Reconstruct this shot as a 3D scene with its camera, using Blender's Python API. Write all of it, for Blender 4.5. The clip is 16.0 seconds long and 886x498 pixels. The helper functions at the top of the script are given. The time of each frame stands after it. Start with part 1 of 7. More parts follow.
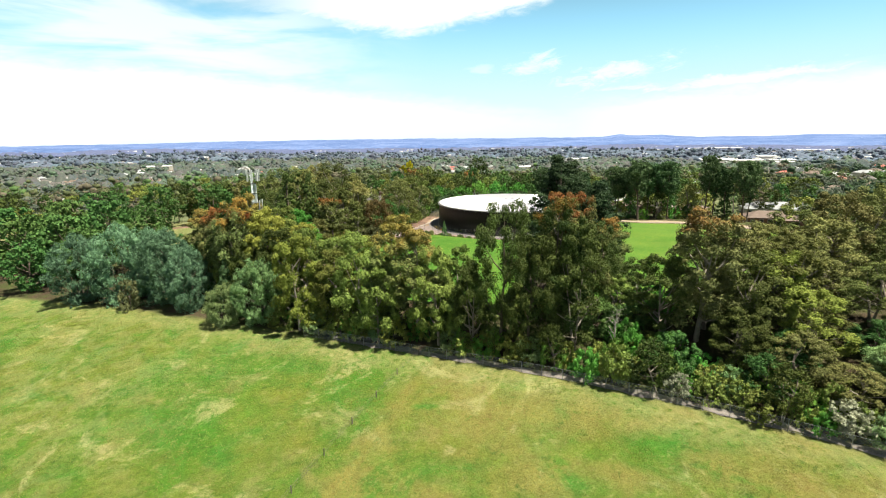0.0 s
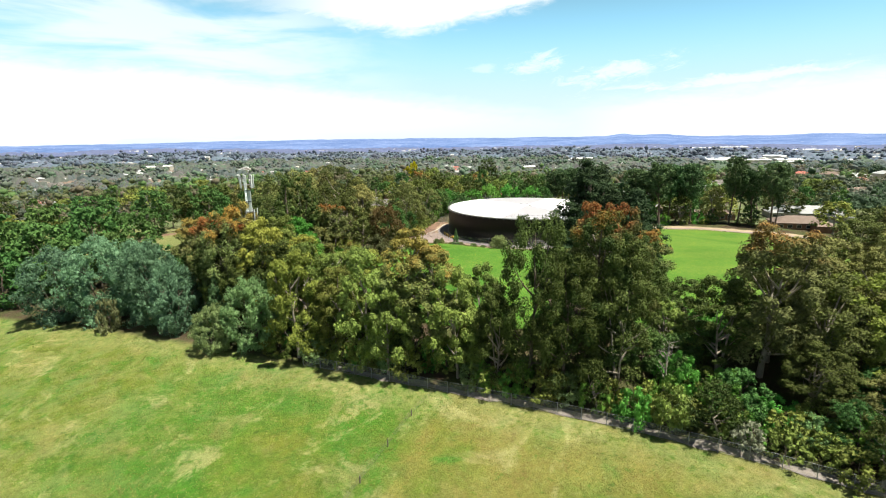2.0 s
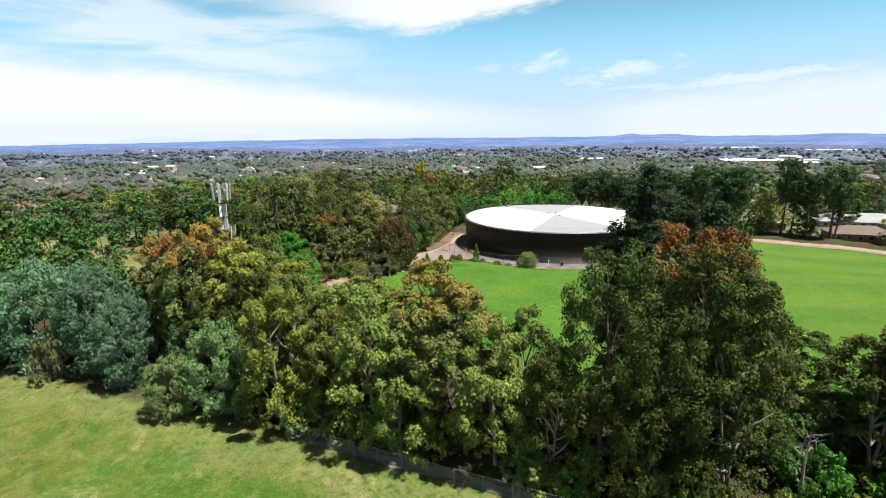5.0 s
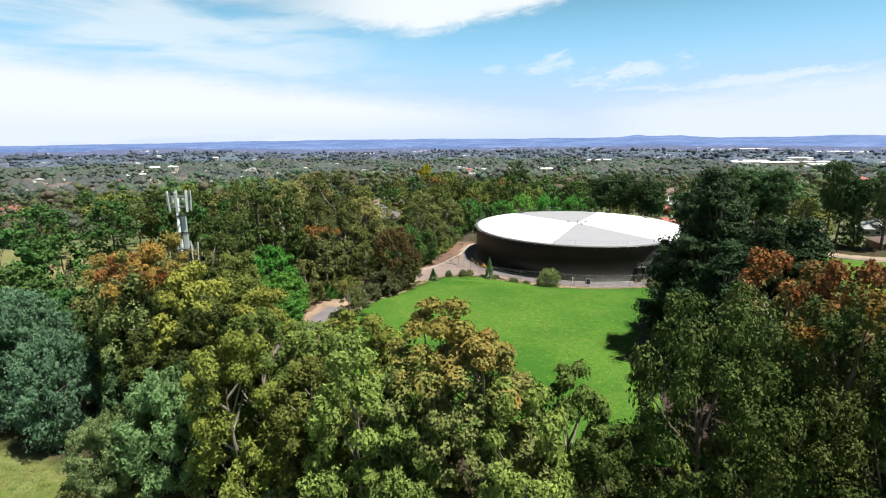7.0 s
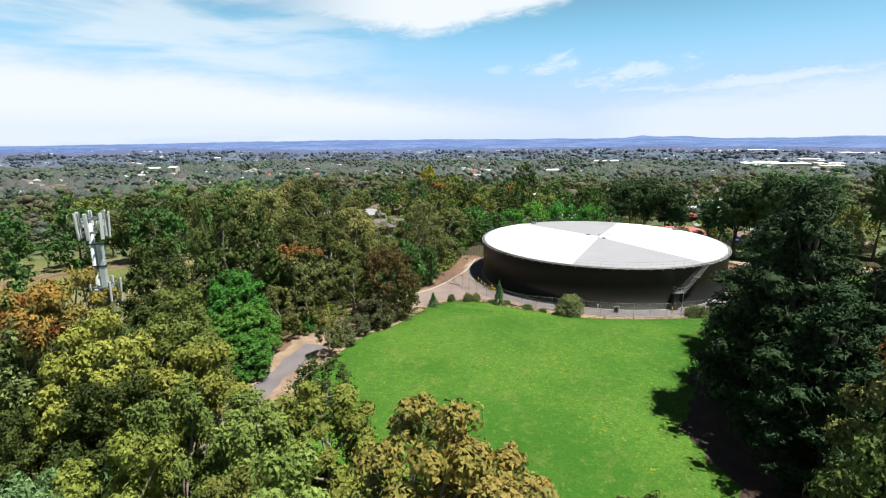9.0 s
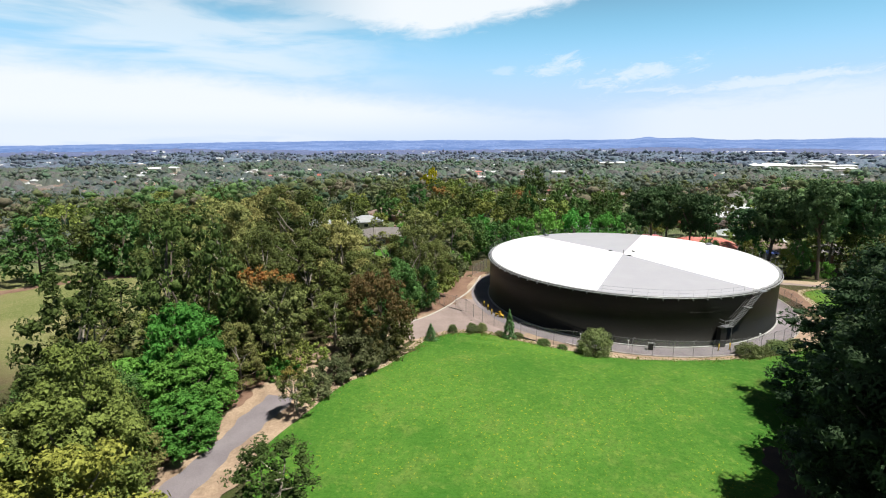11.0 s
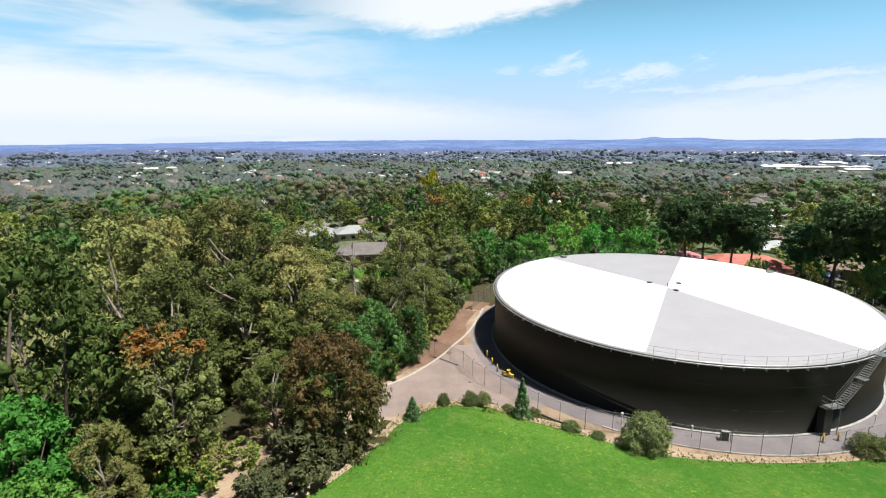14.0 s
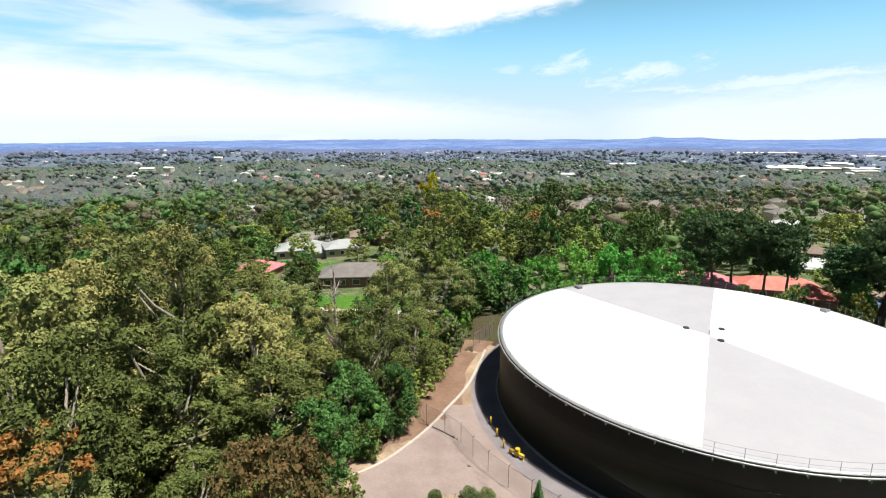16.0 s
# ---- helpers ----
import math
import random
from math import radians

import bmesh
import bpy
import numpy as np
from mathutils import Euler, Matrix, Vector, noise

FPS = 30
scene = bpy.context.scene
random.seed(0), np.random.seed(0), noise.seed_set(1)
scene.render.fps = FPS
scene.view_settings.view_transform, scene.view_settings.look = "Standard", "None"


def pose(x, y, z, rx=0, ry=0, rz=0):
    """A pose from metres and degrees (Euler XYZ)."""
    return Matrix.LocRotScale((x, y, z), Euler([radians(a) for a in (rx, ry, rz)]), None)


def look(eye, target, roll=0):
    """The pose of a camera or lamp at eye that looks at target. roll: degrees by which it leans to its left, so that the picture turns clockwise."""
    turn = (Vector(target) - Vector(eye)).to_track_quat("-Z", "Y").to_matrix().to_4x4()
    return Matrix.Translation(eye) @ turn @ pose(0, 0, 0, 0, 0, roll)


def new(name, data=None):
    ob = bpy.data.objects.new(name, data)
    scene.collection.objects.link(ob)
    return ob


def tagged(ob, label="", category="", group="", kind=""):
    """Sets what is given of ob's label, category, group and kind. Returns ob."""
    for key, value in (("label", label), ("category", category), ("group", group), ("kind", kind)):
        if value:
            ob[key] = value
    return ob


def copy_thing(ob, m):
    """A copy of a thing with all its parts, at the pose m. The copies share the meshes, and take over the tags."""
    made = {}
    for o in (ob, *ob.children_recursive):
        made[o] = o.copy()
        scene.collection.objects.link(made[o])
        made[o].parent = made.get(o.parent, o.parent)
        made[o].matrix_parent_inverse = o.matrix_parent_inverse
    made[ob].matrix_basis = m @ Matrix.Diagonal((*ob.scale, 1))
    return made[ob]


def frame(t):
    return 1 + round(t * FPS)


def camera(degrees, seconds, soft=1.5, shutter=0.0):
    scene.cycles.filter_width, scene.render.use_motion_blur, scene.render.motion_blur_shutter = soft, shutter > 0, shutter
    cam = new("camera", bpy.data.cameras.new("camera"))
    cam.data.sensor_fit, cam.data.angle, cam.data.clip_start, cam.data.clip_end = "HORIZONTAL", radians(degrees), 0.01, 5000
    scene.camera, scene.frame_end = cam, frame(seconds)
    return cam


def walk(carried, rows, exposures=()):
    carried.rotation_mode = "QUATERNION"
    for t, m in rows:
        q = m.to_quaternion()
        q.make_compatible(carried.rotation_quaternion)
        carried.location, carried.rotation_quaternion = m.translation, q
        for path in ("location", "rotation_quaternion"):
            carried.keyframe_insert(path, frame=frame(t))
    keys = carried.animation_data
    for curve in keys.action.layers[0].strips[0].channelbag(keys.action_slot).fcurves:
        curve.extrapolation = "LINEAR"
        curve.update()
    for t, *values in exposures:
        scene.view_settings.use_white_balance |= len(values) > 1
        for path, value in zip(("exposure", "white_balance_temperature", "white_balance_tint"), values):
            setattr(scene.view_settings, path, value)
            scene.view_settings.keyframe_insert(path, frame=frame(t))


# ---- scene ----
cam = camera(82.8, 16.0, soft=1.1)
# seconds, place, yaw, pitch, roll of a level, slowly turning flight
ROWS = [
    (0.0, 0.111, -0.713, 30.567, 0.078, -12.408, -0.542),
    (0.5, -0.64, 2.08, 30.732, 0.099, -12.422, -0.549),
    (1.0, -1.318, 4.843, 30.837, 0.148, -12.412, -0.571),
    (1.5, -2.027, 8.06, 30.948, 0.201, -12.424, -0.563),
    (2.0, -2.715, 11.431, 31.03, 0.289, -12.462, -0.581),
    (2.5, -3.288, 14.687, 31.069, 0.368, -12.474, -0.595),
    (3.0, -3.873, 18.338, 31.066, 0.464, -12.48, -0.581),
    (3.5, -4.449, 21.793, 31.093, 0.553, -12.506, -0.547),
    (4.0, -4.979, 25.573, 31.091, 0.688, -12.527, -0.526),
    (6.5, -6.906, 44.908, 30.583, 1.315, -12.375, -0.473),
    (7.0, -7.068, 49.152, 30.505, 1.455, -12.365, -0.431),
    (7.5, -7.102, 53.146, 30.49, 1.59, -12.35, -0.43),
    (8.0, -7.07, 57.44, 30.589, 1.691, -12.346, -0.401),
    (8.5, -7.044, 61.427, 30.697, 1.802, -12.352, -0.392),
    (9.0, -7.035, 65.739, 30.798, 1.928, -12.315, -0.383),
    (11.5, -6.813, 85.105, 30.897, 2.436, -12.215, -0.171),
    (12.0, -6.586, 89.003, 30.868, 2.507, -12.208, -0.157),
    (12.5, -6.377, 92.643, 30.82, 2.585, -12.211, -0.144),
    (13.0, -6.141, 96.619, 30.813, 2.673, -12.202, -0.144),
    (13.5, -5.997, 100.245, 30.891, 2.739, -12.226, -0.151),
    (14.0, -5.943, 104.185, 30.959, 2.802, -12.239, -0.139),
    (14.5, -5.922, 107.814, 31.256, 2.834, -12.262, -0.143),
    (15.0, -5.898, 111.495, 31.809, 2.865, -12.29, -0.179),
    (15.5, -5.87, 114.889, 32.41, 2.89, -12.316, -0.097),
    (16.0, -5.813, 118.566, 33.112, 2.906, -12.35, -0.001),
]
walk(cam, [(t, pose(x, y, z, 90 + pitch, 0, yaw) @ pose(0, 0, 0, 0, 0, roll)) for t, x, y, z, yaw, pitch, roll in ROWS],
     exposures=[(0.0, 1.28, 7100, 5), (1.5, 1.26, 7000, 5), (3.5, 1.08, 6800, 6), (6.5, 0.92, 6600, 7), (9.0, 0.88, 6500, 7), (12.5, 0.88, 6500, 8), (14.5, 0.94, 6500, 8), (16.0, 1.06, 6600, 7)])

# ---- light ----
SUN_EL, SUN_AZ = radians(68.5), radians(111)        # azimuth from +y towards +x
SUN_DIR = Vector((math.sin(SUN_AZ) * math.cos(SUN_EL), math.cos(SUN_AZ) * math.cos(SUN_EL), math.sin(SUN_EL)))
sun = new("sun", bpy.data.lights.new("sun", "SUN"))
sun.data.energy, sun.data.angle, sun.data.color = 5.0, radians(0.5), (1.0, 0.955, 0.88)
sun.matrix_world = look(SUN_DIR * 300, (0, 0, 0))


class Nodes:
    """Short hand for node trees."""

    def __init__(self, tree):
        self.t = tree
        tree.nodes.clear()

    def n(self, kind):
        return self.t.nodes.new(kind)

    def put(self, socket, value):
        if isinstance(value, bpy.types.NodeSocket):
            self.t.links.new(value, socket)
        elif isinstance(value, bpy.types.Node):
            self.t.links.new(value.outputs[0], socket)
        elif isinstance(value, tuple) and len(value) == 3 and socket.type == "RGBA":
            socket.default_value = (*value, 1)
        else:
            socket.default_value = value

    def m(self, op, a, b=0.0, c=0.0, clamp=False):
        node = self.n("ShaderNodeMath")
        node.operation, node.use_clamp = op, clamp
        for s, v in zip(node.inputs, (a, b, c)):
            self.put(s, v)
        return node.outputs[0]

    def ramp(self, value, lo, hi, smooth=True):
        node = self.n("ShaderNodeMapRange")
        node.interpolation_type = "SMOOTHSTEP" if smooth else "LINEAR"
        self.put(node.inputs[0], value)
        self.put(node.inputs[1], lo)
        self.put(node.inputs[2], hi)
        return node.outputs[0]

    def noise(self, vector, scale, detail=3.0, rough=0.55, distort=0.0):
        node = self.n("ShaderNodeTexNoise")
        if vector is not None:
            self.put(node.inputs["Vector"], vector)
        node.inputs["Scale"].default_value = scale
        node.inputs["Detail"].default_value = detail
        node.inputs["Roughness"].default_value = rough
        node.inputs["Distortion"].default_value = distort
        return node.outputs[0]

    def mix(self, f, a, b):
        node = self.n("ShaderNodeMix")
        node.data_type = "RGBA"
        self.put(node.inputs[0], f)
        self.put(node.inputs[6], a)
        self.put(node.inputs[7], b)
        return node.outputs[2]


# ---- sky ----
world = bpy.data.worlds.new("sky")
scene.world = world
world.use_nodes = True
W = Nodes(world.node_tree)
sky = W.n("ShaderNodeTexSky")
sky.sky_type, sky.sun_disc, sky.sun_elevation, sky.sun_rotation = "NISHITA", False, SUN_EL, SUN_AZ
sky.altitude, sky.air_density, sky.dust_density, sky.ozone_density = 150, 1.0, 0.3, 2.0
tc = W.n("ShaderNodeTexCoord").outputs["Generated"]
sep = W.n("ShaderNodeSeparateXYZ")
W.put(sep.inputs[0], tc)
AZ = W.m("ARCTAN2", sep.outputs[0], sep.outputs[1])
EL = W.m("ARCSINE", sep.outputs[2])
# stretched cloud space: wide, flat streaks
cs = W.n("ShaderNodeCombineXYZ")
W.put(cs.inputs[0], W.m("MULTIPLY", AZ, 1.6))
W.put(cs.inputs[1], W.m("MULTIPLY", EL, 9.0))
n_big = W.noise(cs.outputs[0], 2.1, 5.0, 0.55, 0.4)
n_fine = W.noise(cs.outputs[0], 7.0, 5.0, 0.6, 0.8)
tear_at = W.n("ShaderNodeCombineXYZ")
W.put(tear_at.inputs[0], W.m("MULTIPLY", AZ, 5.0))
W.put(tear_at.inputs[1], W.m("ADD", W.m("MULTIPLY", EL, 15.0), W.m("MULTIPLY", AZ, -1.5)))
n_tear = W.noise(tear_at.outputs[0], 4.2, 7.0, 0.68, 0.7)
wob = W.m("ADD", W.m("MULTIPLY", W.m("SUBTRACT", n_big, 0.5), 0.11), W.m("MULTIPLY", W.m("SUBTRACT", n_fine, 0.5), 0.055))
# long low bank, thick to the left and thinning to the right
edge = W.m("ADD", W.m("SUBTRACT", W.m("ADD", 0.092, W.m("MULTIPLY", W.m("SUBTRACT", n_tear, 0.5), 0.03)), W.m("MULTIPLY", W.m("ADD", W.m("MAXIMUM", AZ, -0.5), 0.15), 0.115)), W.m("MULTIPLY", wob, 0.30))
bank = W.m("MULTIPLY", W.ramp(W.m("SUBTRACT", edge, EL), -0.012, 0.045), W.m("SUBTRACT", 0.95, W.m("MULTIPLY", W.ramp(AZ, -0.25, 0.2), 0.45)))
right_veil = W.m("MULTIPLY", W.ramp(W.m("ADD", W.m("SUBTRACT", W.m("ADD", W.m("MULTIPLY", AZ, 0.06), 0.056), EL), W.m("ADD", W.m("MULTIPLY", wob, 0.45), W.m("MULTIPLY", W.m("SUBTRACT", n_tear, 0.5), 0.035))), -0.012, 0.034), W.ramp(AZ, 0.16, 0.40))
# one bright cloud ahead, its foot lowest a little left of the middle, tapering to the right
foot = W.m("MAXIMUM", W.m("MULTIPLY", W.m("ADD", AZ, 0.06), 0.21), W.m("MULTIPLY", W.m("ADD", AZ, 0.06), -0.11))
over = W.m("ADD", W.m("SUBTRACT", EL, W.m("ADD", W.m("ADD", foot, 0.183), W.m("MULTIPLY", wob, 0.25))), W.m("MULTIPLY", W.m("SUBTRACT", n_tear, 0.5), 0.040))
high = W.m("MULTIPLY", W.m("MULTIPLY", W.ramp(over, -0.010, 0.022), W.ramp(EL, 0.42, 0.30)), W.m("MULTIPLY", W.ramp(AZ, -0.46, -0.10), W.ramp(AZ, 0.40, 0.24)))
bank = W.m("MULTIPLY", bank, W.ramp(EL, -0.03, 0.06))


def puff(az, el, wide, tall, tilt=0.0):
    """A small torn cloud."""
    a_ = W.m("SUBTRACT", AZ, az)
    e_ = W.m("SUBTRACT", W.m("SUBTRACT", EL, el), W.m("MULTIPLY", a_, tilt))
    a_, e_ = W.m("DIVIDE", a_, wide), W.m("DIVIDE", e_, tall)
    r_ = W.m("SQRT", W.m("ADD", W.m("MULTIPLY", a_, a_), W.m("MULTIPLY", e_, e_)))
    return W.ramp(W.m("ADD", r_, W.m("MULTIPLY", W.m("SUBTRACT", n_tear, 0.5), 5.0)), 1.5, 0.0)


puffs = W.m("MAXIMUM", W.m("MAXIMUM", puff(0.170, 0.131, 0.040, 0.014, 0.15), puff(0.315, 0.113, 0.080, 0.013, 0.12)), W.m("MAXIMUM", puff(0.52, 0.092, 0.17, 0.010, 0.06), W.m("MULTIPLY", puff(0.075, 0.125, 0.022, 0.006), 0.5)))
streaks = W.m("MULTIPLY", W.m("MULTIPLY", W.m("MULTIPLY", W.ramp(AZ, 0.0, -0.40), W.ramp(n_big, 0.36, 0.60)), 0.62), W.ramp(EL, 0.75, 0.35))
wisps = W.m("MULTIPLY", W.m("MULTIPLY", W.m("MULTIPLY", W.ramp(n_fine, 0.52, 0.8), W.ramp(n_big, 0.45, 0.62)), 0.35), W.m("MULTIPLY", W.ramp(EL, 0.75, 0.35), W.ramp(AZ, 0.05, -0.2)))
veil = W.m("MAXIMUM", W.m("MAXIMUM", bank, W.m("MULTIPLY", high, 0.97)), W.m("MAXIMUM", W.m("MAXIMUM", W.m("MULTIPLY", right_veil, 0.62), W.m("MULTIPLY", puffs, 0.55)), W.m("MAXIMUM", wisps, streaks)))
# haze towards the horizon
haze = W.ramp(EL, 0.40, 0.12)
lum = W.n("ShaderNodeVectorMath")
lum.operation = "SCALE"
W.put(lum.inputs[0], sky.outputs[0])
lum.inputs["Scale"].default_value = 0.017
low = W.mix(W.ramp(EL, 0.22, 0.0), (0.172, 0.385, 0.560), (0.355, 0.425, 0.575))
clear = W.mix(haze, lum.outputs[0], low)
col = W.mix(veil, clear, (0.510, 0.530, 0.560))
bg = W.n("ShaderNodeBackground")
W.put(bg.inputs[0], col)
bg.inputs[1].default_value = 1.0
W.put(W.n("ShaderNodeOutputWorld").inputs[0], bg.outputs[0])
world.cycles.sampling_method = "MANUAL"
world.cycles.sample_map_resolution = 512


# ---- materials ----
def material(name):
    mat = bpy.data.materials.new(name)
    mat.use_nodes = True
    k = Nodes(mat.node_tree)
    bsdf = k.n("ShaderNodeBsdfPrincipled")
    out = k.n("ShaderNodeOutputMaterial")
    k.put(out.inputs[0], bsdf.outputs[0])
    return mat, k, bsdf, out


def bump(k, bsdf, height, strength, distance=0.05):
    b = k.n("ShaderNodeBump")
    b.inputs["Strength"].default_value, b.inputs["Distance"].default_value = strength, distance
    k.put(b.inputs["Height"], height)
    k.put(bsdf.inputs["Normal"], b.outputs[0])


def plain(name, a, b, scale=1.5, rough=0.7, metal=0.0, fine=9.0, relief=0.15, vary=0.0):
    """Two tones of one surface, in broad patches and fine grain."""
    mat, k, bsdf, out = material(name)
    pos = k.n("ShaderNodeTexCoord").outputs["Object"]
    n1, n2 = k.noise(pos, scale), k.noise(pos, scale * fine, 4.0, 0.65)
    f = k.m("ADD", k.m("MULTIPLY", k.ramp(n1, 0.3, 0.7), 0.6), k.m("MULTIPLY", k.ramp(n2, 0.3, 0.7), 0.4))
    c = k.mix(f, a, b)
    if vary:
        r = k.n("ShaderNodeObjectInfo").outputs["Random"]
        hsv = k.n("ShaderNodeHueSaturation")
        k.put(hsv.inputs["Value"], k.m("ADD", k.m("MULTIPLY", r, vary * 2), 1 - vary))
        k.put(hsv.inputs["Color"], c)
        c = hsv.outputs[0]
    k.put(bsdf.inputs["Base Color"], c)
    bsdf.inputs["Roughness"].default_value, bsdf.inputs["Metallic"].default_value = rough, metal
    if relief:
        bump(k, bsdf, n2, relief)
    return mat


def foliage(name, dark, light, tip=None, tip_from=0.55, tip_share=0.5, sheer=0.42, grain=2.4, relief=0.8):
    """Leaves: tone by clump, leaf and tree; young growth of another colour towards the crown's top."""
    mat, k, bsdf, out = material(name)
    pos = k.n("ShaderNodeTexCoord")
    geo = k.n("ShaderNodeNewGeometry")
    isl = geo.outputs["Random Per Island"]
    obj = k.n("ShaderNodeObjectInfo").outputs["Random"]
    n1 = k.noise(pos.outputs["Object"], 0.42, 2.0)
    tuft = k.noise(pos.outputs["Object"], grain, 3.0, 0.65)
    f = k.m("ADD", k.m("ADD", k.m("MULTIPLY", k.ramp(n1, 0.3, 0.7), 0.36), k.m("MULTIPLY", k.ramp(tuft, 0.34, 0.66), 0.40)), k.m("MULTIPLY", isl, 0.24))
    c = k.mix(f, dark, light)
    if tip:
        g = k.n("ShaderNodeSeparateXYZ")
        k.put(g.inputs[0], pos.outputs["Generated"])
        n2 = k.noise(pos.outputs["Object"], 0.27, 2.0)
        up = k.ramp(k.m("ADD", g.outputs[2], k.m("MULTIPLY", k.m("SUBTRACT", n2, 0.5), 0.9)), tip_from, tip_from + 0.22)
        c = k.mix(k.m("MULTIPLY", up, k.m("ADD", k.m("MULTIPLY", isl, 0.5), tip_share)), c, tip)
    hsv = k.n("ShaderNodeHueSaturation")
    k.put(hsv.inputs["Hue"], k.m("ADD", k.m("MULTIPLY", k.m("SUBTRACT", k.m("FRACT", k.m("MULTIPLY", obj, 7.3)), 0.5), 0.045), 0.5))
    k.put(hsv.inputs["Value"], k.m("ADD", k.m("MULTIPLY", obj, 0.56), 0.72))
    k.put(hsv.inputs["Color"], c)
    c = hsv.outputs[0]
    k.put(bsdf.inputs["Base Color"], c)
    bsdf.inputs["Roughness"].default_value = 0.62
    bsdf.inputs["Specular IOR Level"].default_value = 0.08
    bump(k, bsdf, tuft, relief, 0.55 / grain)
    tr = k.n("ShaderNodeBsdfTranslucent")
    k.put(tr.inputs[0], c)
    ms = k.n("ShaderNodeMixShader")
    ms.inputs[0].default_value = sheer
    k.put(ms.inputs[1], bsdf.outputs[0])
    k.put(ms.inputs[2], tr.outputs[0])
    k.put(out.inputs[0], ms.outputs[0])
    return mat


LEAF = {
    "olive": foliage("leaf_olive", (0.068, 0.092, 0.022), (0.232, 0.282, 0.068), sheer=0.11),
    "lime": foliage("leaf_lime", (0.091, 0.116, 0.021), (0.261, 0.299, 0.063), sheer=0.11),
    "dark": foliage("leaf_dark", (0.012, 0.022, 0.005), (0.100, 0.136, 0.036), sheer=0.09),
    "orange": foliage("leaf_orange_tip", (0.064, 0.084, 0.029), (0.213, 0.249, 0.085), (0.330, 0.105, 0.024), 0.72, 0.32, sheer=0.11),
    "rust": foliage("leaf_rusty_top", (0.038, 0.050, 0.018), (0.150, 0.172, 0.062), (0.300, 0.145, 0.036), 0.80, 0.22, sheer=0.10),
    "leafy": foliage("leaf_mid_green", (0.058, 0.095, 0.023), (0.200, 0.283, 0.067), sheer=0.12),
    "red": foliage("leaf_red_tip", (0.012, 0.022, 0.006), (0.090, 0.122, 0.033), (0.324, 0.077, 0.023), 0.83, 0.25, sheer=0.09),
    "gold": foliage("leaf_gold_tip", (0.072, 0.099, 0.032), (0.222, 0.253, 0.078), (0.310, 0.195, 0.044), 0.62, 0.24, sheer=0.11),
    "umber": foliage("leaf_olive_brown", (0.036, 0.046, 0.013), (0.162, 0.186, 0.054), sheer=0.10),
    "sage": foliage("leaf_sage", (0.076, 0.086, 0.028), (0.259, 0.264, 0.090), sheer=0.11),
    "blue": foliage("leaf_blue_green", (0.058, 0.132, 0.074), (0.200, 0.335, 0.192), sheer=0.34),
    "pale": foliage("leaf_pale", (0.088, 0.163, 0.054), (0.334, 0.465, 0.208), sheer=0.34),
    "bright": foliage("leaf_bright", (0.050, 0.150, 0.026), (0.175, 0.400, 0.075), sheer=0.34),
    "green": foliage("leaf_green", (0.026, 0.066, 0.018), (0.105, 0.205, 0.056), sheer=0.09),
    "bronze": foliage("leaf_bronze", (0.040, 0.052, 0.019), (0.140, 0.146, 0.050), (0.215, 0.130, 0.050), 0.38, 0.15, sheer=0.22),
    "pine": foliage("leaf_pine", (0.008, 0.018, 0.008), (0.050, 0.085, 0.036), sheer=0.05, grain=3.0),
    "pinefar": foliage("leaf_pine_tall", (0.031, 0.065, 0.029), (0.094, 0.159, 0.065), sheer=0.25),
    "grey": foliage("leaf_grey", (0.090, 0.105, 0.050), (0.215, 0.230, 0.112)),
    "fresh": foliage("leaf_fresh", (0.094, 0.129, 0.048), (0.244, 0.292, 0.120)),
    "feather": foliage("leaf_feathery", (0.086, 0.162, 0.065), (0.249, 0.389, 0.162)),
    "yellow": foliage("leaf_yellow", (0.279, 0.307, 0.009), (0.372, 0.372, 0.028), sheer=0.4),
    "white": foliage("leaf_with_blossom", (0.120, 0.150, 0.070), (0.520, 0.530, 0.400), sheer=0.3),
}


def canopy(name, haze_tint, share, grain, relief, sheer):
    """Leaf tones of mixed suburban trees, from olive gum to brown, deep green, fresh green and grey; haze is mixed into
    the colour, bluer further off.
    """
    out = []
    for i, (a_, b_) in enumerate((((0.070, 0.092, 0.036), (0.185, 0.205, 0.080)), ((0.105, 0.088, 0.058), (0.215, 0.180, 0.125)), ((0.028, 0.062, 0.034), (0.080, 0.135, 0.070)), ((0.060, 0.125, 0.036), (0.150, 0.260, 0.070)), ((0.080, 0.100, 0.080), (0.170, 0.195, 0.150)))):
        a_, b_ = (tuple(u * (1 - share) + v * share for u, v in zip(w, haze_tint)) for w in (a_, b_))
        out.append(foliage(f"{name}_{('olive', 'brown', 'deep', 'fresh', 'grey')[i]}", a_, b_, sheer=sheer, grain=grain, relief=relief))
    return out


WOODS = canopy("canopy_near", (0.130, 0.150, 0.120), 0.18, 0.9, 0.7, 0.3)
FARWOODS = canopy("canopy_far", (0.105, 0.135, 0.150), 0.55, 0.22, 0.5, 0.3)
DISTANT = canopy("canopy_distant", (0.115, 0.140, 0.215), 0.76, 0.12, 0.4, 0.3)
# Canopy sheets: shade between crowns and haze blue are put into the leaf colours.
FAR_SHEET = canopy("shaded_canopy_far", (0.066, 0.074, 0.092), 0.72, 0.22, 0.6, 0.2)
DISTANT_SHEET = canopy("shaded_canopy_distant", (0.086, 0.104, 0.172), 0.84, 0.12, 0.5, 0.2)
HORIZON_SHEET = canopy("shaded_canopy_horizon", (0.120, 0.155, 0.275), 0.92, 0.07, 0.4, 0.2)
GRASS_BLADE = foliage("grass_blades", (0.110, 0.170, 0.028), (0.260, 0.245, 0.090), sheer=0.5)
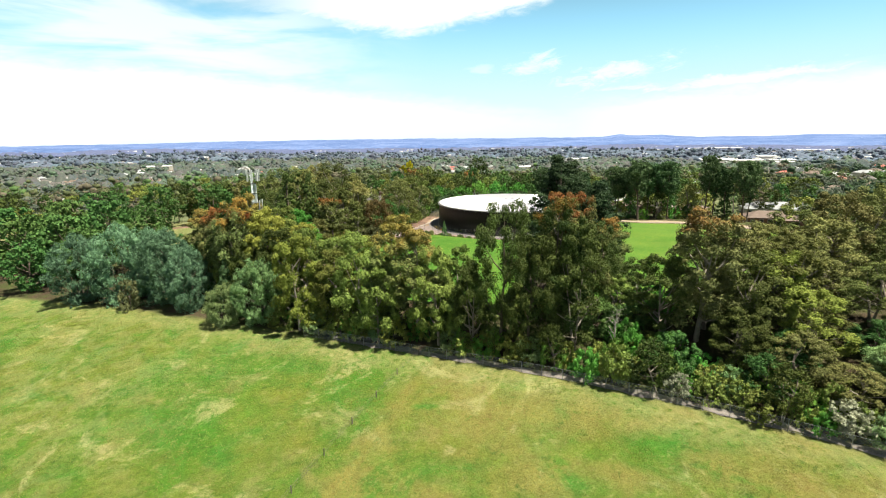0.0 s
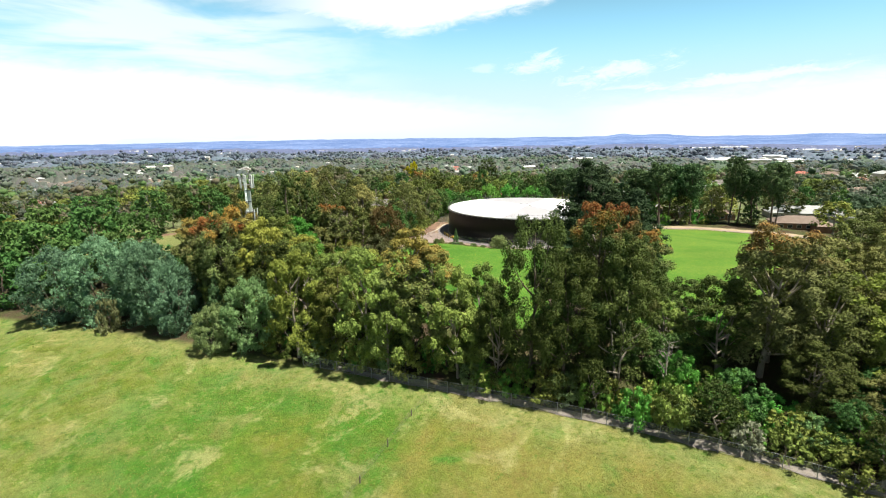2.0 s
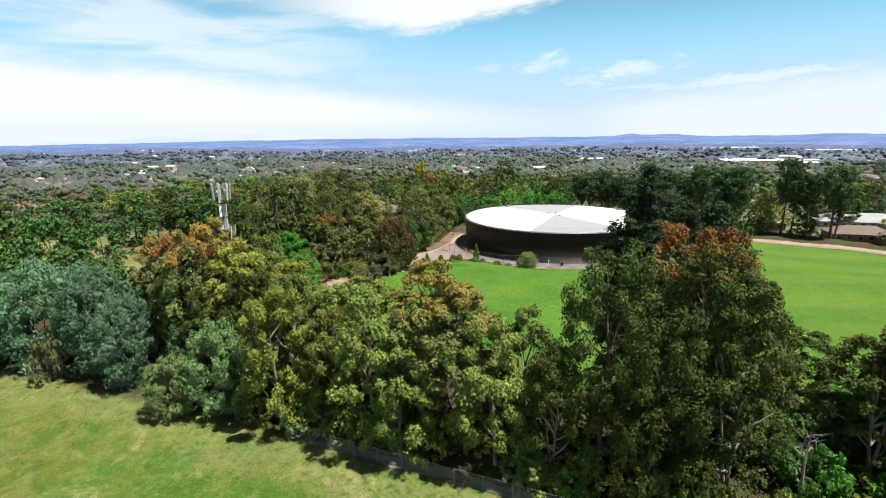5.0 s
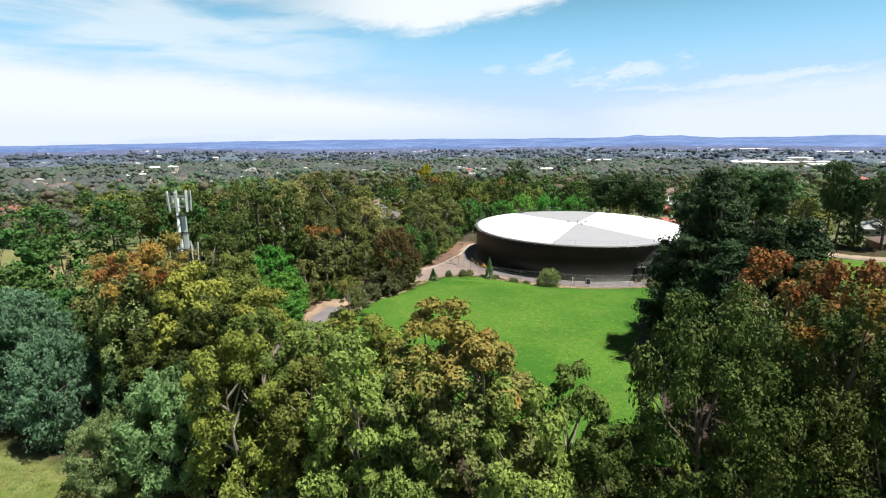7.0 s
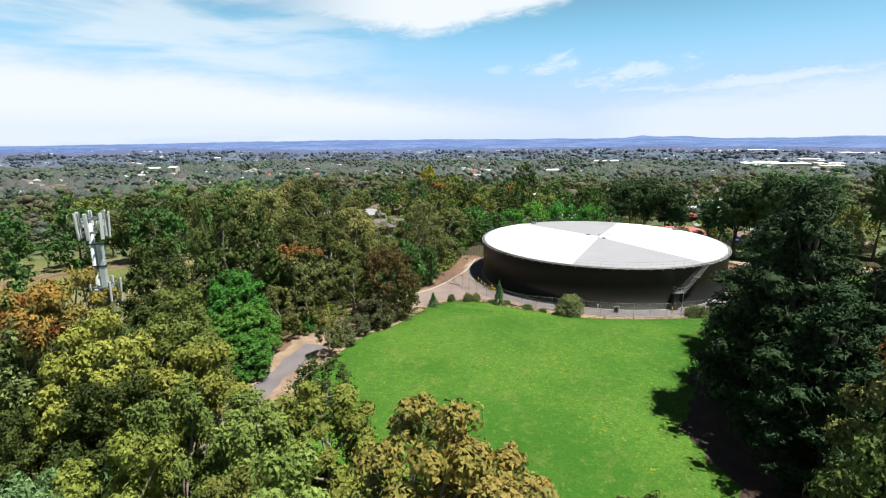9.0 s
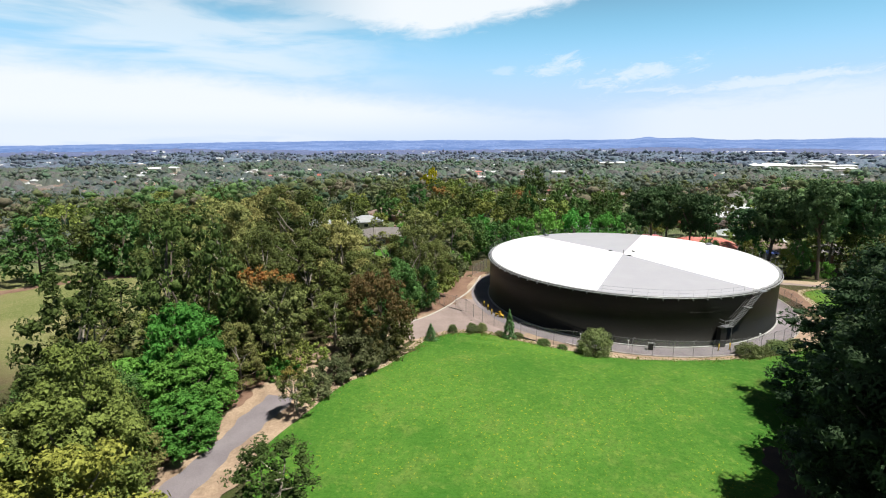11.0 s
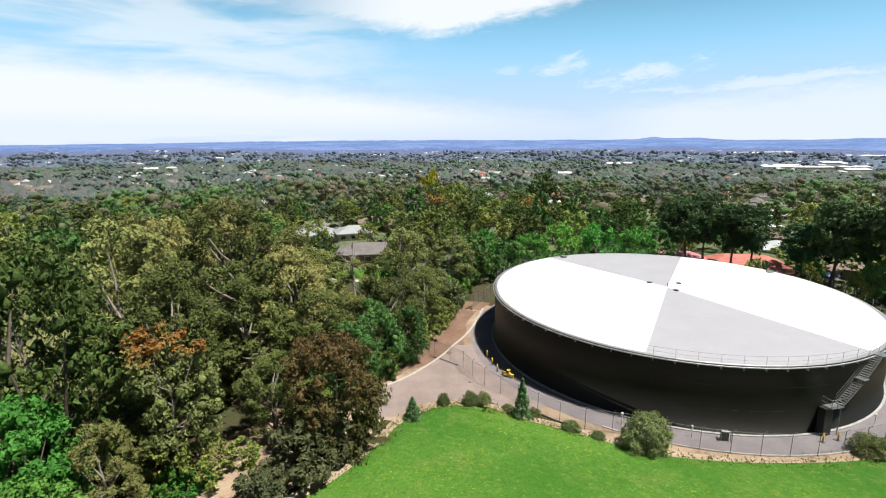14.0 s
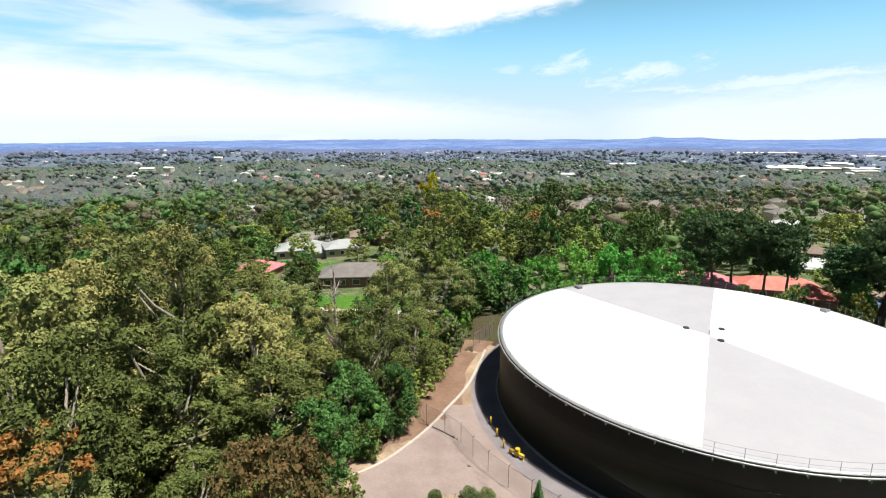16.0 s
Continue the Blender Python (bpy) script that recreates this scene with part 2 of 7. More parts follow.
BARK_PALE = plain("bark_pale", (0.260, 0.229, 0.192), (0.149, 0.124, 0.099), 1.2, 0.8, relief=0.3)
BARK_DARK = plain("bark_dark", (0.062, 0.046, 0.034), (0.118, 0.093, 0.074), 1.5, 0.9, relief=0.5)
BARK_DEAD = plain("bark_dead", (0.310, 0.285, 0.254), (0.205, 0.180, 0.155), 2.0, 0.85, relief=0.3)
TANK_PAINT = plain("tank_paint", (0.0055, 0.0050, 0.0035), (0.0085, 0.0080, 0.0060), 0.35, 0.5, relief=0.03)
TANK_PAINT.node_tree.nodes["Principled BSDF"].inputs["Specular IOR Level"].default_value = 0.22
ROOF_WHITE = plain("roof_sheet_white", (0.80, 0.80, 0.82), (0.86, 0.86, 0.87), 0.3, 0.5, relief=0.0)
# White sheeting greyed to stand in for duller reflection on two roof sectors.
ROOF_WHITE_DULL = plain("roof_sheet_white_dull", (0.272, 0.267, 0.294), (0.300, 0.295, 0.320), 0.3, 0.5, relief=0.0)
GALV = plain("galvanised_steel", (0.170, 0.176, 0.190), (0.240, 0.246, 0.258), 2.0, 0.45, 0.6, relief=0.05)
STEEL_DARK = plain("dark_steel", (0.019, 0.019, 0.019), (0.037, 0.037, 0.037), 2.0, 0.5, 0.3)
ANTENNA = plain("antenna_cover", (0.430, 0.460, 0.480), (0.500, 0.525, 0.540), 1.0, 0.5, relief=0.0)
FOOTING = plain("weathered_footing", (0.200, 0.200, 0.195), (0.300, 0.295, 0.285), 2.0, 0.85, 0.0, relief=0.2)
TOWER = plain("tower_steel", (0.350, 0.415, 0.425), (0.425, 0.480, 0.490), 1.0, 0.55, 0.0, relief=0.05)
YELLOW = plain("yellow_paint", (0.465, 0.310, 0.012), (0.403, 0.260, 0.012), 3.0, 0.5, relief=0.0)
CONCRETE = plain("concrete", (0.285, 0.267, 0.236), (0.360, 0.335, 0.298), 0.7, 0.85)
POST_WOOD = plain("post_timber", (0.074, 0.062, 0.050), (0.136, 0.118, 0.099), 2.0, 0.9)
ASPHALT = plain("asphalt", (0.120, 0.104, 0.114), (0.172, 0.152, 0.162), 0.35, 0.9, fine=20, relief=0.2)
GRAVEL = plain("gravel", (0.160, 0.122, 0.111), (0.232, 0.182, 0.168), 0.3, 0.95, fine=14, relief=0.3)
PINK_EARTH = plain("pink_earth", (0.150, 0.100, 0.068), (0.330, 0.245, 0.170), 0.30, 0.95, fine=12, relief=0.4)
RED_EARTH = plain("red_earth", (0.107, 0.055, 0.036), (0.179, 0.112, 0.076), 0.25, 0.95, fine=10, relief=0.4)
DRY_EDGE = plain("dry_grass_edge", (0.215, 0.160, 0.105), (0.330, 0.260, 0.185), 0.5, 0.95, fine=10, relief=0.4)
BRICK = plain("brick_wall", (0.161, 0.087, 0.062), (0.223, 0.136, 0.099), 1.0, 0.9, vary=0.2)
RENDER_WALL = plain("rendered_wall", (0.341, 0.310, 0.267), (0.409, 0.378, 0.329), 0.5, 0.9, vary=0.15)
TILE_RED = plain("roof_tile_red", (0.300, 0.075, 0.058), (0.380, 0.130, 0.100), 0.7, 0.75, vary=0.12)
TILE_GREY = plain("roof_tile_grey", (0.093, 0.084, 0.081), (0.149, 0.133, 0.127), 0.7, 0.8, vary=0.25)
TILE_BROWN = plain("roof_tile_brown", (0.124, 0.087, 0.068), (0.186, 0.136, 0.112), 0.7, 0.8, vary=0.25)
METAL_ROOF = plain("metal_roof_pale", (0.300, 0.318, 0.326), (0.372, 0.384, 0.392), 0.5, 0.45, vary=0.1)
GREY_SHEET = plain("roof_sheet_mid_grey", (0.200, 0.210, 0.215), (0.270, 0.280, 0.285), 0.5, 0.6)
PINK_ROOF = plain("roof_sheet_pink", (0.372, 0.099, 0.118), (0.434, 0.155, 0.167), 0.7, 0.6)
WHITE_TRIM = plain("white_trim", (0.612, 0.612, 0.595), (0.680, 0.680, 0.663), 1.0, 0.6, relief=0.0)
BLUE_TARP = plain("blue_tarp", (0.031, 0.062, 0.279), (0.050, 0.099, 0.372), 1.0, 0.5)
LITTER_STRIP = plain("stony_soil", (0.115, 0.098, 0.088), (0.205, 0.180, 0.165), 0.6, 0.95, fine=9, relief=0.4)
FENCE_STEEL = plain("weathered_fence_steel", (0.085, 0.085, 0.088), (0.150, 0.150, 0.152), 2.0, 0.6, 0.4, relief=0.05)
RIM_STEEL = plain("rim_steel", (0.220, 0.222, 0.232), (0.300, 0.302, 0.312), 2.0, 0.5, 0.3, relief=0.05)
# Brown needle litter, its colour darkened to stand in for the pines' shade.
NEEDLES_SHADED = plain("needle_litter", (0.026, 0.017, 0.013), (0.060, 0.040, 0.030), 0.5, 0.95, fine=10, relief=0.4)
GLASS, kk, bb, oo = material("window_glass")
bb.inputs["Base Color"].default_value = (0.03, 0.035, 0.04, 1)
bb.inputs["Roughness"].default_value = 0.08


def wire_mesh(name, tone, share):
    """Woven wire: a lattice of wires with air between."""
    mat, k, bsdf, out = material(name)
    bsdf.inputs["Base Color"].default_value = (*tone, 1)
    bsdf.inputs["Roughness"].default_value, bsdf.inputs["Metallic"].default_value = 0.5, 0.3
    uv = k.n("ShaderNodeTexCoord").outputs["Object"]
    grain = k.noise(uv, 14.0, 2.0, 0.6)
    clear = k.n("ShaderNodeBsdfTransparent")
    ms = k.n("ShaderNodeMixShader")
    k.put(ms.inputs[0], k.m("MULTIPLY", k.ramp(grain, 0.2, 0.8), share * 2, clamp=True))
    k.put(ms.inputs[1], clear.outputs[0])
    k.put(ms.inputs[2], bsdf.outputs[0])
    k.put(out.inputs[0], ms.outputs[0])
    return mat


MESH_GREY = wire_mesh("chain_link_grey", (0.30, 0.30, 0.31), 0.16)
MESH_GREEN = wire_mesh("chain_link_green", (0.34, 0.36, 0.34), 0.16)

# ground: paddock grass, leaf litter under the trees, suburban green further off
GROUND, k, bsdf, out = material("ground")
pos = k.n("ShaderNodeNewGeometry").outputs["Position"]
xyz = k.n("ShaderNodeSeparateXYZ")
k.put(xyz.inputs[0], pos)
PX, PY = xyz.outputs[0], xyz.outputs[1]
big, mid, fine = k.noise(pos, 0.045, 3.0, 0.55), k.noise(pos, 0.22, 4.0, 0.6, 0.3), k.noise(pos, 2.6, 5.0, 0.7)
grain = k.noise(pos, 9.0, 3.0, 0.7)
paddock = k.mix(k.ramp(big, 0.36, 0.62), (0.113, 0.129, 0.025), (0.061, 0.124, 0.018))
paddock = k.mix(k.m("MULTIPLY", k.ramp(mid, 0.52, 0.70), 0.75), paddock, (0.182, 0.157, 0.061))
paddock = k.mix(k.m("MULTIPLY", k.ramp(mid, 0.46, 0.30), 0.6), paddock, (0.041, 0.118, 0.015))
# drier right-hand paddock beyond the post line
line = k.m("ADD", k.m("SUBTRACT", PX, k.m("MULTIPLY", k.m("SUBTRACT", PY, 80.0), 0.43)), 4.5)
dry = k.m("MULTIPLY", k.ramp(k.m("ADD", line, k.m("MULTIPLY", k.m("SUBTRACT", mid, 0.5), 10.0)), -1.5, 3.0), k.ramp(k.noise(pos, 0.10, 3.0), 0.30, 0.62))
paddock = k.mix(k.m("MULTIPLY", dry, 0.85), paddock, (0.190, 0.142, 0.048))
track = k.ramp(k.m("ABSOLUTE", k.m("ADD", k.m("SUBTRACT", line, 3.0), k.m("MULTIPLY", k.m("SUBTRACT", mid, 0.5), 5.0))), 1.3, 0.3)
paddock = k.mix(k.m("MULTIPLY", track, 0.4), paddock, (0.209, 0.137, 0.046))
paddock = k.mix(k.m("MULTIPLY", k.ramp(fine, 0.45, 0.75), 0.45), paddock, (0.165, 0.171, 0.052))
paddock = k.mix(k.m("MULTIPLY", k.ramp(grain, 0.5, 0.3), 0.35), paddock, (0.030, 0.061, 0.010))
tuft = k.noise(pos, 0.9, 4.0, 0.65, 0.4)
clump = k.noise(pos, 0.055, 4.0, 0.6, 0.6)
paddock = k.mix(k.m("MULTIPLY", k.ramp(clump, 0.50, 0.66), 0.65), paddock, (0.052, 0.128, 0.014))
paddock = k.mix(k.m("MULTIPLY", k.ramp(tuft, 0.55, 0.72), 0.6), paddock, (0.205, 0.180, 0.072))
paddock = k.mix(k.m("MULTIPLY", k.ramp(tuft, 0.45, 0.28), 0.6), paddock, (0.050, 0.105, 0.014))
litter = k.mix(k.ramp(mid, 0.35, 0.65), (0.058, 0.041, 0.028), (0.047, 0.061, 0.019))
litter = k.mix(k.m("MULTIPLY", k.ramp(fine, 0.5, 0.7), 0.5), litter, (0.127, 0.091, 0.061))
reserve = k.mix(k.ramp(big, 0.40, 0.60), (0.180, 0.172, 0.076), (0.115, 0.135, 0.044))
reserve = k.mix(k.m("MULTIPLY", k.ramp(fine, 0.45, 0.7), 0.5), reserve, (0.290, 0.265, 0.150))
suburb = k.mix(k.ramp(mid, 0.4, 0.6), (0.070, 0.098, 0.040), (0.130, 0.140, 0.075))
swing = k.m("POWER", k.m("MAXIMUM", k.m("SUBTRACT", PX, 8.0), 0.0), 2.0)
d1 = k.m("ADD", k.m("ADD", PY, k.m("SUBTRACT", k.m("MULTIPLY", PX, 0.405), 79.7)), k.m("MULTIPLY", swing, 0.0029))
d2 = k.m("ADD", PY, k.m("SUBTRACT", k.m("MULTIPLY", PX, 0.32), 81.8))
dist = k.m("ADD", k.m("MAXIMUM", d1, d2), k.m("MULTIPLY", k.m("SUBTRACT", mid, 0.5), 3.0))
lush = k.m("MULTIPLY", k.ramp(k.noise(pos, 0.075, 4.0, 0.6, 0.9), 0.53, 0.64), k.ramp(k.noise(pos, 0.8, 3.0, 0.6), 0.30, 0.55))
paddock = k.mix(k.m("MULTIPLY", lush, 0.7), paddock, (0.042, 0.125, 0.016))
# paler dry grass along the fence and towards the left, scuffed ground, small dark weeds
edge_dry = k.m("MULTIPLY", k.ramp(k.m("ADD", dist, k.m("MULTIPLY", k.m("SUBTRACT", big, 0.5), 14.0)), -9.0, -2.5), k.ramp(tuft, 0.30, 0.58))
paddock = k.mix(k.m("MULTIPLY", edge_dry, 0.6), paddock, (0.225, 0.195, 0.090))
left_dry = k.m("MULTIPLY", k.ramp(k.m("ADD", PX, k.m("MULTIPLY", k.m("SUBTRACT", clump, 0.5), 40.0)), -28.0, -62.0), k.ramp(k.noise(pos, 0.30, 4.0, 0.65, 0.5), 0.42, 0.60))
paddock = k.mix(k.m("MULTIPLY", left_dry, 0.4), paddock, (0.215, 0.195, 0.085))
drift = k.m("MULTIPLY", k.ramp(k.noise(pos, 0.085, 5.0, 0.65, 1.2), 0.55, 0.64), k.ramp(k.noise(pos, 0.7, 4.0, 0.7, 0.5), 0.36, 0.56))
paddock = k.mix(k.m("MULTIPLY", drift, 0.65), paddock, (0.290, 0.245, 0.125))
weeds = k.m("MULTIPLY", k.ramp(k.noise(pos, 0.55, 3.0, 0.6, 0.8), 0.62, 0.72), k.ramp(grain, 0.35, 0.55))
paddock = k.mix(k.m("MULTIPLY", weeds, 0.75), paddock, (0.035, 0.080, 0.014))
seed = k.m("MULTIPLY", k.ramp(k.noise(pos, 1.7, 4.0, 0.75, 0.4), 0.54, 0.68), k.ramp(k.noise(pos, 0.16, 2.0), 0.38, 0.60))
paddock = k.mix(k.m("MULTIPLY", seed, 0.6), paddock, (0.215, 0.195, 0.080))
deep = k.n("ShaderNodeVectorMath")
deep.operation = "MULTIPLY"
k.put(deep.inputs[0], paddock)
deep.inputs[1].default_value = (0.86, 1.00, 0.86)
sward = k.n("ShaderNodeHueSaturation")
k.put(sward.inputs["Color"], deep.outputs[0])
k.put(sward.inputs["Value"], k.m("ADD", k.m("ADD", k.m("MULTIPLY", k.noise(pos, 0.42, 5.0, 0.7, 0.6), 0.9), k.m("MULTIPLY", k.noise(pos, 2.1, 4.0, 0.7), 0.9)), 0.10))
k.put(sward.inputs["Hue"], k.m("ADD", k.m("MULTIPLY", k.m("SUBTRACT", k.noise(pos, 0.13, 4.0, 0.65, 0.8), 0.5), 0.13), 0.5))
c = k.mix(k.ramp(dist, -1.0, 1.5), sward.outputs[0], litter)
leftish = k.m("MULTIPLY", k.ramp(k.m("ADD", PX, k.m("MULTIPLY", k.m("SUBTRACT", big, 0.5), 30.0)), -48.0, -62.0), k.ramp(dist, 34.0, 50.0))
c = k.mix(leftish, c, reserve)
c = k.mix(k.ramp(PY, 204.0, 222.0), c, suburb)
k.put(bsdf.inputs["Base Color"], c)
bsdf.inputs["Roughness"].default_value = 0.95
bsdf.inputs["Specular IOR Level"].default_value = 0.1
bump(k, bsdf, k.m("ADD", k.m("MULTIPLY", fine, 0.6), k.m("MULTIPLY", grain, 0.4)), 1.0, 0.35)

# mown lawn
LAWN, k, bsdf, out = material("lawn_grass")
pos = k.n("ShaderNodeNewGeometry").outputs["Position"]
xyz = k.n("ShaderNodeSeparateXYZ")
k.put(xyz.inputs[0], pos)
big, mid, fine = k.noise(pos, 0.05, 3.0, 0.55), k.noise(pos, 0.35, 4.0, 0.6, 0.4), k.noise(pos, 3.5, 5.0, 0.7)
speck = k.noise(pos, 3.2, 3.0, 0.7)
c = k.mix(k.ramp(big, 0.35, 0.65), (0.036, 0.110, 0.013), (0.066, 0.150, 0.021))
c = k.mix(k.m("MULTIPLY", k.ramp(mid, 0.5, 0.7), 0.5), c, (0.108, 0.152, 0.034))
stripe = k.m("SINE", k.m("MULTIPLY", k.m("ADD", xyz.outputs[1], k.m("MULTIPLY", xyz.outputs[0], 0.25)), 0.42))
patch = k.noise(pos, 1.3, 4.0, 0.65, 0.3)
c = k.mix(k.m("MULTIPLY", k.ramp(patch, 0.52, 0.70), 0.55), c, (0.128, 0.178, 0.036))
c = k.mix(k.m("MULTIPLY", k.ramp(patch, 0.48, 0.30), 0.5), c, (0.028, 0.084, 0.009))
oval = k.m("MULTIPLY", k.ramp(xyz.outputs[0], 45.0, 60.0), k.ramp(stripe, -0.3, 0.5))
c = k.mix(k.m("MULTIPLY", oval, 0.35), c, (0.118, 0.165, 0.033))
c = k.mix(k.m("MULTIPLY", k.ramp(xyz.outputs[0], 42.0, 60.0), 0.35), c, (0.094, 0.160, 0.025))
c = k.mix(k.m("MULTIPLY", k.m("MULTIPLY", k.ramp(speck, 0.60, 0.68), k.ramp(big, 0.42, 0.58)), 0.75), c, (0.300, 0.275, 0.014))
c = k.mix(k.m("MULTIPLY", k.ramp(fine, 0.55, 0.35), 0.45), c, (0.019, 0.072, 0.008))
k.put(bsdf.inputs["Base Color"], c)
bsdf.inputs["Roughness"].default_value = 0.9
bsdf.inputs["Specular IOR Level"].default_value = 0.1
bump(k, bsdf, fine, 0.6, 0.12)

# distant ridge: a glowing backdrop with haze blue put into its colour
RIDGE_GLOW, k, bsdf, out = material("distant_ridge_glow")
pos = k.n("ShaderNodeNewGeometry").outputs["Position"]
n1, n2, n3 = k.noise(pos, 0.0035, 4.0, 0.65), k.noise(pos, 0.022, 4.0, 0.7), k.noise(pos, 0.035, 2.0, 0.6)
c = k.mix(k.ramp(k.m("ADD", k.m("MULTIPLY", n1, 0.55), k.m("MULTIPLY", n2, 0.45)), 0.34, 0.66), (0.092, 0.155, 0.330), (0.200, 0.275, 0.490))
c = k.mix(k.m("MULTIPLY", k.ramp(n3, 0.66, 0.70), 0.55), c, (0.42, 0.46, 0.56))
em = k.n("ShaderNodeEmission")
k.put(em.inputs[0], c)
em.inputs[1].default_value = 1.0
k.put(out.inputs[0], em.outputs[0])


# ---- terrain ----
TX, TY, TR, TH = 25.0, 180.4, 26.4, 7.95         # the tank's centre, radius and wall height


def step(v, a, b):
    v = np.clip((np.asarray(v, float) - a) / (b - a), 0, 1)
    return v * v * (3 - 2 * v)


def fence_y(x):
    x = np.asarray(x, float)
    return np.where(x > -24, 81.6 - 0.405 * (x + 4.6) - 0.0029 * np.maximum(x - 8, 0) ** 2, 89.5 - 0.32 * (x + 24))


def rolling(x, y, size, seed):
    return np.sin(x / size + seed) * np.cos(y / (size * 1.3) + seed * 2.1) + 0.5 * np.sin((x + y) / (size * 0.6) + seed * 1.7)


def terrain(x, y):
    """Height of the land: a sloping paddock, the hilltop with the tank, and lower suburbs beyond."""
    x, y = np.asarray(x, float), np.asarray(y, float)
    d = (y - fence_y(x)) * 0.92
    top = 0.35 - 2.6 * step(-x, 32, 75) + 1.2 * step(x, 55, 80) + 1.0 * np.exp(-((x - 8) / 30) ** 2 - ((y - 133) / 15) ** 2)
    low = -6.1 + 1.6 * step(-x, 20, 70)
    z = low + 0.11 * np.clip(d, -60, 0) + (top - low) * step(d, -1, 32)
    far = np.hypot(x - TX, y - TY)
    z = z - 26 * step(far, 60, 620) - 5.0 * step(x + 0.45 * (y - 160), 58, 100) * step(y, 120, 165) - 2.6 * step(x + 0.6 * (y - 160), 142, 162) * step(y, 120, 165)
    z = z + step(far, 150, 500) * (2.2 * rolling(x, y, 120, 1.0) + 3.5 * rolling(x, y, 420, 2.0))
    z = z + 24 * np.exp(-((x - 430) / 200) ** 2 - ((y - 440) / 240) ** 2)
    tank = np.hypot(x - TX, y - TY)
    z = np.where(tank < 60, z * step(tank, 30, 38) - 0.06 * (1 - step(tank, 30, 33)), z)
    z = np.where((tank > 34) & (tank < 60) & (x < -4) & (y > 150), z * step(tank, 40, 60), z)
    return z


def ground_z(x, y):
    return float(terrain(x, y))


def part(name, bm, mat, parent=None, label="", smooth=False):
    """Links a bmesh as one mesh object, under a thing or a part."""
    me = bpy.data.meshes.new(name)
    bm.to_mesh(me)
    bm.free()
    return finish(name, me, mat, parent, label, smooth)


def finish(name, me, mat, parent=None, label="", smooth=False):
    for mt in (mat if isinstance(mat, (list, tuple)) else [mat]):
        me.materials.append(mt)
    if smooth:
        me.shade_smooth()
    ob = new(name, me)
    if parent:
        ob.parent = parent
    return tagged(ob, label)


def arrays(name, verts, faces, mat, parent=None, label="", smooth=False):
    """One mesh from arrays of vertices and of equal-sided faces."""
    verts, faces = np.asarray(verts, np.float32), np.asarray(faces, np.int32)
    me = bpy.data.meshes.new(name)
    n, k = faces.shape
    me.vertices.add(len(verts))
    me.vertices.foreach_set("co", verts.ravel())
    me.loops.add(n * k)
    me.loops.foreach_set("vertex_index", faces.ravel())
    me.polygons.add(n)
    me.polygons.foreach_set("loop_start", np.arange(0, n * k, k, dtype=np.int32))
    me.polygons.foreach_set("loop_total", np.full(n, k, np.int32))
    me.update(calc_edges=True)
    return finish(name, me, mat, parent, label, smooth)


def thing(name, x, y, z, label, category, group="", kind="", turn=0.0):
    ob = new(name)
    ob.empty_display_size = 0.5
    ob.matrix_world = pose(x, y, z, 0, 0, turn)
    return tagged(ob, label, category, group, kind)


def box(bm, size, at=(0, 0, 0), turn=0.0, bevel=0.0):
    made = bmesh.ops.create_cube(bm, size=1, matrix=pose(*at, 0, 0, turn) @ Matrix.Diagonal((*size, 1)))
    if bevel:
        edges = list({e for v in made["verts"] for e in v.link_edges})
        bmesh.ops.bevel(bm, geom=edges, offset=bevel, segments=1, affect="EDGES")
    return bm


def rod(bm, a, b, r, r2=None, sides=6):
    a, b = Vector(a), Vector(b)
    d = b - a
    m = Matrix.Translation((a + b) / 2) @ d.to_track_quat("Z", "Y").to_matrix().to_4x4()
    bmesh.ops.create_cone(bm, cap_ends=True, segments=sides, radius1=r, radius2=r if r2 is None else r2, depth=d.length, matrix=m)
    return bm


def spline(points, per=8, closed=True):
    """A smooth line through the points."""
    p = np.array(points, float)
    n, out = len(p), []
    for i in range(n if closed else n - 1):
        a, b, c, d = (p[(i + j) % n] if closed else p[min(max(i + j, 0), n - 1)] for j in (-1, 0, 1, 2))
        for s in np.arange(per) / per:
            out.append(0.5 * (2 * b + (c - a) * s + (2 * a - 5 * b + 4 * c - d) * s ** 2 + (3 * b - a - 3 * c + d) * s ** 3))
    if not closed:
        out.append(p[-1])
    return np.array(out)


def graded(lo, near_lo, near_hi, hi, fine, grow=1.13):
    mid = list(np.arange(near_lo, near_hi + 1e-6, fine))
    a, s = [near_lo], fine
    while a[-1] > lo:
        s *= grow
        a.append(max(lo, a[-1] - s))
    b, s = [near_hi], fine
    while b[-1] < hi:
        s *= grow
        b.append(min(hi, b[-1] + s))
    return np.array(a[:0:-1] + mid + b[1:])


LAWN_LINE = spline([(-24.5, 132.3), (-21.8, 139.1), (-17.9, 143.7), (-14.9, 149.4), (-13.5, 153.6), (-11.2, 156.6), (-8.1, 158.5), (-4.1, 158.1), (-0.4, 155.8), (6.5, 152.7), (12.8, 149.8),
                    (19.3, 149.0), (26.2, 149.2), (33.0, 149.9), (40.1, 151.5), (47.0, 155.0), (53.0, 160.8), (57.8, 168.0), (61.0, 176.5), (64.5, 185.0), (71.0, 191.5), (79.0, 194.4),
                    (86.0, 194.4), (92.0, 193.0), (98.5, 188.6), (105.0, 184.8), (111.4, 181.0), (118.0, 174.0), (121.0, 160.0), (117.0, 142.0), (108.0, 122.0), (86.0, 108.0), (60.0, 97.0), (38.0, 93.0), (20.0, 93.5), (0.0, 98.0), (-14.0, 104.0), (-24.0, 114.0), (-27.0, 124.0)])


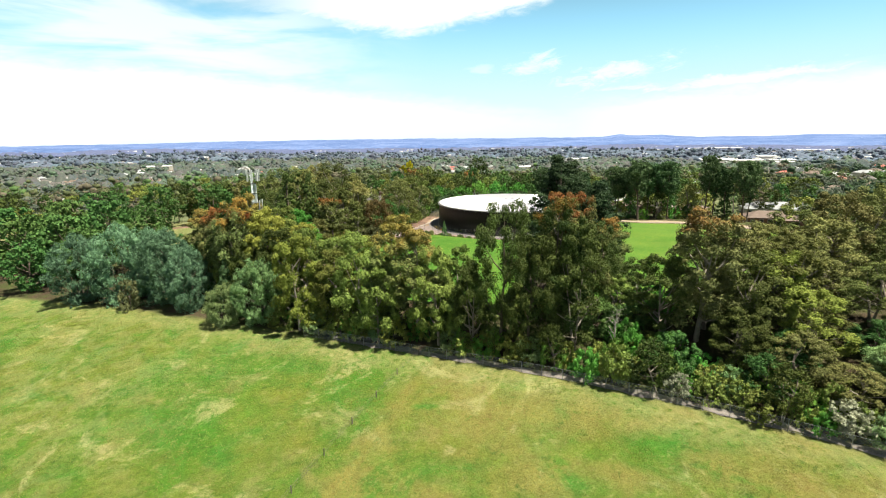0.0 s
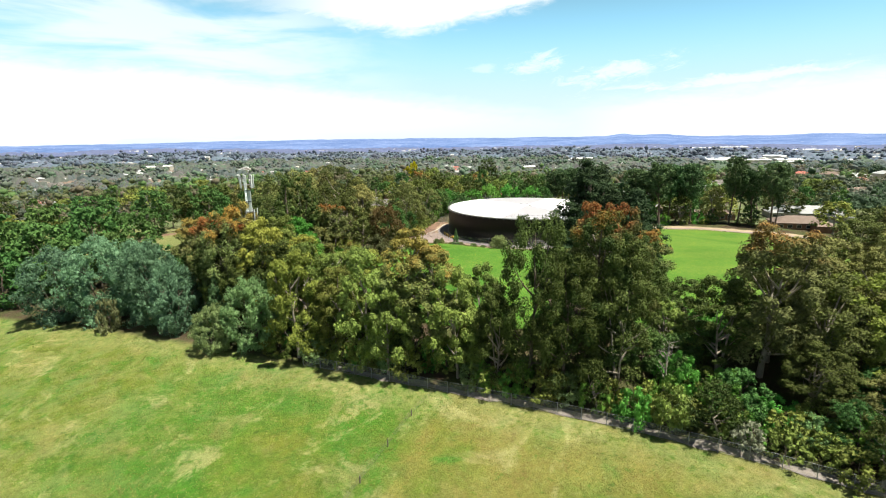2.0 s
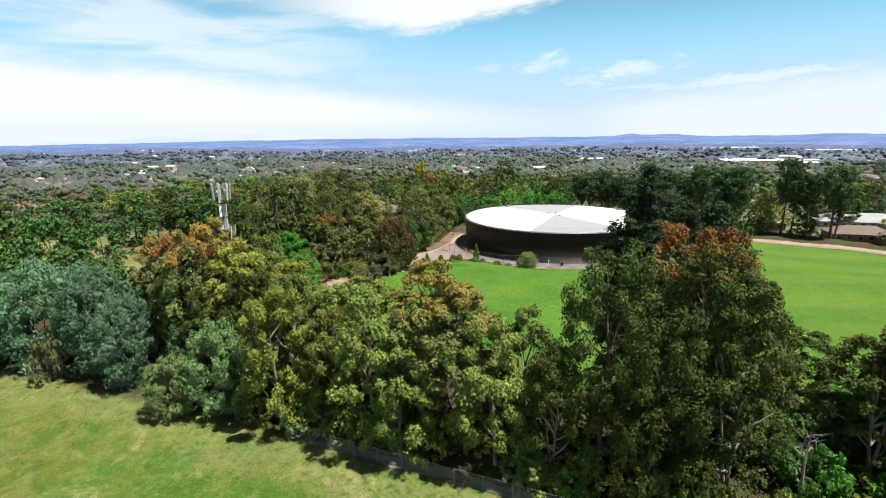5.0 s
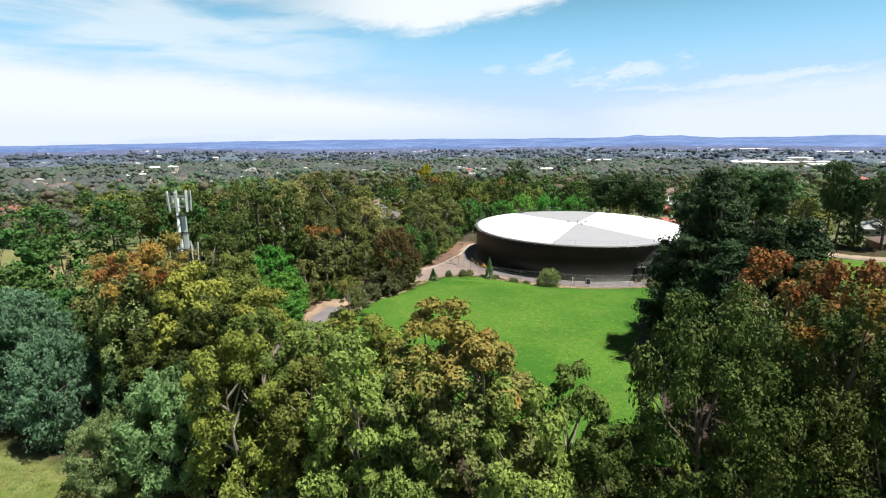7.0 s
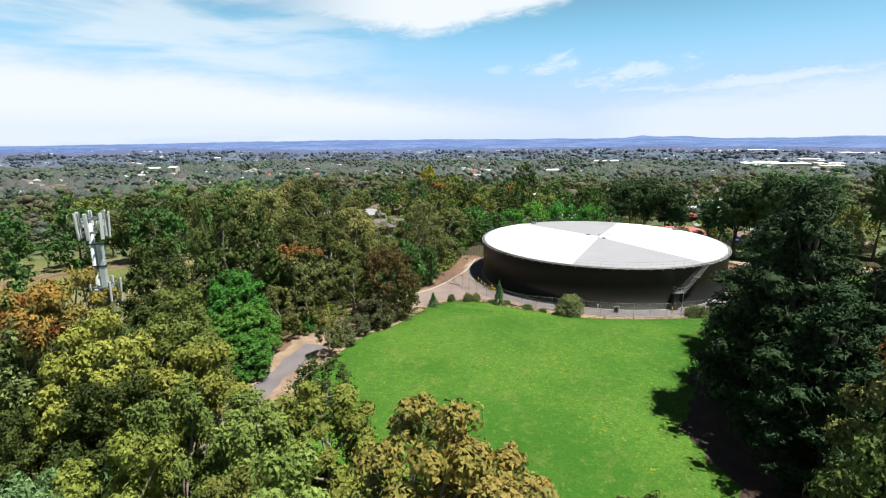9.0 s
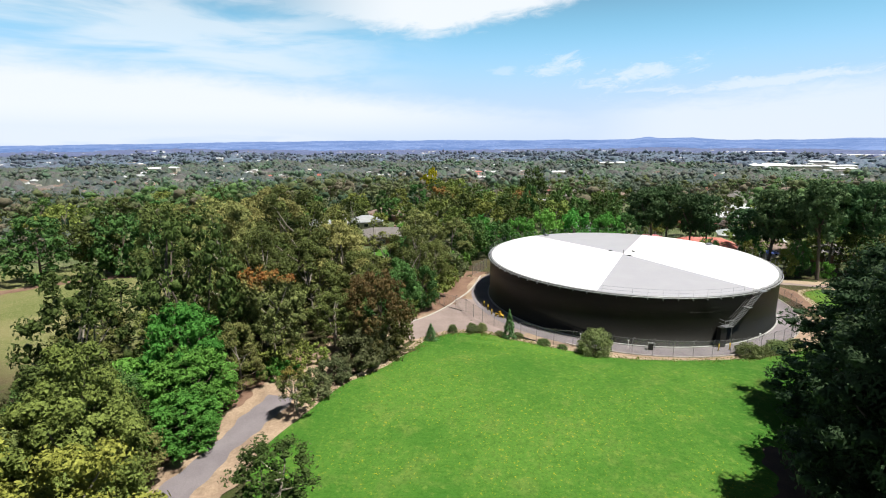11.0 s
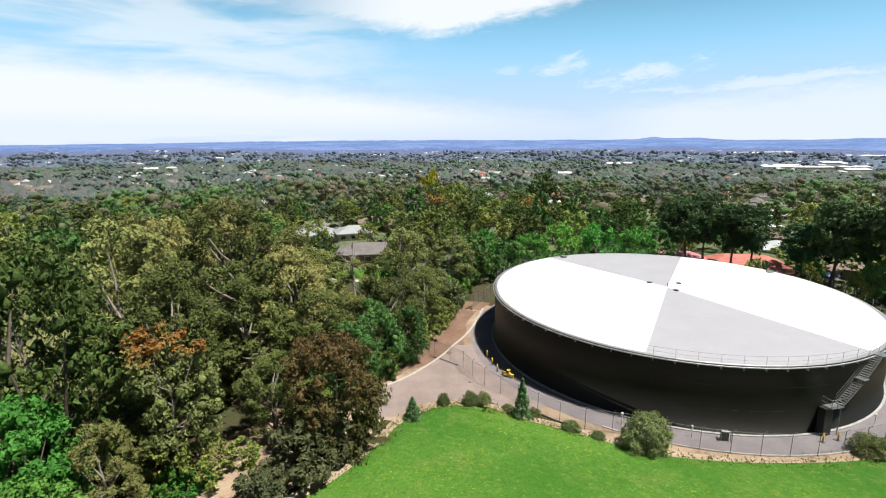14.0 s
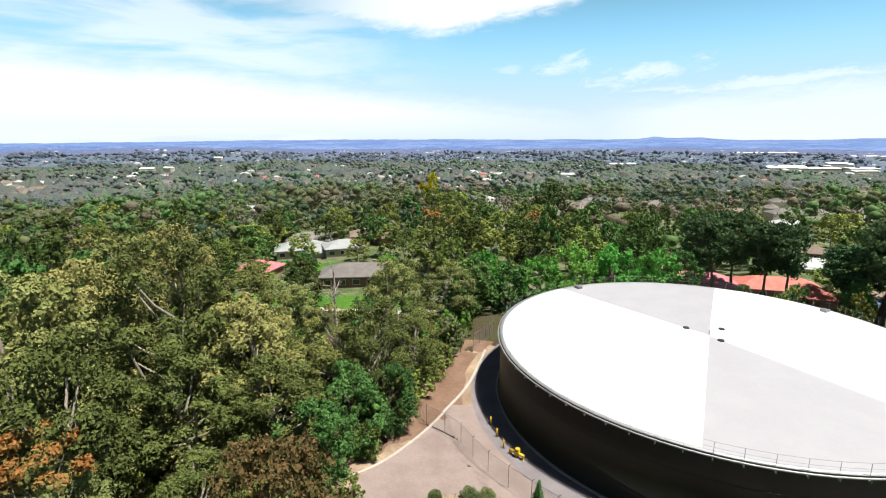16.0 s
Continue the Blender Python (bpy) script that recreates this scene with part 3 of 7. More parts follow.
def inside(x, y, line):
    x, y = np.asarray(x, float), np.asarray(y, float)
    res = np.zeros(np.broadcast(x, y).shape, bool)
    for (ax, ay), (bx, by) in zip(line, np.roll(line, -1, 0)):
        cross = ((ay > y) != (by > y)) & (x < (bx - ax) * (y - ay) / (by - ay + 1e-12) + ax)
        res ^= cross
    return res


gx, gy = graded(-4700, -120, 130, 4700, 2.5), graded(-900, 10, 260, 4900, 2.5)
X, Y = np.meshgrid(gx, gy)
Z = terrain(X, Y) - 0.5 * inside(X, Y, (LAWN_LINE - (45, 120)) * 0.975 + (45, 120))
nx, ny = len(gx), len(gy)
idx = np.arange(nx * ny).reshape(ny, nx)
quads = np.stack([idx[:-1, :-1], idx[:-1, 1:], idx[1:, 1:], idx[1:, :-1]], -1).reshape(-1, 4)
ground = arrays("ground", np.stack([X, Y, Z], -1).reshape(-1, 3), quads, GROUND, smooth=True)
tagged(ground, "grassy hilltop paddock and wooded land sloping to suburbs", "ground", kind="structure")


def sheet(name, line, centre, mat, lift, rings, label, category):
    """A sheet over the land inside a closed line, seen from a centre."""
    line, centre = np.asarray(line), np.asarray(centre, float)
    verts, faces, n = [], [], len(line)
    for r in rings:
        p = centre + (line - centre) * r
        verts.append(np.c_[p, terrain(p[:, 0], p[:, 1]) + lift])
    for i in range(len(rings) - 1):
        a = np.arange(n)
        b = (a + 1) % n
        faces.append(np.stack([a + i * n, b + i * n, b + (i + 1) * n, a + (i + 1) * n], -1))
    last = (len(rings) - 1) * n
    verts.append(np.array([[*centre, float(terrain(*centre)) + lift]]))
    faces = np.concatenate(faces)
    a = np.arange(n)
    tri = np.stack([a + last, (a + 1) % n + last, np.full(n, len(rings) * n), np.full(n, len(rings) * n)], -1)
    me = bpy.data.meshes.new(name)
    me.from_pydata(np.concatenate(verts).tolist(), [], faces.tolist() + tri[:, :3].tolist())
    return tagged(finish(name, me, mat, smooth=True), label, category, kind="structure")


sheet("lawn", LAWN_LINE, (45, 120), LAWN, 0.14, [1, 0.97, 0.93, 0.88, 0.82, 0.76, 0.7, 0.63, 0.56, 0.49, 0.42, 0.35, 0.28, 0.2, 0.1], "mown bright green lawn with yellow flower patches", "lawn")


def ribbon(name, line, left, right, mat, lift, label, category, closed=False, ragged=0.0):
    """A strip of land along a line, between two offsets from it."""
    p = np.asarray(line)
    t = np.gradient(p, axis=0) if not closed else np.roll(p, -1, 0) - np.roll(p, 1, 0)
    nrm = np.c_[-t[:, 1], t[:, 0]] / (np.hypot(*t.T)[:, None] + 1e-9)
    run = np.r_[0, np.cumsum(np.hypot(*np.diff(p, axis=0).T))]
    wander = [ragged * (np.sin(run / 2.3 + s) + 0.7 * np.sin(run / 0.9 + 2.1 * s) + 0.5 * np.sin(run / 0.41 + 3.7 * s)) for s in (left, right)]
    rows = [p + nrm * (o + wander[0] * (1 - f) + wander[1] * f)[:, None] for f, o in ((f, left + (right - left) * f) for f in (0, 1 / 3, 2 / 3, 1))]
    n = len(p)
    verts = np.concatenate([np.c_[r, terrain(r[:, 0], r[:, 1]) + lift] for r in rows])
    a = np.arange(n if closed else n - 1)
    b = (a + 1) % n
    faces = np.concatenate([np.stack([a + i * n, a + (i + 1) * n, b + (i + 1) * n, b + i * n], -1) for i in range(3)])
    return tagged(arrays(name, verts, faces, mat, smooth=True), label, category, kind="structure")


ribbon("lawn_edge", spline(LAWN_LINE[:24 * 8:2], 3, closed=False), -0.2, 1.25, DRY_EDGE, 0.10, "dry tan grass edge along the lawn", "grass edge", ragged=0.12)
ribbon("track_verge", spline([(-39, 106), (-37, 110), (-35, 114), (-31.5, 124), (-29.5, 132), (-27.5, 140), (-25.0, 148), (-20.5, 156), (-14, 161), (-9, 165.5)], 24, closed=False), -5.2, 4.4, PINK_EARTH, 0.11,
       "pinkish tan sandy verge beside the service road", "earth verge", ragged=0.45)
ribbon("road", spline([(-39, 106), (-37, 110), (-35, 114), (-31.5, 124), (-29.8, 131), (-28.6, 136)], 24, closed=False), -1.6, 1.7, ASPHALT, 0.14,
       "narrow purple grey asphalt service road beside the lawn", "road", ragged=0.22)
ribbon("earth_bank", spline([(-37, 121), (-34.5, 131), (-33, 139), (-29, 147), (-25, 155), (-19, 161.5), (-14, 170), (-9.5, 180), (-6.5, 190), (-5, 198)], 16, closed=False), -4.0, 3.2, RED_EARTH, 0.08,
       "bare red earth bank under the trees", "earth bank", ragged=0.4)
ribbon("needle_litter", spline([(17.6, 96), (17.0, 107), (17.3, 114.5), (20.8, 122.4), (23.5, 127)], 16, closed=False), -11.0, 0.0, NEEDLES_SHADED, 0.19, "brown needle litter under the pine row, darkened for shade", "earth", ragged=0.5)
ribbon("dirt_track", spline([(-150, 166), (-126, 176), (-118, 186), (-110, 194), (-100, 200.6), (-86, 205)], 12, closed=False), -2.0, 2.0, RED_EARTH, 0.06, "brown dirt track behind the pale clearing", "track", ragged=0.3)
ribbon("footpath", spline([(-60, 216), (-46, 213.5), (-36, 211.6), (-28, 210.4), (-18, 210.4), (-12, 212)], 10, closed=False), -0.9, 0.9, CONCRETE, 0.09, "pale concrete footpath before the houses", "path")
ribbon("garden_verge", spline([(-66, 224), (-52, 220), (-40, 217.6), (-28, 216), (-16, 216)], 10, closed=False), -5.6, 4.0, LAWN, 0.06, "green grass verge before the houses", "verge", ragged=0.3)
ribbon("garden_lawn", spline([(-50, 249), (-42, 247), (-33, 246), (-26, 247)], 10, closed=False), -4.2, 4.2, LAWN, 0.07, "green front garden lawn", "lawn", ragged=0.4)
ribbon("bank_right", spline([(57.5, 159), (60.5, 168.5), (62, 179), (60.5, 192), (55.5, 203)], closed=False), -3.0, 4.5, RED_EARTH, 0.05, "reddish brown earth bank behind the tank", "earth bank")
FAR_TRACK = spline([(66, 197), (72, 197.2), (79, 197), (86, 196.4), (92.5, 195), (99.5, 190.6), (106, 186.8), (112.4, 183), (120, 175.4), (123.4, 160)], 12, closed=False)
ribbon("dirt_track", FAR_TRACK, -1.3, 1.5, GRAVEL, 0.10, "pale dirt track along the far side of the oval", "track", ragged=0.2)
ribbon("dry_verge", FAR_TRACK, 1.5, 5.4, DRY_EDGE, 0.07, "dry tan grass verge below the tall pines", "verge", ragged=0.4)

# forecourt and the ring of asphalt round the tank
FORE = spline([(-15.5, 163.8), (-12.3, 167.7), (-9.9, 171.8), (-7.7, 176.4), (-2.4, 175.0), (0.6, 167.0), (3.6, 159.5), (0.0, 157.3), (-4.1, 159.6), (-8.1, 160.0), (-11.8, 158.2), (-14.6, 155.4), (-17.5, 157.8)], 6)
sheet("forecourt", FORE, (-7, 166), GRAVEL, 0.14, [1, 0.92, 0.84, 0.76, 0.68, 0.6, 0.5, 0.4, 0.3, 0.2, 0.1], "pinkish gravel forecourt before the tank gate", "gravel yard")


def disc_ring(name, r0, r1, z0, z1, mat, label, category, a0=0.0, a1=360.0, seg=160):
    a = np.radians(np.linspace(a0, a1, seg + 1))
    verts = np.concatenate([np.c_[TX + r * np.cos(a), TY + r * np.sin(a), np.full(len(a), z)] for r, z in ((r0, z0), (r1, z1))])
    n = seg + 1
    i = np.arange(seg)
    return tagged(arrays(name, verts, np.stack([i, i + n, i + n + 1, i + 1], -1), mat), label, category, kind="structure")


disc_ring("gravel_margin", 29.5, 33.4, 0.075, 0.10, PINK_EARTH, "pinkish gravel margin outside the tank road", "gravel", 150, 338)
disc_ring("pavement", TR - 0.2, 30.2, 0.09, 0.12, ASPHALT, "grey asphalt ring road round the tank", "pavement")

# distant ridge all round
a = np.radians(np.arange(0, 360, 0.2))
az = np.degrees(math.pi / 2 - a)
az = (az + 180) % 360 - 180
crest = 30 - 26 * step(-az, 4, 44) + 3.0 * rolling(a * 900, a * 700, 160, 3.0) + 2.6 * rolling(a * 900, a * 300, 37, 1.0) + 1.5 * rolling(a * 900, a * 500, 9, 2.0)
crest += 20 * np.exp(-((az - 19.5) / 1.1) ** 2) + 12 * np.exp(-((az - 23) / 2.5) ** 2) + 9 * np.exp(-((az - 38) / 3) ** 2)
rows = []
for r, f in ((3050, -0.9), (3350, -0.35), (3800, 0.25), (4300, 0.72), (4700, 1.0)):
    z = crest * f if f > -0.9 else np.full_like(crest, -45)
    rows.append(np.c_[r * np.cos(a), 120 + r * np.sin(a), z])
n = len(a)
i = np.arange(n)
ridge = arrays("backdrop", np.concatenate(rows), np.concatenate([np.stack([i + k_ * n, (i + 1) % n + k_ * n, (i + 1) % n + (k_ + 1) * n, i + (k_ + 1) * n], -1) for k_ in range(4)]), RIDGE_GLOW, smooth=True)
tagged(ridge, "glowing haze blue backdrop of a distant wooded ridge", "hills", kind="structure")


# ---- water tank ----
def turned(bm, r, z):
    """A ring of a turned profile: pairs of radius and height, swept round."""
    seg = 128
    rows = [[bm.verts.new((rr * math.cos(i * math.tau / seg), rr * math.sin(i * math.tau / seg), zz)) for i in range(seg)] for rr, zz in zip(r, z)]
    for a_, b_ in zip(rows, rows[1:]):
        for i in range(seg):
            bm.faces.new((a_[i], a_[(i + 1) % seg], b_[(i + 1) % seg], b_[i]))
    return bm


tank = thing("water_tank", TX, TY, 0.1, "large round black steel water tank with white roof", "water tank")
part("wall", turned(bmesh.new(), [TR + 0.25, TR + 0.25, TR, TR, TR + 0.1, TR + 0.1, TR - 0.2, TR - 0.2], [0, 0.12, 0.14, TH - 0.25, TH - 0.23, TH - 0.02, TH - 0.02, 0]), TANK_PAINT, tank, "dark bronze black painted steel wall", True)
for zz in (2.7, 5.4):
    part("weld_band", turned(bmesh.new(), [TR - 0.01, TR + 0.006, TR + 0.006, TR - 0.01], [zz, zz + 0.01, zz + 0.03, zz + 0.04]), TANK_PAINT, tank)
part("footing", turned(bmesh.new(), [TR + 0.2, TR + 0.46, TR + 0.46, TR + 0.2], [-0.08, -0.08, 0.10, 0.13]), FOOTING, tank, "pale concrete ring footing")
APEX = TH + 0.62
for a0, a1, mt in ((63.5, 124, ROOF_WHITE_DULL), (124, 244.5, ROOF_WHITE), (244.5, 302, ROOF_WHITE_DULL), (302, 423.5, ROOF_WHITE)):
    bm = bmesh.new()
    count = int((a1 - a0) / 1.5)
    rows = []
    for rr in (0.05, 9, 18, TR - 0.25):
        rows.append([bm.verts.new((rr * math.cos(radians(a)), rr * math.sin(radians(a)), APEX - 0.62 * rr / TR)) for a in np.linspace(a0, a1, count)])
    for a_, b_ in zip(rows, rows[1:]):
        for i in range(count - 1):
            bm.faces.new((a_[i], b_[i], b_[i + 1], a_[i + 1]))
    part("roof_sector", bm, mt, tank, "white roof sheeting" if mt is ROOF_WHITE else "white roof sheeting greyed for its duller reflection", True)
part("fascia", turned(bmesh.new(), [TR - 0.35, TR + 0.13, TR + 0.13, TR - 0.30], [TH + 0.03, TH + 0.01, TH - 0.08, TH - 0.08]), RIM_STEEL, tank, "grey steel roof edge fascia", True)
part("rim_rail", turned(bmesh.new(), [TR + 0.24, TR + 0.36, TR + 0.40, TR + 0.36, TR + 0.24, TR + 0.24], [TH - 0.10, TH - 0.08, TH - 0.16, TH - 0.24, TH - 0.26, TH - 0.10]), RIM_STEEL, tank, "dark grey steel rim rail", True)
for zz, rr in ((0.55, 0.010), (1.05, 0.012)):
    part("handrail", turned(bmesh.new(), [TR + 0.1 - rr, TR + 0.1, TR + 0.1 + rr, TR + 0.1, TR + 0.1 - rr], [TH + zz, TH + zz - rr, TH + zz, TH + zz + rr, TH + zz]), FENCE_STEEL, tank, "galvanised ring handrail")
first = None
for i in range(76):
    a = math.tau * i / 76
    if first is None:
        bm = rod(bmesh.new(), (0, 0, -0.05), (0, 0, 1.06), 0.022)
        box(bm, (0.26, 0.10, 0.12), (0.10, 0, -0.46))
        box(bm, (0.07, 0.10, 0.34), (0.20, 0, -0.34))
        first = ob = part("rail_post", bm, RIM_STEEL, tank, "galvanised rail post with bracket")
    else:
        ob = new("rail_post", first.data)
        ob.parent = tank
        tagged(ob, "galvanised rail post with bracket")
    ob.matrix_local = Matrix.Translation((math.cos(a) * (TR + 0.12), math.sin(a) * (TR + 0.12), TH)) @ pose(0, 0, 0, 0, 0, math.degrees(a))
for dx, dy in ((-1.8, 2.6), (2.7, 2.4), (0.7, -1.6)):
    rr = math.hypot(dx, dy)
    bm = bmesh.new()
    bmesh.ops.create_cone(bm, cap_ends=True, segments=16, radius1=0.42, radius2=0.38, depth=0.16, matrix=pose(dx, dy, APEX - 0.62 * rr / TR + 0.07))
    part("roof_vent", bm, STEEL_DARK, tank, "small dark roof vent")
bm = rod(bmesh.new(), (0, 0, APEX), (0, 0, APEX + 0.7), 0.05)
part("apex_pipe", bm, STEEL_DARK, tank)
for deg, hh in ((118, 2.0), (113, 1.3), (60, 1.2)):
    a = radians(deg)
    q = (math.cos(a) * (TR - 0.4), math.sin(a) * (TR - 0.4))
    part("aerial_mast", rod(bmesh.new(), (*q, TH), (*q, TH + hh), 0.04), GALV, tank)
for deg in (28, 118):
    a = radians(deg)
    part("roof_hatch", box(bmesh.new(), (1.1, 0.9, 0.4), (math.cos(a) * (TR - 1.3), math.sin(a) * (TR - 1.3), TH + 0.24), deg, 0.05), GALV, tank, "grey box hatch at the roof edge")


def on_wall(deg, out, z):
    return Vector((math.cos(radians(deg)) * (TR + out), math.sin(radians(deg)) * (TR + out), z))


# stair that climbs along the wall, from a landing over an enclosed ladder
stair = thing("access_stair", TX, TY, 0.1, "galvanised steel access stair with landings on the wall", "stair")
A0, A1, Z0, Z1 = -71.2, -59.6, 3.2, TH
for side in (0.12, 0.95):
    bm = bmesh.new()
    for s in np.linspace(0, 1, 10)[:-1]:
        rod(bm, on_wall(A0 + (A1 - A0) * s, side, Z0 + (Z1 - Z0) * s), on_wall(A0 + (A1 - A0) * (s + 1 / 9), side, Z0 + (Z1 - Z0) * (s + 1 / 9)), 0.045, sides=4)
    part("stringer", bm, FENCE_STEEL, stair)
    for up in (0.55, 1.05):
        bm = bmesh.new()
        for s in np.linspace(0, 1, 10)[:-1]:
            rod(bm, on_wall(A0 + (A1 - A0) * s, side, Z0 + up + (Z1 - Z0) * s), on_wall(A0 + (A1 - A0) * (s + 1 / 9), side, Z0 + up + (Z1 - Z0) * (s + 1 / 9)), 0.02, sides=5)
        part("stair_rail", bm, FENCE_STEEL, stair)
for s in np.linspace(0.03, 0.97, 24):
    dg = A0 + (A1 - A0) * s
    part("tread", box(bmesh.new(), (0.7, 0.22, 0.03), on_wall(dg, 0.53, Z0 + (Z1 - Z0) * s), dg), GALV, stair)
    if int(s * 100) % 3 == 0:
        part("baluster", rod(bmesh.new(), on_wall(dg, 0.95, Z0 + (Z1 - Z0) * s), on_wall(dg, 0.95, Z0 + 1.05 + (Z1 - Z0) * s), 0.025), GALV, stair)
for dg, zz, wide in ((A0 - 1.6, Z0, 1.7), (A0 + 6.2, Z0 + 2.6, 0.9), (A1 + 1.2, Z1, 1.3)):
    part("landing", box(bmesh.new(), (1.0, wide, 0.07), on_wall(dg, 0.6, zz), dg, 0.02), GALV, stair)
for dg in (-74.8, -73.2, -71.6):
    part("landing_post", rod(bmesh.new(), on_wall(dg, 1.12, Z0), on_wall(dg, 1.12, Z0 + 1.05), 0.035), GALV, stair)
for up in (0.55, 1.05):
    part("landing_rail", rod(bmesh.new(), on_wall(-75.0, 1.12, Z0 + up), on_wall(-71.4, 1.12, Z0 + up), 0.03), GALV, stair)
    part("landing_rail", rod(bmesh.new(), on_wall(-75.0, 0.1, Z0 + up), on_wall(-75.0, 1.12, Z0 + up), 0.03), GALV, stair)
part("ladder_cover", box(bmesh.new(), (0.85, 1.1, Z0 - 0.1), on_wall(-74.4, 0.46, (Z0 - 0.1) / 2), -74.4, 0.03), STEEL_DARK, stair, "black sheet steel ladder enclosure")
part("prop", rod(bmesh.new(), on_wall(-71.8, 1.0, 0), on_wall(-71.8, 1.0, Z0), 0.06), GALV, stair)


def bollard(x, y, h=1.0):
    b = thing("bollard", x, y, 0.1, "yellow painted steel bollard beside the tank", "bollard", "bollards at the tank")
    bm = rod(bmesh.new(), (0, 0, 0), (0, 0, h), 0.09, sides=12)
    bmesh.ops.create_uvsphere(bm, u_segments=12, v_segments=6, radius=0.09, matrix=pose(0, 0, h))
    part("post", bm, YELLOW, b, smooth=True)
    part("base_plate", box(bmesh.new(), (0.32, 0.32, 0.04), (0, 0, 0.02), 0, 0.01), STEEL_DARK, b)


for x, y in ((-1.7, 167.9), (-2.3, 170.0), (-2.9, 172.4), (31.2, 152.9), (33.0, 153.3)):
    bollard(x, y)
valve = thing("valve_assembly", -0.4, 166.4, 0.1, "yellow painted valve assembly with guard rails", "valve", turn=-40)
part("pipe", rod(bmesh.new(), (-0.9, 0, 0.45), (0.9, 0, 0.45), 0.16, sides=12), YELLOW, valve, smooth=True)
part("valve_body", box(bmesh.new(), (0.5, 0.5, 0.6), (0.1, 0, 0.45), 20, 0.08), YELLOW, valve)
part("handwheel", rod(bmesh.new(), (0.1, 0, 0.95), (0.1, 0, 1.0), 0.26, sides=14), YELLOW, valve)
for dx in (-0.8, 0.8):
    part("support", box(bmesh.new(), (0.16, 0.3, 0.35), (dx, 0, 0.17)), YELLOW, valve)
pump = thing("sampling_cabinet", 21.2, 152.9, 0.1, "dark steel sampling cabinet with pipe loops", "cabinet", turn=-9)
part("body", box(bmesh.new(), (0.7, 0.5, 1.0), (0, 0, 0.5), 0, 0.04), STEEL_DARK, pump)
part("lid", box(bmesh.new(), (0.8, 0.6, 0.06), (0, 0, 1.02), 0, 0.02), STEEL_DARK, pump)
for s in (-1, 1):
    part("pipe", rod(bmesh.new(), (0.45 * s, -0.35, 0), (0.45 * s, -0.35, 1.2), 0.04), GALV, pump)
part("pipe", rod(bmesh.new(), (-0.45, -0.35, 1.2), (0.45, -0.35, 1.2), 0.04), GALV, pump)
for x, y in ((18.0, 153.3), (39.2, 156.6), (11.4, 155.6)):
    s = thing("bollard_light", x, y, 0.1, "slim white service post by the tank footing", "post", "service posts")
    part("post", rod(bmesh.new(), (0, 0, 0), (0, 0, 1.2), 0.05, sides=8), WHITE_TRIM, s)
    part("cap", box(bmesh.new(), (0.22, 0.22, 0.16), (0, 0, 1.24), 0, 0.03), WHITE_TRIM, s)


# ---- fences ----
def fence(name, line, gap, high, label, post_mat, mesh_mat, group="", rail=True, r=0.035, arm=False):
    """Posts at even steps along a line with rails and woven wire between them."""
    p = np.asarray(line, float)
    seg = np.hypot(*np.diff(p, axis=0).T)
    run = np.r_[0, np.cumsum(seg)]
    count = int(run[-1] / gap) + 1
    at = np.linspace(0, run[-1], count)
    pts = [Vector((np.interp(s, run, p[:, 0]), np.interp(s, run, p[:, 1]), 0)) for s in at]
    for q in pts:
        q.z = max(ground_z(q.x, q.y), 0.1 if math.hypot(q.x - TX, q.y - TY) < 37 else -99)
    f = thing(name, pts[0].x, pts[0].y, pts[0].z, label, "fence")
    o = pts[0].copy()
    data = None
    for q in pts:
        if data is None:
            bm = rod(bmesh.new(), (0, 0, -0.1), (0, 0, high), r, sides=8)
            if arm:
                rod(bm, (0, 0, high), (0.2, -0.2, high + 0.3), r * 0.8)
            ob = part("post", bm, post_mat, f)
            data = ob.data
        else:
            ob = new("post", data)
            ob.parent = f
        ob.location = q - o
    if mesh_mat:
        for a_, b_ in zip(pts, pts[1:]):
            bm = bmesh.new()
            v = [bm.verts.new(w) for w in (a_ - o + Vector((0, 0, 0.05)), b_ - o + Vector((0, 0, 0.05)), b_ - o + Vector((0, 0, high - 0.04)), a_ - o + Vector((0, 0, high - 0.04)))]
            bm.faces.new(v)
            part("wire_panel", bm, mesh_mat, f)
    if rail:
        for zz in ((0.1, high - 0.03) if rail is True else rail):
            bm = bmesh.new()
            for a_, b_ in zip(pts, pts[1:]):
                rod(bm, a_ - o + Vector((0, 0, zz)), b_ - o + Vector((0, 0, zz)), 0.018, sides=4)
            part("rail", bm, post_mat, f)
    return f


arc = [(TX + 30.2 * math.cos(radians(a)), TY + 30.2 * math.sin(radians(a))) for a in range(244, 420, 4)]
TANK_FENCE = spline([(-10.5, 172.1), (-8.2, 170.4), (-6.5, 168.6), (-4.2, 164.3), (-1.1, 160.7), (2.5, 157.2), (6.5, 154.4), *arc[::2]], 5, closed=False)
fence("chain_link_fence", TANK_FENCE, 2.8, 2.5, "grey chain link security fence round the tank road", FENCE_STEEL, MESH_GREY, r=0.028, arm=True)
fence("chain_link_fence", [(-10.5, 172.1), (-12.3, 175.3)], 1.6, 2.3, "grey chain link side gate by the kerb", GALV, MESH_GREY)
fence("chain_link_fence", [(-4.7, 194.8), (-2.8, 197.8), (-1.2, 201.3)], 1.6, 2.4, "grey chain link gate behind the tank", GALV, MESH_GREY)
xs = np.arange(-27, 75, 1.0)
FIELD_FENCE = np.c_[xs, fence_y(xs)]
fence("paddock_fence", FIELD_FENCE, 3.2, 1.8, "weathered wire mesh fence along the tree belt", GALV, MESH_GREEN, r=0.05)
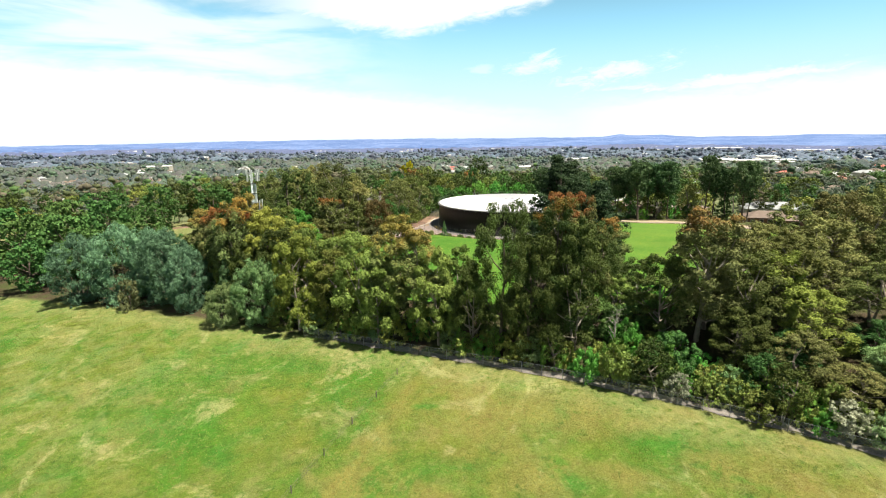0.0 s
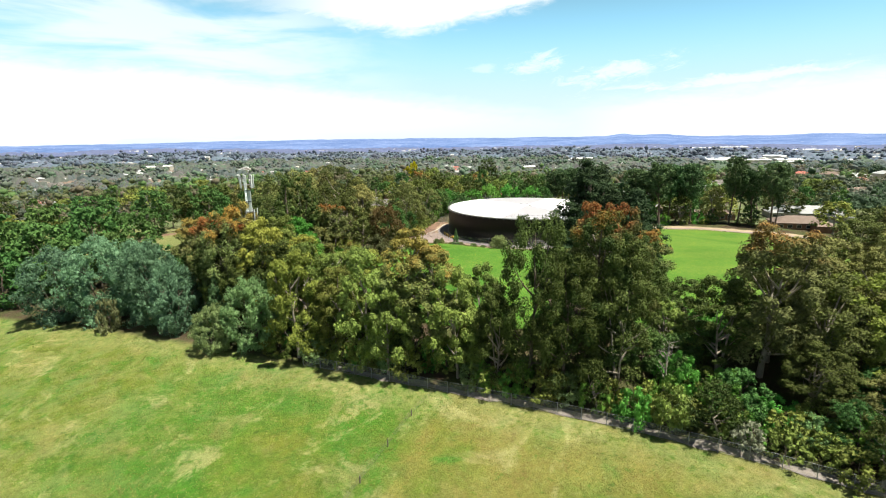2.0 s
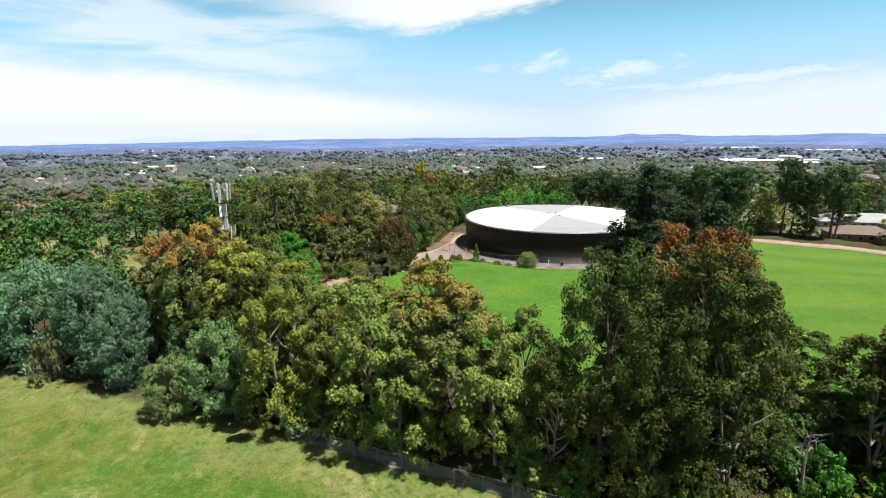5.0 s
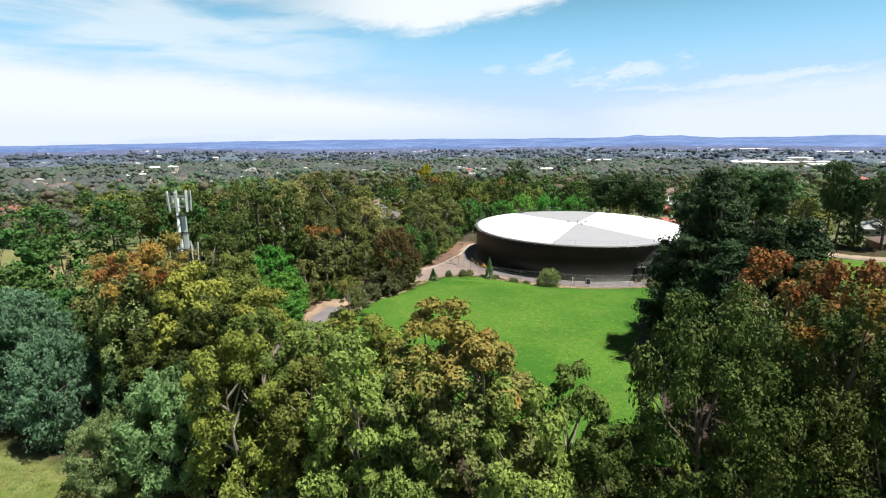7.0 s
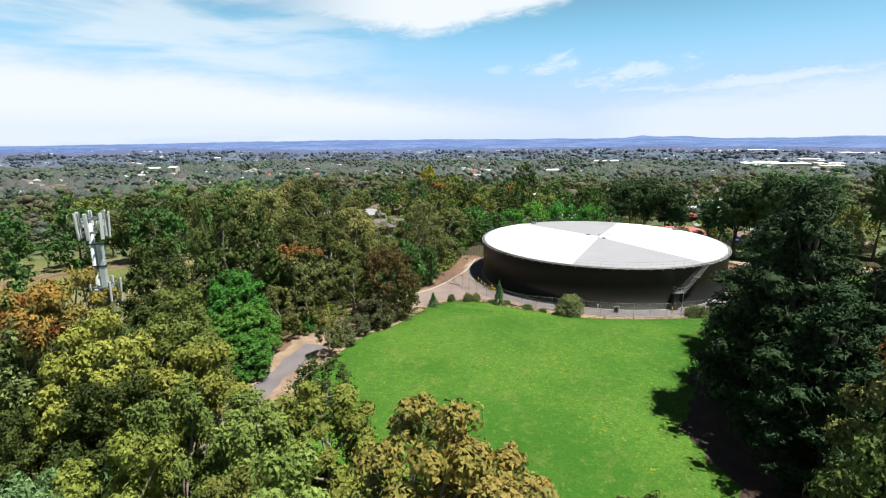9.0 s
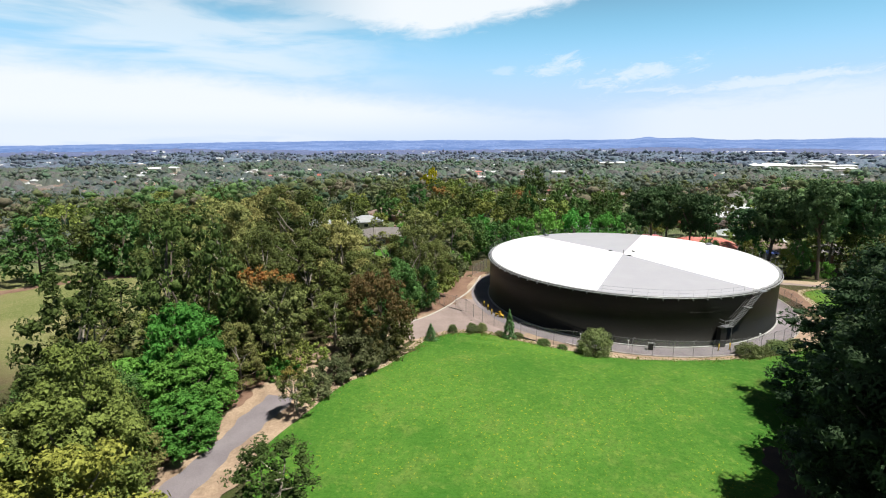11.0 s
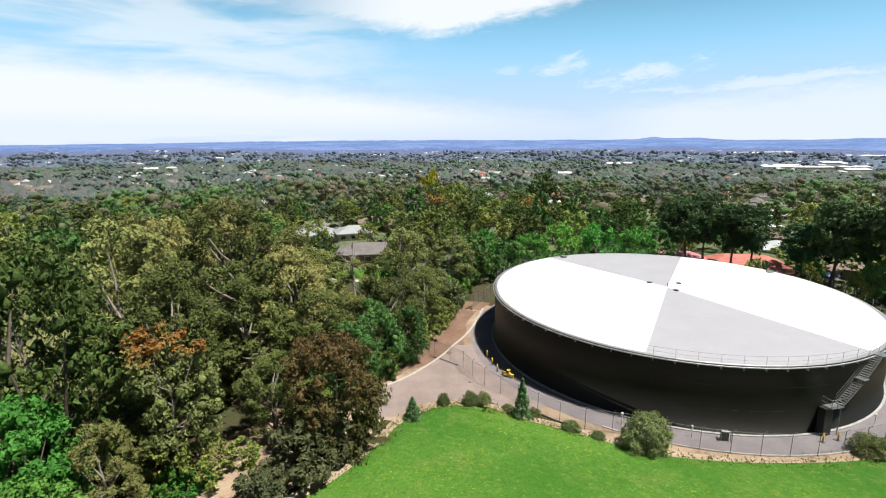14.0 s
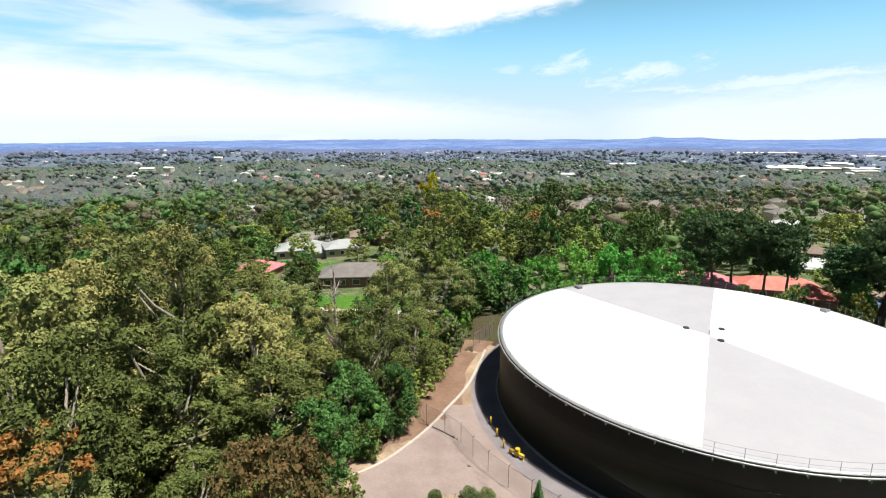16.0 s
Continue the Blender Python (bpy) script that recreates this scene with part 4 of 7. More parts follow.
fence("post_and_wire_fence", [(-4.4, 81.4), (-7.2, 77.0), (-10.4, 70.0), (-13.8, 62.5), (-17.2, 55.0), (-21.0, 46.0)], 6.5, 1.1, "old leaning timber post and wire fence", POST_WOOD, None, rail=(0.5, 0.95), r=0.07)

strip = np.arange(-22, 78, 1.5)
ribbon("fence_strip", np.c_[strip, fence_y(strip)], 0.1, 1.5, LITTER_STRIP, 0.05, "bare stony strip behind the paddock fence", "dirt strip", ragged=0.25)

# kerb along the forecourt
KERB = spline([(-19.6, 160.3), (-15.0, 164.2), (-12.3, 167.7), (-9.9, 171.8), (-8.0, 176.0), (-5.6, 182.0), (-4.0, 188.5), (-2.9, 193.8)], 6, closed=False)


def kerb_strip(name, line, wide, high, mat, label):
    bm = bmesh.new()
    p = np.asarray(line)
    t = np.gradient(p, axis=0)
    nrm = np.c_[-t[:, 1], t[:, 0]] / np.hypot(*t.T)[:, None]
    rows = []
    for q, m in zip(p, nrm):
        z = max(ground_z(*q), 0.05)
        rows.append([bm.verts.new((*(q + m * o), z + h)) for o, h in ((-wide / 2, -0.1), (-wide / 2, high - 0.03), (-wide / 2 + 0.03, high), (wide / 2 - 0.03, high), (wide / 2, high - 0.03), (wide / 2, -0.1))])
    for a_, b_ in zip(rows, rows[1:]):
        for i in range(5):
            bm.faces.new((a_[i], a_[i + 1], b_[i + 1], b_[i]))
    return tagged(part(name, bm, mat), label, "kerb", kind="structure")


kerb_strip("kerb", KERB, 0.35, 0.2, CONCRETE, "pale concrete kerb along the forecourt")
kerb_strip("kerb", TANK_FENCE[:30], 0.2, 0.12, STEEL_DARK, "dark timber edging under the security fence")
kerb_strip("kerb", [(TX + 30.1 * math.cos(radians(a)), TY + 30.1 * math.sin(radians(a))) for a in range(238, 420, 3)], 0.22, 0.16, CONCRETE, "pale concrete kerb of the tank road")


# ---- trees ----
def tube(path, radii, sides=6):
    """A tapered tube along a path."""
    path, radii = np.asarray(path, float), np.asarray(radii, float)
    t = np.gradient(path, axis=0)
    t /= np.linalg.norm(t, axis=1)[:, None] + 1e-9
    ref = np.where(np.abs(t[:, 2:3]) > 0.9, [[1.0, 0, 0]], [[0, 0, 1.0]])
    u = np.cross(t, ref)
    u /= np.linalg.norm(u, axis=1)[:, None] + 1e-9
    v = np.cross(t, u)
    a = np.arange(sides) * math.tau / sides
    ring = np.cos(a)[None, :, None] * u[:, None] + np.sin(a)[None, :, None] * v[:, None]
    verts = (path[:, None] + ring * radii[:, None, None]).reshape(-1, 3)
    i, s = np.meshgrid(np.arange(len(path) - 1), np.arange(sides), indexing="ij")
    n = (s + 1) % sides
    faces = np.stack([i * sides + s, i * sides + n, (i + 1) * sides + n, (i + 1) * sides + s], -1).reshape(-1, 4)
    return verts, faces


def joined(parts):
    verts, faces, base = [], [], 0
    for v, f in parts:
        verts.append(v)
        faces.append(f + base)
        base += len(v)
    return np.concatenate(verts), np.concatenate(faces)


def sprays(rng, centres, radii, per, long, wide, droop=0.25, spread=0.5, inner=0.70):
    """Leaf sprays: pointed three-cornered blades over the uneven shells of many clumps."""
    n = len(centres) * per
    c, r = np.repeat(centres, per, 0), np.repeat(radii, per, 0)
    u = rng.normal(size=(n, 3))
    u[:, 2] += 0.35 if inner < 0.8 else 0.75
    u /= np.linalg.norm(u, axis=1)[:, None]
    wave = np.repeat(rng.normal(size=centres.shape) * 3.2, per, 0)
    swell = 1 + 0.17 * np.sin((u * wave).sum(1) + np.repeat(rng.uniform(0, 6, len(centres)), per))[:, None]
    p = c + u * r * rng.uniform(inner, 1.10, (n, 1)) * swell
    nrm = u + rng.normal(size=(n, 3)) * spread
    nrm[:, 2] += 0.15
    nrm /= np.linalg.norm(nrm, axis=1)[:, None]
    t = np.cross(nrm, rng.normal(size=(n, 3)))
    t[:, 2] -= droop
    t /= np.linalg.norm(t, axis=1)[:, None]
    b = np.cross(nrm, t)
    s = rng.uniform(0.6, 1.4, (n, 1))
    v = np.stack([p - t * long * s * 0.4 + b * wide * s / 2, p + t * long * s * 0.6, p - t * long * s * 0.4 - b * wide * s / 2], 1)
    return v.reshape(-1, 3), np.arange(n * 3).reshape(n, 3)


def lumps(rng_, centres, radii, fine=True):
    """Rough inner masses of leaves: jittered twenty- or eight-sided solids, one for each centre."""
    g = (1 + 5 ** 0.5) / 2
    if fine:
        base = np.array([(-1, g, 0), (1, g, 0), (-1, -g, 0), (1, -g, 0), (0, -1, g), (0, 1, g), (0, -1, -g), (0, 1, -g), (g, 0, -1), (g, 0, 1), (-g, 0, -1), (-g, 0, 1)]) / math.sqrt(1 + g * g)
        tri = np.array([(0, 11, 5), (0, 5, 1), (0, 1, 7), (0, 7, 10), (0, 10, 11), (1, 5, 9), (5, 11, 4), (11, 10, 2), (10, 7, 6), (7, 1, 8), (3, 9, 4), (3, 4, 2), (3, 2, 6), (3, 6, 8), (3, 8, 9), (4, 9, 5), (2, 4, 11), (6, 2, 10), (8, 6, 7), (9, 8, 1)])
    else:
        base = np.array([(1, 0, 0), (0, 1, 0), (-1, 0, 0), (0, -1, 0), (0, 0, 1), (0, 0, -1)], float)
        tri = np.array([(0, 1, 4), (1, 2, 4), (2, 3, 4), (3, 0, 4), (1, 0, 5), (2, 1, 5), (3, 2, 5), (0, 3, 5)])
    n, m = len(centres), len(base)
    a_ = rng_.uniform(0, math.tau, n)
    rot = np.stack([np.stack([np.cos(a_), -np.sin(a_), 0 * a_], -1), np.stack([np.sin(a_), np.cos(a_), 0 * a_], -1), np.stack([0 * a_, 0 * a_, 0 * a_ + 1], -1)], 1)
    v = np.einsum("nij,kj->nki", rot, base) * rng_.uniform(0.58, 1.22, (n, m, 1)) * radii[:, None] + centres[:, None]
    return v.reshape(-1, 3), (tri[None] + (np.arange(n) * m)[:, None, None]).reshape(-1, 3)


def crown_points(rng, count, height, radius, low, lean, kind, apart=0.95):
    """Clump centres and sizes for a crown of a kind: gum, round, umbrella, column, bush or cone."""
    out, size = [], []
    while len(out) < count:
        s = rng.uniform()
        if kind == "cone":
            z = low + (height - low) * s
            w = radius * (1.0 - (z - low) / (height - low)) * math.sqrt(rng.uniform(0.3, 1))
            q = (0.30 * radius * (1.15 - s), 0.22 * radius)
        elif kind == "umbrella":
            z = height - (height - low) * s ** 1.6
            w = radius * (0.45 + 0.55 * math.sin(math.pi * min(1, (height - z) / (height - low) + 0.12))) * math.sqrt(rng.uniform(0.05, 1))
            q = (0.28 * radius, 0.17 * radius + 0.3)
        elif kind == "column":
            z = low + (height - low) * s
            f = (z - low) / (height - low)
            w = radius * (0.45 + 0.75 * math.sin(math.pi * min(0.94, f * 0.8 + 0.16))) * math.sqrt(rng.uniform(0.35, 1))
            q = (0.33 * radius, 0.32 * radius)
        elif kind in ("round", "bush"):
            f = rng.uniform(-1, 1)
            z = low + (height - low) * (0.5 + 0.5 * f)
            w = radius * math.sqrt(max(0.05, 1 - f * f)) * math.sqrt(rng.uniform(0.25, 1)) * (1.08 if f < 0 else 1.0)
            q = (0.27 * radius, 0.24 * radius)
        else:
            f = rng.uniform() ** 0.75
            z = low + (height - low) * f
            w = radius * (0.30 + 0.85 * math.sin(math.pi * min(0.92, 0.30 + 0.62 * f))) * math.sqrt(rng.uniform(0.30, 1))
            q = (0.31 * radius, 0.27 * radius)
        a = rng.uniform(0, math.tau)
        g = rng.uniform(0.72, 1.25)
        c = np.array([w * math.cos(a) + lean[0] * z / height, w * math.sin(a) + lean[1] * z / height, z - q[1] * g * 0.6])
        # keep gaps: not on top of an earlier clump
        if out and min(np.linalg.norm(c - o) for o in out) < apart * q[0] and rng.uniform() < 0.93:
            continue
        out.append(c)
        size.append((q[0] * g, q[0] * g, q[1] * g))
    return np.array(out), np.array(size)


def pine_points(rng, height, radius, low):
    """Needle pads of a broad pine: tiers of boughs, each with pads towards its tip."""
    out, size = [], []
    tiers = 17
    for i in range(tiers):
        f = i / (tiers - 1)
        reach = radius * (0.95 - 0.80 * f ** 2.3)
        z = low + (height - low) * 0.97 * f
        for j in range(int(5 + 6 * (1 - f))):
            a, far = rng.uniform(0, math.tau), reach * rng.uniform(0.72, 1.12)
            for q in (0.42, 0.70, 1.0):
                if far * q < 0.8 and q < 1:
                    continue
                g = radius * rng.uniform(0.13, 0.21)
                out.append((far * q * math.cos(a) + rng.normal() * 0.35, far * q * math.sin(a) + rng.normal() * 0.35, z + 0.14 * far * q + rng.normal() * 0.6))
                size.append((g, g, g * 0.62))
    return np.array(out), np.array(size)


def tree_mould(name, seed, height, radius, low, kind, leaf, bark, clumps, per, long, wide, forks=1, label="", category="tree", limbs=9, thick=None, core=0.40, tufts=5):
    """One tree with its foot at the origin: trunk, limbs and crown. Copies are set out from it."""
    rng = np.random.default_rng(seed)
    root = new(name)
    tagged(root, label, category)
    lean = rng.normal(size=2) * 0.05 * height
    c, r = pine_points(rng, height, radius, low) if kind == "pine" else crown_points(rng, clumps, height, radius, low, lean, kind, 1.2 if tufts > 6 else 0.95)
    thick = thick or 0.016 * height + 0.06
    top = height * (0.93 if kind in ("pine", "cone") else 0.72)
    wood = []
    for f in range(forks):
        off = rng.normal(size=2) * (0.10 * radius if forks > 1 else 0)
        zs = np.linspace(0, 1, 8)
        sway = np.cumsum(rng.normal(size=(8, 2)), 0) * 0.010 * height
        path = np.c_[lean[0] * zs * top / height + sway[:, 0] * zs + off[0] * zs * 4, lean[1] * zs * top / height + sway[:, 1] * zs + off[1] * zs * 4, zs * top - 0.3]
        wood.append(tube(path, thick * (1.15 - 0.95 * zs) / math.sqrt(forks), 8))
        wood[-1] = (wood[-1][0], wood[-1][1])
    order = rng.permutation(len(c))[:limbs]
    boughs = []
    for i in order:
        z0 = min(top * 0.92, max(low * 0.75, c[i][2] * rng.uniform(0.55, 0.8)))
        s = z0 / top
        a = np.array([np.interp(s, zs, path[:, 0]), np.interp(s, zs, path[:, 1]), z0 - 0.3])
        mid_ = (a + c[i]) / 2 + np.array([0, 0, -0.06 * np.linalg.norm(c[i] - a)]) + rng.normal(size=3) * 0.2
        boughs.append(tube([a, (a + mid_) / 2, mid_, (mid_ + c[i]) / 2, c[i]], thick * np.array([0.5, 0.42, 0.33, 0.24, 0.10]), 5))
    arrays("trunk", *joined(wood + boughs), bark, root, smooth=True)
    inner = [lumps(rng, c, r * (0.26 if tufts > 6 else core))] if core else []
    if tufts > 1:
        out = c - (0, 0, low + 0.45 * (height - low))
        u = rng.normal(size=(len(c) * tufts, 3)) + 0.55 * np.repeat(out / (np.linalg.norm(out, axis=1)[:, None] + 1e-6), tufts, 0)
        u[:, 2] += 0.60 if tufts > 6 else 0.35
        u /= np.linalg.norm(u, axis=1)[:, None]
        c, r = np.repeat(c, tufts, 0), np.repeat(r, tufts, 0)
        if tufts > 6:
            c, r = c + u * r * rng.uniform(0.42, 0.66, (len(c), 1)), r * rng.uniform(0.44, 0.62, (len(c), 1))
        else:
            c, r = c + u * r * rng.uniform(0.62, 0.86, (len(c), 1)), r * rng.uniform(1.0, 1.5, (len(c), 1)) / math.sqrt(tufts + 2)
    arrays("crown", *joined([sprays(rng, c, r, max(4, per // tufts), long, wide, spread=0.30 if tufts > 6 else 0.36, inner=0.84 if tufts > 6 else 0.70), *inner]), leaf, root)
    root.hide_render = False
    return root


MOULDS = {}


def mould(key, *args, **kw):
    MOULDS[key] = (tree_mould(*args, **kw), args[2], args[3])


# name, seed, height, radius, lowest leaves, form, leaf, bark, clumps, sprays per clump, length, width
N = 60
mould("olive0", "gum_tree", 1, 17, 4.6, 4.0, "gum", LEAF["sage"], BARK_PALE, 42, 60, 0.66, 0.42, label="olive green gum tree in the belt")
mould("olive1", "gum_tree", 2, 17, 4.8, 3.0, "gum", LEAF["lime"], BARK_PALE, 44, 60, 0.66, 0.42, label="yellowish olive gum tree in the belt")
mould("dark0", "gum_tree", 3, 24, 6.0, 6.0, "gum", LEAF["dark"], BARK_PALE, 55, 60, 0.66, 0.42, forks=2, label="tall dark green gum tree with pale trunk")
mould("dark1", "gum_tree", 4, 24, 6.5, 5.0, "column", LEAF["dark"], BARK_DARK, 55, 60, 0.66, 0.42, forks=2, label="tall dense dark gum tree")
mould("orange0", "gum_tree", 5, 19, 5.0, 5.0, "gum", LEAF["orange"], BARK_PALE, 45, 60, 0.66, 0.42, label="gum tree with orange young leaves on top")
mould("red0", "gum_tree", 6, 26, 6.2, 4.0, "column", LEAF["red"], BARK_DARK, 70, 60, 0.66, 0.42, forks=2, label="tall gum tree with red brown crown tips")
mould("gold0", "gum_tree", 7, 21, 4.6, 6.5, "gum", LEAF["gold"], BARK_PALE, 40, 60, 0.66, 0.42, forks=2, label="slender gum tree with golden orange top")
mould("blue0", "wattle_tree", 8, 12, 6.0, 0.8, "round", LEAF["blue"], BARK_DARK, 50, 60, 0.66, 0.42, forks=3, label="spreading blue grey leaved tree at the paddock edge")
mould("pale0", "pale_tree", 9, 10, 5.0, 0.4, "round", LEAF["pale"], BARK_DARK, 42, 60, 0.66, 0.42, forks=3, label="pale grey green bushy tree at the fence")
mould("bright0", "deciduous_tree", 10, 10, 4.8, 1.0, "round", LEAF["bright"], BARK_DARK, 44, 60, 0.66, 0.42, label="bright green leafy deciduous tree")
mould("green0", "broadleaf_tree", 11, 14, 6.0, 1.5, "round", LEAF["green"], BARK_DARK, 50, 45, 0.75, 0.5, label="dense deep green broadleaf tree")
mould("bronze0", "broadleaf_tree", 12, 11, 5.2, 0.6, "round", LEAF["bronze"], BARK_DARK, 54, 60, 0.66, 0.42, label="dense bronze tipped evergreen tree beside the road")
mould("pine0", "pine_tree", 13, 25, 8.0, 1.5, "pine", LEAF["pine"], BARK_DARK, 0, 70, 0.6, 0.2, limbs=40, core=0.55, tufts=1, label="broad dark green pine tree beside the lawn")
mould("umb0", "pine_tree", 14, 20, 5.0, 9.6, "umbrella", LEAF["pinefar"], BARK_DARK, 80, 60, 0.66, 0.42, label="tall pine tree with bare trunk and flat crown", thick=0.42)
mould("umb1", "pine_tree", 15, 20, 4.2, 9.6, "umbrella", LEAF["pinefar"], BARK_DARK, 72, 60, 0.66, 0.42, label="tall dark green pine with bare trunk", thick=0.38)
mould("cone0", "small_conifer", 16, 3.2, 1.0, 0.05, "cone", LEAF["feather"], BARK_DARK, 80, 60, 0.22, 0.06, core=0, tufts=1, label="small cone shaped conifer beside the lawn", limbs=0, thick=0.06)
mould("bush0", "shrub", 17, 3.0, 2.1, 0.1, "bush", LEAF["grey"], BARK_DARK, 28, 35, 0.42, 0.28, label="rounded grey green shrub on bare ground", category="shrub", limbs=6, thick=0.07)
mould("bush1", "shrub", 18, 3.4, 2.3, 0.1, "bush", LEAF["bright"], BARK_DARK, 26, 35, 0.42, 0.28, label="bright green leafy shrub under the trees", category="shrub", limbs=6, thick=0.07)
mould("bush2", "shrub", 19, 5.2, 2.6, 1.6, "round", LEAF["olive"], BARK_DARK, 34, 35, 0.42, 0.28, label="dense rounded olive shrub at the fence", category="shrub", limbs=6, thick=0.10)
mould("bush3", "shrub", 20, 4.5, 2.6, 0.3, "bush", LEAF["olive"], BARK_DARK, 28, 35, 0.42, 0.28, label="olive understorey shrub in leaf litter", category="shrub", limbs=5, thick=0.08)
mould("bush4", "shrub", 28, 3.0, 2.0, 0.05, "bush", LEAF["fresh"], BARK_DARK, 60, 90, 0.32, 0.10, core=0, tufts=1, label="fresh green rounded shrub beside the lawn edge", category="shrub", limbs=4, thick=0.06)
mould("conif0", "conifer", 21, 8, 3.0, 0.3, "cone", LEAF["pinefar"], BARK_DARK, 46, N, 0.50, 0.24, label="dark conical conifer among gum trees", limbs=0)
mould("thin0", "gum_tree", 22, 13, 3.2, 4.5, "gum", LEAF["orange"], BARK_PALE, 30, 60, 0.66, 0.42, label="slim gum tree with white trunk and orange top", thick=0.16)
mould("yellow0", "deciduous_tree", 24, 10, 5.0, 1.0, "round", LEAF["yellow"], BARK_DARK, 36, 70, 0.8, 0.6, label="bright yellow leafed tree among houses")
mould("mid0", "gum_tree", 25, 17, 5.2, 4.0, "gum", LEAF["olive"], BARK_PALE, 34, 40, 0.95, 0.62, limbs=4, label="olive green gum tree in the woodland")
mould("mid1", "gum_tree", 26, 18, 5.4, 4.0, "gum", LEAF["dark"], BARK_PALE, 34, 40, 0.95, 0.62, limbs=4, label="dark green gum tree in the woodland")
mould("mid2", "broadleaf_tree", 27, 12, 5.0, 1.5, "round", LEAF["green"], BARK_DARK, 34, 40, 0.95, 0.62, limbs=4, label="deep green broadleaf tree in the woodland")
# closer grown kinds, for the belt that the flight passes over
mould("olive0h", "gum_tree", 31, 17, 4.6, 3.5, "gum", LEAF["sage"], BARK_PALE, 44, 280, 0.36, 0.22, tufts=9, label="olive green gum tree with pale branches")
mould("olive1h", "gum_tree", 32, 17, 4.8, 3.0, "gum", LEAF["lime"], BARK_PALE, 38, 220, 0.44, 0.27, tufts=8, label="yellowish olive gum tree with fine foliage")
mould("gold0h", "gum_tree", 37, 21, 4.6, 6.0, "gum", LEAF["gold"], BARK_PALE, 38, 220, 0.44, 0.27, forks=2, tufts=8, label="slender gum tree with golden orange top")
mould("dark0h", "gum_tree", 33, 20, 5.2, 4.0, "gum", LEAF["umber"], BARK_PALE, 44, 280, 0.36, 0.22, forks=2, tufts=9, label="dark green gum tree in the belt")
mould("red0h", "gum_tree", 36, 26, 5.8, 3.5, "column", LEAF["red"], BARK_DARK, 50, 220, 0.44, 0.27, forks=2, tufts=8, label="tall dense gum tree with red brown tips")
mould("orange0h", "gum_tree", 35, 19, 5.0, 4.0, "gum", LEAF["orange"], BARK_PALE, 38, 220, 0.44, 0.27, tufts=8, label="gum tree with orange young leaves on top")
mould("pale0h", "pale_tree", 39, 10, 5.0, 0.4, "round", LEAF["pale"], BARK_DARK, 70, 280, 0.3, 0.19, forks=3, label="pale grey green bushy tree at the fence")
mould("bright0h", "deciduous_tree", 40, 10, 4.8, 1.0, "round", LEAF["bright"], BARK_DARK, 66, 180, 0.36, 0.27, label="bright green leafy deciduous tree")
mould("bush1h", "shrub", 41, 3.4, 2.3, 0.1, "bush", LEAF["bright"], BARK_DARK, 30, 90, 0.32, 0.2, label="bright green leafy shrub under the trees", category="shrub", limbs=6, thick=0.07)
mould("bush3h", "shrub", 42, 4.5, 2.6, 0.3, "bush", LEAF["olive"], BARK_DARK, 32, 90, 0.32, 0.2, label="olive understorey shrub in leaf litter", category="shrub", limbs=5, thick=0.08)
mould("bush0h", "shrub", 43, 3.0, 2.1, 0.1, "bush", LEAF["grey"], BARK_DARK, 34, 90, 0.32, 0.2, label="rounded grey green shrub on bare ground", category="shrub", limbs=6, thick=0.07)
mould("bronze0h", "broadleaf_tree", 44, 11, 5.2, 0.6, "round", LEAF["bronze"], BARK_DARK, 64, 200, 0.32, 0.22, label="dense bronze tipped evergreen tree beside the road")
mould("thin0h", "gum_tree", 45, 13, 3.2, 4.5, "gum", LEAF["orange"], BARK_PALE, 34, 200, 0.32, 0.2, label="slim gum tree with white trunk and orange top", thick=0.16)
mould("green0h", "broadleaf_tree", 46, 14, 6.0, 1.5, "round", LEAF["green"], BARK_DARK, 56, 180, 0.4, 0.27, label="dense deep green broadleaf tree")
mould("blue0h", "wattle_tree", 47, 12, 6.0, 0.8, "round", LEAF["blue"], BARK_DARK, 70, 190, 0.46, 0.2, forks=3, label="spreading blue grey leaved tree at the paddock edge")
mould("dark1h", "gum_tree", 48, 24, 6.5, 5.0, "column", LEAF["dark"], BARK_DARK, 50, 220, 0.44, 0.27, forks=2, tufts=8, label="tall dense dark gum tree")
mould("blossom", "shrub", 49, 4.6, 2.4, 1.4, "round", LEAF["white"], BARK_PALE, 34, 110, 0.30, 0.20, label="pale flowering shrub with white trunks at the fence", category="shrub", forks=3, limbs=12, thick=0.09)
# finest grown, for the crowns that the flight clears by little
mould("olive0n", "gum_tree", 71, 17, 4.6, 3.5, "gum", LEAF["olive"], BARK_PALE, 44, 400, 0.34, 0.23, limbs=10, tufts=7, label="olive green gum tree with pale branches")
mould("olive1n", "gum_tree", 72, 17, 4.8, 3.0, "gum", LEAF["lime"], BARK_PALE, 44, 400, 0.34, 0.23, limbs=10, tufts=7, label="yellowish olive gum tree with fine foliage")
mould("rust0", "gum_tree", 81, 21, 5.2, 5.0, "gum", LEAF["rust"], BARK_PALE, 44, 400, 0.34, 0.23, limbs=10, tufts=7, label="dark olive gum tree with rusty orange top")
mould("leafy0", "gum_tree", 82, 14, 4.2, 2.6, "gum", LEAF["leafy"], BARK_PALE, 44, 400, 0.34, 0.23, limbs=10, tufts=7, label="fresh green gum tree in the belt")
mould("gold0n", "gum_tree", 77, 21, 4.6, 6.0, "gum", LEAF["gold"], BARK_PALE, 52, 400, 0.34, 0.23, forks=2, limbs=10, tufts=7, label="slender gum tree with golden orange top")
mould("dark0n", "gum_tree", 73, 20, 5.2, 4.0, "gum", LEAF["dark"], BARK_PALE, 44, 400, 0.34, 0.23, forks=2, limbs=10, tufts=7, label="dark green gum tree in the belt")
